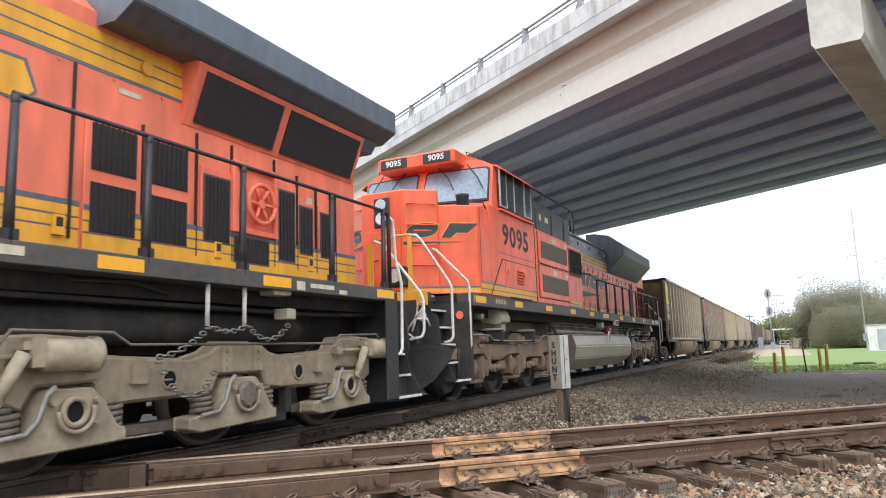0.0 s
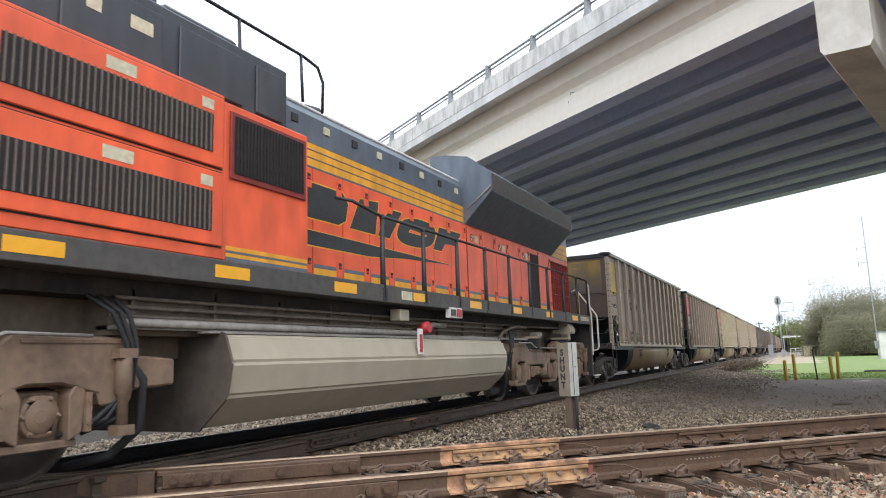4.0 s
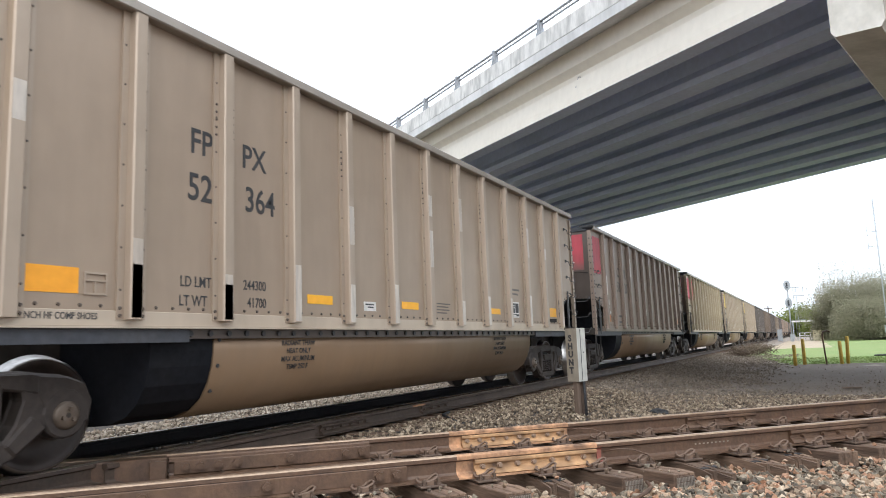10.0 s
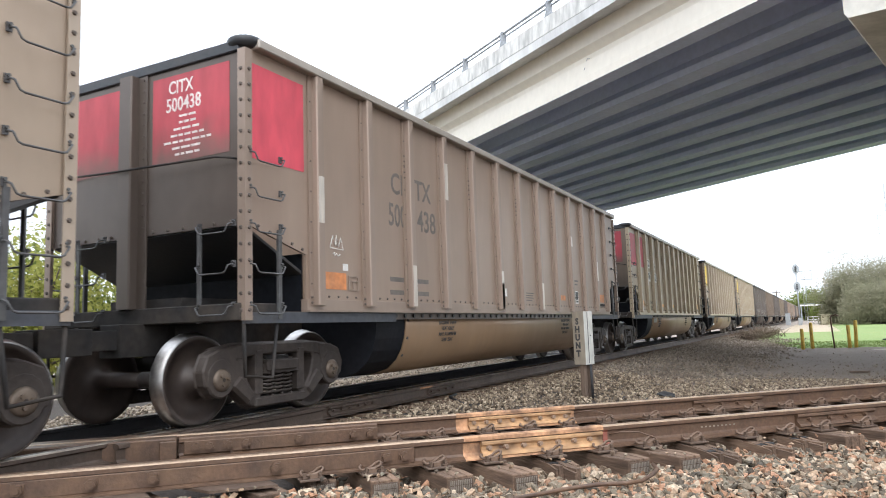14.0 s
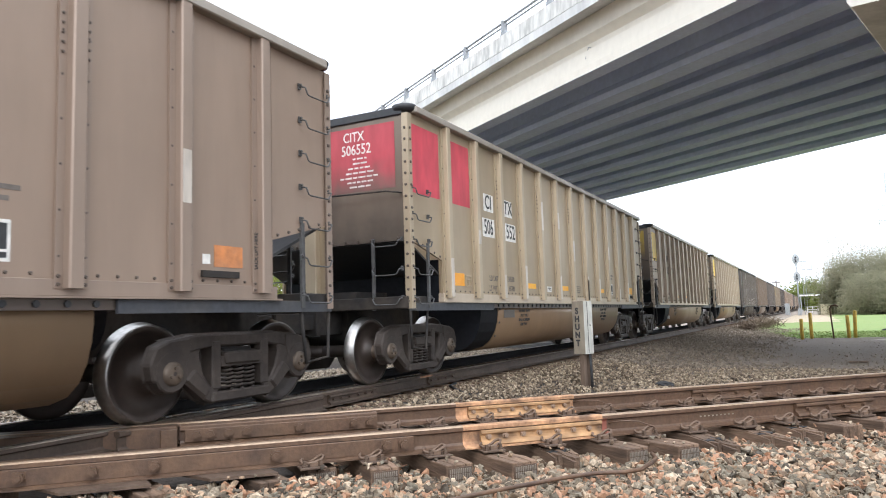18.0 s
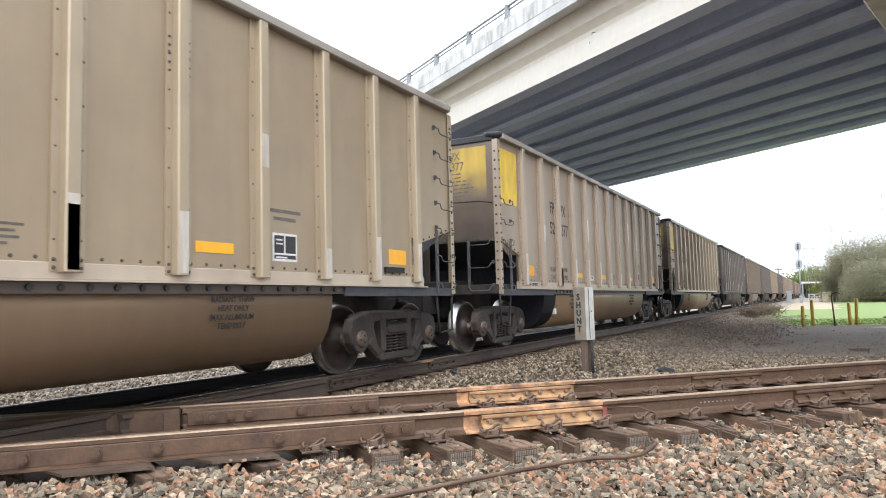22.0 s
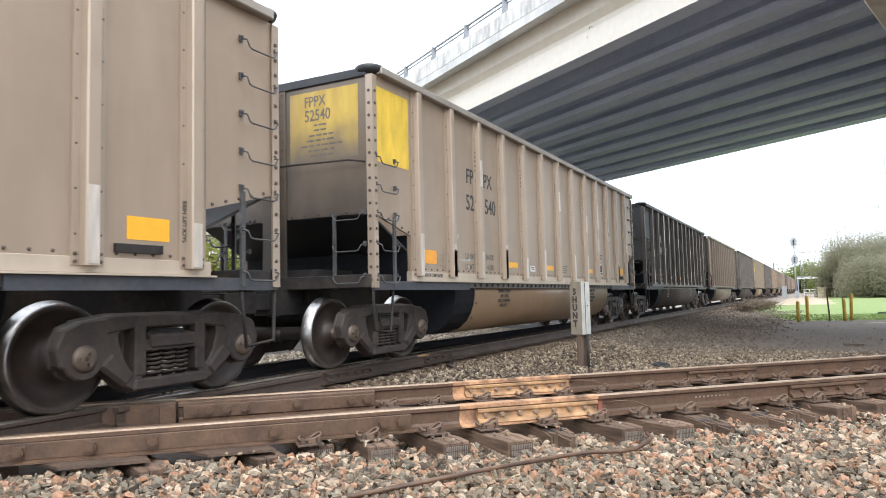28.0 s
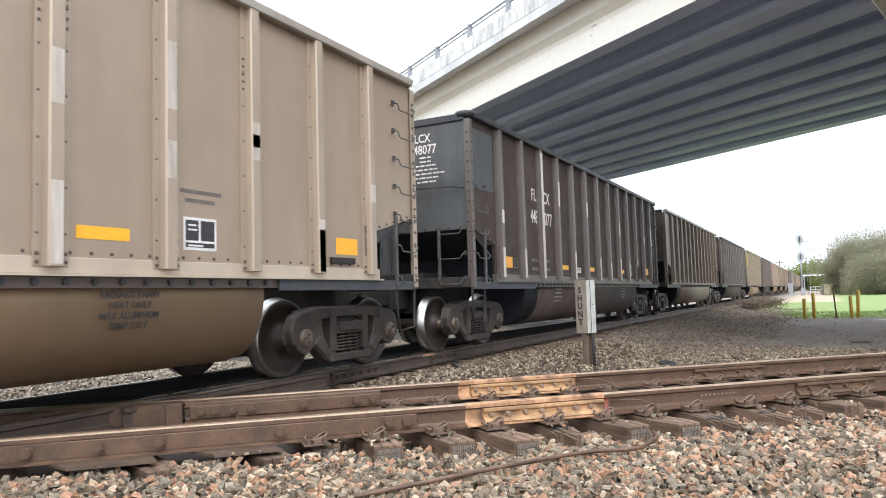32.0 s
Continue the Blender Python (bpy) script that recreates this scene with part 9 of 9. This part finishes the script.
def tree(label, x, y, height, spread, leaves, count, seed, leaf=0.3, low=0.15, category="tree"):
    """Trunk, limbs and a crown of many small leaf clumps round the limbs' ends."""
    rng = random.Random(seed)
    t = tagged(new("tree"), label, category, "trees and bushes")
    t.matrix_basis = pose(x, y, ground_height(x, y))
    bm = bmesh.new()
    tips = []
    trunk_top = height * rng.uniform(0.25, 0.4)
    r = height * 0.022
    tube(bm, [(0, 0, -0.1), (rng.uniform(-0.1, 0.1), rng.uniform(-0.1, 0.1), trunk_top * 0.5), (0, 0, trunk_top)], [r * 1.4, r, r * 0.8], 8)
    for k in range(11):
        a, f = rng.uniform(0, math.tau), rng.uniform(0.25, 1.0)
        reach = spread * rng.uniform(0.45, 1.0)
        z = height * (low + (0.92 - low) * rng.random())
        reach *= math.sqrt(max(0.08, 1 - ((z / height - 0.5) / 0.55) ** 2))
        base = Vector((0, 0, min(trunk_top, z) * rng.uniform(0.6, 1)))
        tip = Vector((reach * math.cos(a), reach * math.sin(a), z))
        mid = base.lerp(tip, 0.5) + Vector((rng.uniform(-1, 1), rng.uniform(-1, 1), rng.uniform(0, 1))) * height * 0.05
        tube(bm, [base, mid, tip], [r * 0.55, r * 0.35, r * 0.1], 6)
        tips += [tip, mid.lerp(tip, 0.5)]
        for _ in range(3):
            t2 = mid.lerp(tip, rng.uniform(0.1, 0.9)) + Vector((rng.uniform(-1, 1), rng.uniform(-1, 1), rng.uniform(-0.6, 1))) * spread * 0.4
            tube(bm, [mid.lerp(tip, 0.4), t2], [r * 0.2, r * 0.05], 5)
            tips.append(t2)
    part("trunk", bm, BARK, t)
    g = np.random.default_rng(seed)
    heart = np.array((0, 0, height * 0.35))
    p = np.array([t2[:] for t2 in tips])[g.integers(0, len(tips), count)] + np.clip(g.normal(size=(count, 3)), -1.5, 1.5) * spread * 0.34 * np.array((1, 1, 0.8))
    p = p[p[:, 2] > 0.1]
    n = len(p)
    out = p - heart
    face = out / np.linalg.norm(out, axis=1, keepdims=True) * 1.0 + g.normal(size=(n, 3)) * 0.7 + (0, 0, 0.5)
    face /= np.linalg.norm(face, axis=1, keepdims=True)
    a = np.cross(face, g.normal(size=(n, 3)))
    a = a / np.linalg.norm(a, axis=1, keepdims=True) * (leaf * g.uniform(0.5, 1.3, (n, 1)))
    b = np.cross(face, a) * 0.7
    me = bpy.data.meshes.new("crown")
    me.from_pydata(np.stack([p - a, p + b, p + a, p - b], 1).reshape(-1, 3).tolist(), [], np.arange(4 * n).reshape(-1, 4).tolist())
    me.materials.append(leaves)
    put("crown", me, t)
    return t


def build_trees():
    dull = "grey-green wide-crowned tree beyond the lawn, haze in its leaf colour"
    for i, (x, y, h, w) in enumerate(((9.4, 122, 6.0, 3.0), (11.6, 118, 8.2, 3.8), (14.0, 124, 9.6, 4.6), (17.2, 120, 10.4, 5.0), (20.5, 125, 11.6, 5.2), (24.5, 122, 12.0, 5.5), (30, 126, 12.0, 6.0), (12.8, 110, 5.0, 3.4), (16.2, 108, 5.2, 3.6), (19.5, 110, 5.5, 3.8), (23.5, 110, 6.0, 4))):
        tree(dull, x, y, h, w, LEAF_HAZY, 30000, 20 + i, 0.1, 0.03)
    for i, (x, y, h, w) in enumerate(((3.6, 255, 9.5, 4.6), (7.2, 262, 9.0, 4.5), (9.6, 240, 6.5, 4.0), (-1.5, 300, 8, 5))):
        tree("fresh green tree far down the line", x, y, h, w, LEAF_GREEN, 2600, 50 + i, 0.42, 0.08)
    rng = random.Random(3)
    for i in range(20):
        y = -4 + i * 2.0 + rng.uniform(-0.6, 0.6)
        tree("yellow-green bush behind the train", -12.5 - rng.uniform(0, 3), y, rng.uniform(3.2, 4.3), 2.3, LEAF_YELLOW if i % 3 else LEAF_GREEN, 9000, 80 + i, 0.075, 0.0, "bush")
    for i in range(10):
        tree("grey-green bush along the far side of the line", -16 - rng.uniform(0, 8), 38 + i * 9, rng.uniform(3, 4.2), 3.2, LEAF_HAZY, 1400, 120 + i, 0.25, 0.02, "bush")


build_trees()


def brush(x, y, w, h, seed):
    b = tagged(new("brush_pile"), "brown heap of dry brush beside the track", "brush", "brush heaps")
    b.matrix_basis = pose(x, y, ground_height(x, y))
    rng = random.Random(seed)
    bm = bmesh.new()
    for _ in range(240):
        p = Vector((rng.gauss(0, w * 0.4), rng.gauss(0, w * 0.5), rng.random() * h * 0.5))
        q = p + Vector((rng.uniform(-0.6, 0.6), rng.uniform(-0.6, 0.6), rng.uniform(0, h * 0.6)))
        tube(bm, [p, p.lerp(q, 0.5) + Vector((0, 0, 0.06)), q], [0.016, 0.012, 0.004], 4)
    tagged(part("dead_brush", bm, TWIG, b), kind="stuff")


for i, (x, y, w, h) in enumerate(((2.9, 44, 1.0, 0.7), (3.4, 48, 1.2, 0.9), (3.1, 53, 1.2, 0.8))):
    brush(x, y, w, h, i)

# shunt sign
POST_WOOD = mat("weathered_post_wood", (0.15, 0.105, 0.075), 0.9, 0, (0.06, 0.042, 0.032), grain=22, blotch=3, amount=0.8, bump=0.4, streak=6)
SIGN_TAN = mat("weathered_tan_sign", (0.3, 0.255, 0.195), 0.8, 0, (0.21, 0.175, 0.13), grain=10, blotch=2, amount=0.7, bump=0.05, streak=3)
SIGN_WHITE = mat("scuffed_white_sign", (0.5, 0.49, 0.44), 0.75, 0, (0.34, 0.31, 0.26), grain=14, blotch=3, amount=0.9, bump=0.05, streak=3)


def shunt_sign():
    s = tagged(new("shunt_sign"), "white and tan lettered sign box on wooden posts", "sign")
    s.matrix_basis = pose(2.81, 11.79, -0.43, 0, 0, 70)
    w, z0, z1 = 0.115, 0.64, 1.53
    # the box's faces: local -x looks towards the train, local -y towards the lawn
    slab("sign_face", (-w - 0.006, -w, -w, w, z0, z1), SIGN_TAN, s, "tan face with vertical letters")
    slab("sign_face", (-w, w, -w - 0.006, -w, z0, z1), SIGN_WHITE, s, "scuffed white face")
    slab("sign_core", (-w, w - 0.02, -w, w - 0.02, z0 + 0.01, z1 - 0.01), POST_WOOD, s)
    slab("seam", (-0.03, -0.014, -w - 0.008, -w - 0.0065, z0 + 0.02, z1 - 0.02), INK, s)
    slab("bolt_head", (0.03, 0.05, -w - 0.014, -w - 0.0065, z1 - 0.42, z1 - 0.4), INK, s)
    for k, c in enumerate("SHUNT"):
        letters("lettering", c, 0.1, INK, s, (-w - 0.0075, 0.02, z1 - 0.17 - 0.135 * k), (90, 0, -90), 0.95, 0.007)
    for x, y in ((-0.06, -0.02), (0.06, -0.05)):
        slab("post", (x - 0.045, x + 0.045, y - 0.045, y + 0.045, -0.1, z0 + 0.1), POST_WOOD, s, soft=0.008)
    for k in range(3):
        pipe("cable", [(0.0 + 0.02 * k, -0.11, z0), (0.01 + 0.015 * k, -0.115, 0.3), (0.0 + 0.03 * k, -0.12, -0.05)], 0.01, RUBBER, s)


shunt_sign()

# yellow posts and the bent pipe on the lawn's edge
BOLLARD = mat("faded_yellow_post", (0.66, 0.44, 0.08), 0.7, 0, (0.4, 0.27, 0.08), grain=14, blotch=3, bump=0.1)
for x, y, h in ((5.77, 31.6, 0.84), (6.1, 32.4, 1.06), (7.42, 32.5, 0.92), (7.64, 32.6, 1.1)):
    b = tagged(new("bollard"), "faded yellow steel post at the lawn's edge", "bollard", "yellow posts")
    b.matrix_basis = pose(x, y, ground_height(x, y), random.Random(x).uniform(-3, 3), random.Random(y).uniform(-3, 3))
    bm = bmesh.new()
    lathe(bm, [(-0.05, 0.065), (h - 0.03, 0.065), (h - 0.01, 0.055), (h, 0.02)], 14, axis="z")
    part("post", bm, BOLLARD, b)
p = tagged(new("vent_pipe"), "thin rusty pipe with a bent top", "pipe")
p.matrix_basis = pose(6.88, 32.15, ground_height(6.88, 32.15), 0, -3)
pipe("pipe", [(0, 0, -0.05), (0, 0, 1.2), (0.05, 0, 1.3), (0.2, 0, 1.33), (0.3, 0, 1.26)], 0.03, STEEL_RUST, p)

# signal mast
SIGNAL_GREY = mat("grey_signal_paint", (0.4, 0.42, 0.43), 0.6, 0.2, (0.3, 0.31, 0.32), bump=0.05)


def signal_mast():
    s = tagged(new("signal_mast"), "grey railway signal mast with two round-backed heads", "signal")
    s.matrix_basis = pose(4.05, 121, -0.42)
    pipe("mast", [(0, 0, 0), (0, 0, 9.0)], 0.11, SIGNAL_GREY, s)
    slab("base_box", (-0.25, 0.25, -0.25, 0.25, 0, 1.1), SIGNAL_GREY, s, soft=0.03)
    slab("relay_case", (-2.0, -1.3, -0.3, 0.3, 0, 1.9), SIGNAL_GREY, s, soft=0.03)
    for z in (8.6, 5.9):
        bm = bmesh.new()
        prism(bm, [(0.5 * math.cos(a), z + 0.78 * math.sin(a)) for a in [math.tau * k / 24 for k in range(24)]], "y", -0.26, -0.22)
        part("background", bm, SIGNAL_GREY, s)
        for dz in (-0.3, 0, 0.3):
            round_part("lamp_hood", (0, -0.5, z + dz), (0, -0.24, z + dz), 0.12, BLACK_STEEL, s)
    for x in (0.75, 1.15):
        pipe("ladder_stile", [(x, 0.1, 0), (x, 0.1, 8.4)], 0.025, SIGNAL_GREY, s)
    for k in range(26):
        pipe("rung", [(0.75, 0.1, 0.4 + 0.3 * k), (1.15, 0.1, 0.4 + 0.3 * k)], 0.015, SIGNAL_GREY, s, seg=5)
    for z in (6.9, 8.2, 3.2):
        slab("platform", (0.2, 2.2, -0.3, 0.3, z, z + 0.07), SIGNAL_GREY, s)
    pipe("platform_rail", [(2.1, 0, 6.95), (2.1, 0, 8.2)], 0.03, SIGNAL_GREY, s)


signal_mast()


def far_things():
    t = tagged(new("radio_mast"), "slim grey radio mast with side aerials", "radio mast")
    t.matrix_basis = pose(13.4, 83, -0.42)
    pipe("mast", [(0, 0, 0), (0, 0, 14.5)], 0.06, SIGNAL_GREY, t)
    for z in (11.2, 9.7):
        pipe("aerial", [(0, 0, z), (-0.8, 0, z), (-0.8, 0, z + 0.5)], 0.03, SIGNAL_GREY, t)
        pipe("aerial", [(-0.8, 0, z), (-0.8, 0, z - 0.4)], 0.03, SIGNAL_GREY, t)
    b = tagged(new("equipment_cabin"), "white steel railway equipment cabin", "cabin")
    b.matrix_basis = pose(14.9, 80, -0.42)
    slab("body", (-1.7, 1.7, -1.2, 1.2, 0.1, 2.45), WHITE, b, soft=0.03)
    slab("roof", (-1.8, 1.8, -1.3, 1.3, 2.45, 2.56), SIGNAL_GREY, b, soft=0.02)
    slab("door", (-0.9, 0.0, -1.24, -1.205, 0.15, 2.1), SIGNAL_GREY, b, soft=0.01)
    slab("meter_box", (-2.0, -1.7, -0.5, 0.1, 1.0, 1.7), SIGNAL_GREY, b, soft=0.02)
    slab("footing", (-1.75, 1.75, -1.25, 1.25, -0.1, 0.1), CONCRETE_GREY, b)
    h = tagged(new("office_building"), "pale office block far behind the trees", "building")
    h.matrix_basis = pose(17.5, 620, -1)
    slab("wall", (-4.5, 5, 0, 14, 0, 28.5), CONCRETE, h)
    for k in range(7):
        slab("window_band", (-4.6, 5.1, -0.15, 0.0, 2.5 + 3.6 * k, 4.6 + 3.6 * k), SIGNAL_GREY, h)
    slab("roof", (-4.8, 5.3, -0.3, 14.3, 28.5, 29.2), WHITE, h)
    f = tagged(new("crossing_fence"), "white pipe fence at a far road crossing", "fence")
    f.matrix_basis = pose(6.6, 150, -0.42)
    for k in range(7):
        slab("post", (-1.8 + 0.9 * k - 0.06, -1.8 + 0.9 * k + 0.06, -0.06, 0.06, 0, 1.3), WHITE, f)
    for z in (0.7, 1.2):
        slab("rail", (-1.9, 3.7, -0.03, 0.03, z, z + 0.09), WHITE, f)
    c = tagged(new("gantry"), "pale steel gantry over a far crossing", "gantry")
    c.matrix_basis = pose(4.6, 165, -0.42)
    for x in (-1.0, 2.8):
        slab("leg", (x - 0.1, x + 0.1, -0.1, 0.1, 0, 3.6), SIGNAL_GREY, c)
    slab("beam", (-1.2, 3.0, -0.12, 0.12, 3.5, 3.8), WHITE, c)
    w = tagged(new("utility_box"), "pale utility box beside the far crossing", "utility box")
    w.matrix_basis = pose(7.6, 120, -0.42)
    slab("body", (-0.7, 0.7, -0.4, 0.4, 0, 1.5), CREAM, w, soft=0.04)
    slab("lid", (-0.75, 0.75, -0.45, 0.45, 1.5, 1.58), CREAM, w)
    u = tagged(new("utility_pole"), "thin utility pole beyond the train", "utility pole")
    u.matrix_basis = pose(-3.2, 220, -0.42)
    pipe("pole", [(0, 0, 0), (0, 0, 9)], 0.14, BARK, u)
    slab("crossarm", (-1.1, 1.1, -0.08, 0.08, 8.3, 8.5), BARK, u)
    k = tagged(new("manhole_ring"), "dark flat ring lying on the lawn", "manhole")
    k.matrix_basis = pose(9.6, 41, ground_height(9.6, 41) + 0.03)
    bm = bmesh.new()
    lathe(bm, [(0.0, 0.5), (0.06, 0.48), (0.08, 0.36), (0.05, 0.1)], 20, axis="z")
    part("ring", bm, UNDER_DARK, k)


far_things()

# bond wires along the rails, chalk marks on the web
for u, n in ((0.16, 0.77), (0.62, -0.735)):
    bm = bmesh.new()
    tube(bm, [(n, u, -0.08), (n + 0.06, u + 0.1, -0.06), (n + 0.1, u + 0.24, -0.07), (n + 0.14, u + 0.36, -0.12), (n + 0.12, u + 0.44, -0.19), (n + 0.1, u + 0.38, -0.22), (n + 0.16, u + 0.3, -0.19), (n + 0.26, u + 0.22, -0.24)], 0.006, 6)
    part("bond_wire", bm, STEEL_RUST, CROSSING, "thin rusty bond wire")
for k in range(9):
    slab("chalk_mark", (0.7622, 0.7632, 1.12 + 0.045 * k, 1.14 + 0.045 * k, -0.098, -0.086), STUD_PLATE, CROSSING)

# litter on the ballast
c = tagged(new("old_cable"), "rusty cable lying on the ballast", "cable")
bm = bmesh.new()
rng = random.Random(8)
pts = [Vector(p) for p in ((3.838, 3.372, -0.265), (4.333, 4.326, -0.265), (4.432, 4.493, -0.265), (4.558, 4.693, -0.265), (4.704, 4.926, -0.265), (4.855, 5.113, -0.265), (5.033, 5.215, -0.265), (5.125, 5.347, -0.265), (5.153, 5.61, -0.265), (5.151, 5.791, -0.265), (5.082, 5.961, -0.265))]
tube(bm, [(p.x, p.y, p.z + 0.01 * noise.noise(p * 3)) for p in pts], 0.016, 8)
part("strand", bm, STEEL_RUST, c)
h = tagged(new("loose_hose"), "black hose lying beside the main rail", "hose")
pipe("hose", [(0.95, 10.6, -0.2), (1.1, 10.1, -0.19), (1.45, 9.7, -0.22), (1.75, 9.45, -0.24)], 0.022, RUBBER, h)
h = tagged(new("tie_fragment"), "pale broken board on the ballast", "board")
h.matrix_basis = pose(1.9, 13.9, -0.33, 0, 4, 25)
slab("board", (-0.3, 0.3, -0.05, 0.05, 0, 0.035), POST_WOOD, h, soft=0.006)
h = tagged(new("debris"), "dark crumpled scrap beside the crossing track", "debris")
h.matrix_basis = pose(3.98, 12.6, -0.42)
bm = bmesh.new()
bmesh.ops.create_icosphere(bm, subdivisions=3, radius=0.1)
for v in bm.verts:
    v.co = v.co * (1 + 0.7 * noise.noise(v.co * 12)) 
    v.co.x *= 1.5
    v.co.z = max(v.co.z * 0.6 + 0.05, -0.01)
part("scrap", bm, RUBBER, h)
h = tagged(new("board"), "grey board lying on the bare dirt", "board")
h.matrix_basis = pose(7.1, 18.5, -0.40, 0, 0, 8)
slab("plank", (-0.2, 0.2, -0.06, 0.06, 0, 0.04), POST_WOOD, h, soft=0.006)

TRAIN = (33.03456, -3.060428, -0.006860168, 1.43893e-05, 5.883815e-07)


# ---- motion ----
def train_at(t):
    """How far along y the first coal car's front stands at t seconds."""
    return TRAIN[0] + t * (TRAIN[1] + t * (TRAIN[2] + t * (TRAIN[3] + t * TRAIN[4])))


def motions():
    times = [0, 2, 4, 6, 8, 10, 12, 14, 16, 18, 20, 22, 24, 26, 28, 30, 32]
    for i, c in enumerate(CARS):
        walk(c, [(t, pose(0, train_at(t) + i * PITCH, 0)) for t in times])
    for c in LOCOS:
        walk(c, [(t, pose(0, train_at(t), 0)) for t in times])
    steps = [0.2 * k for k in range(161)]
    for w, r in SPINS:
        x, y, z = w.location
        walk(w, [(t, pose(x, y, z, math.degrees((TRAIN[0] - train_at(t)) / r))) for t in steps])


motions()
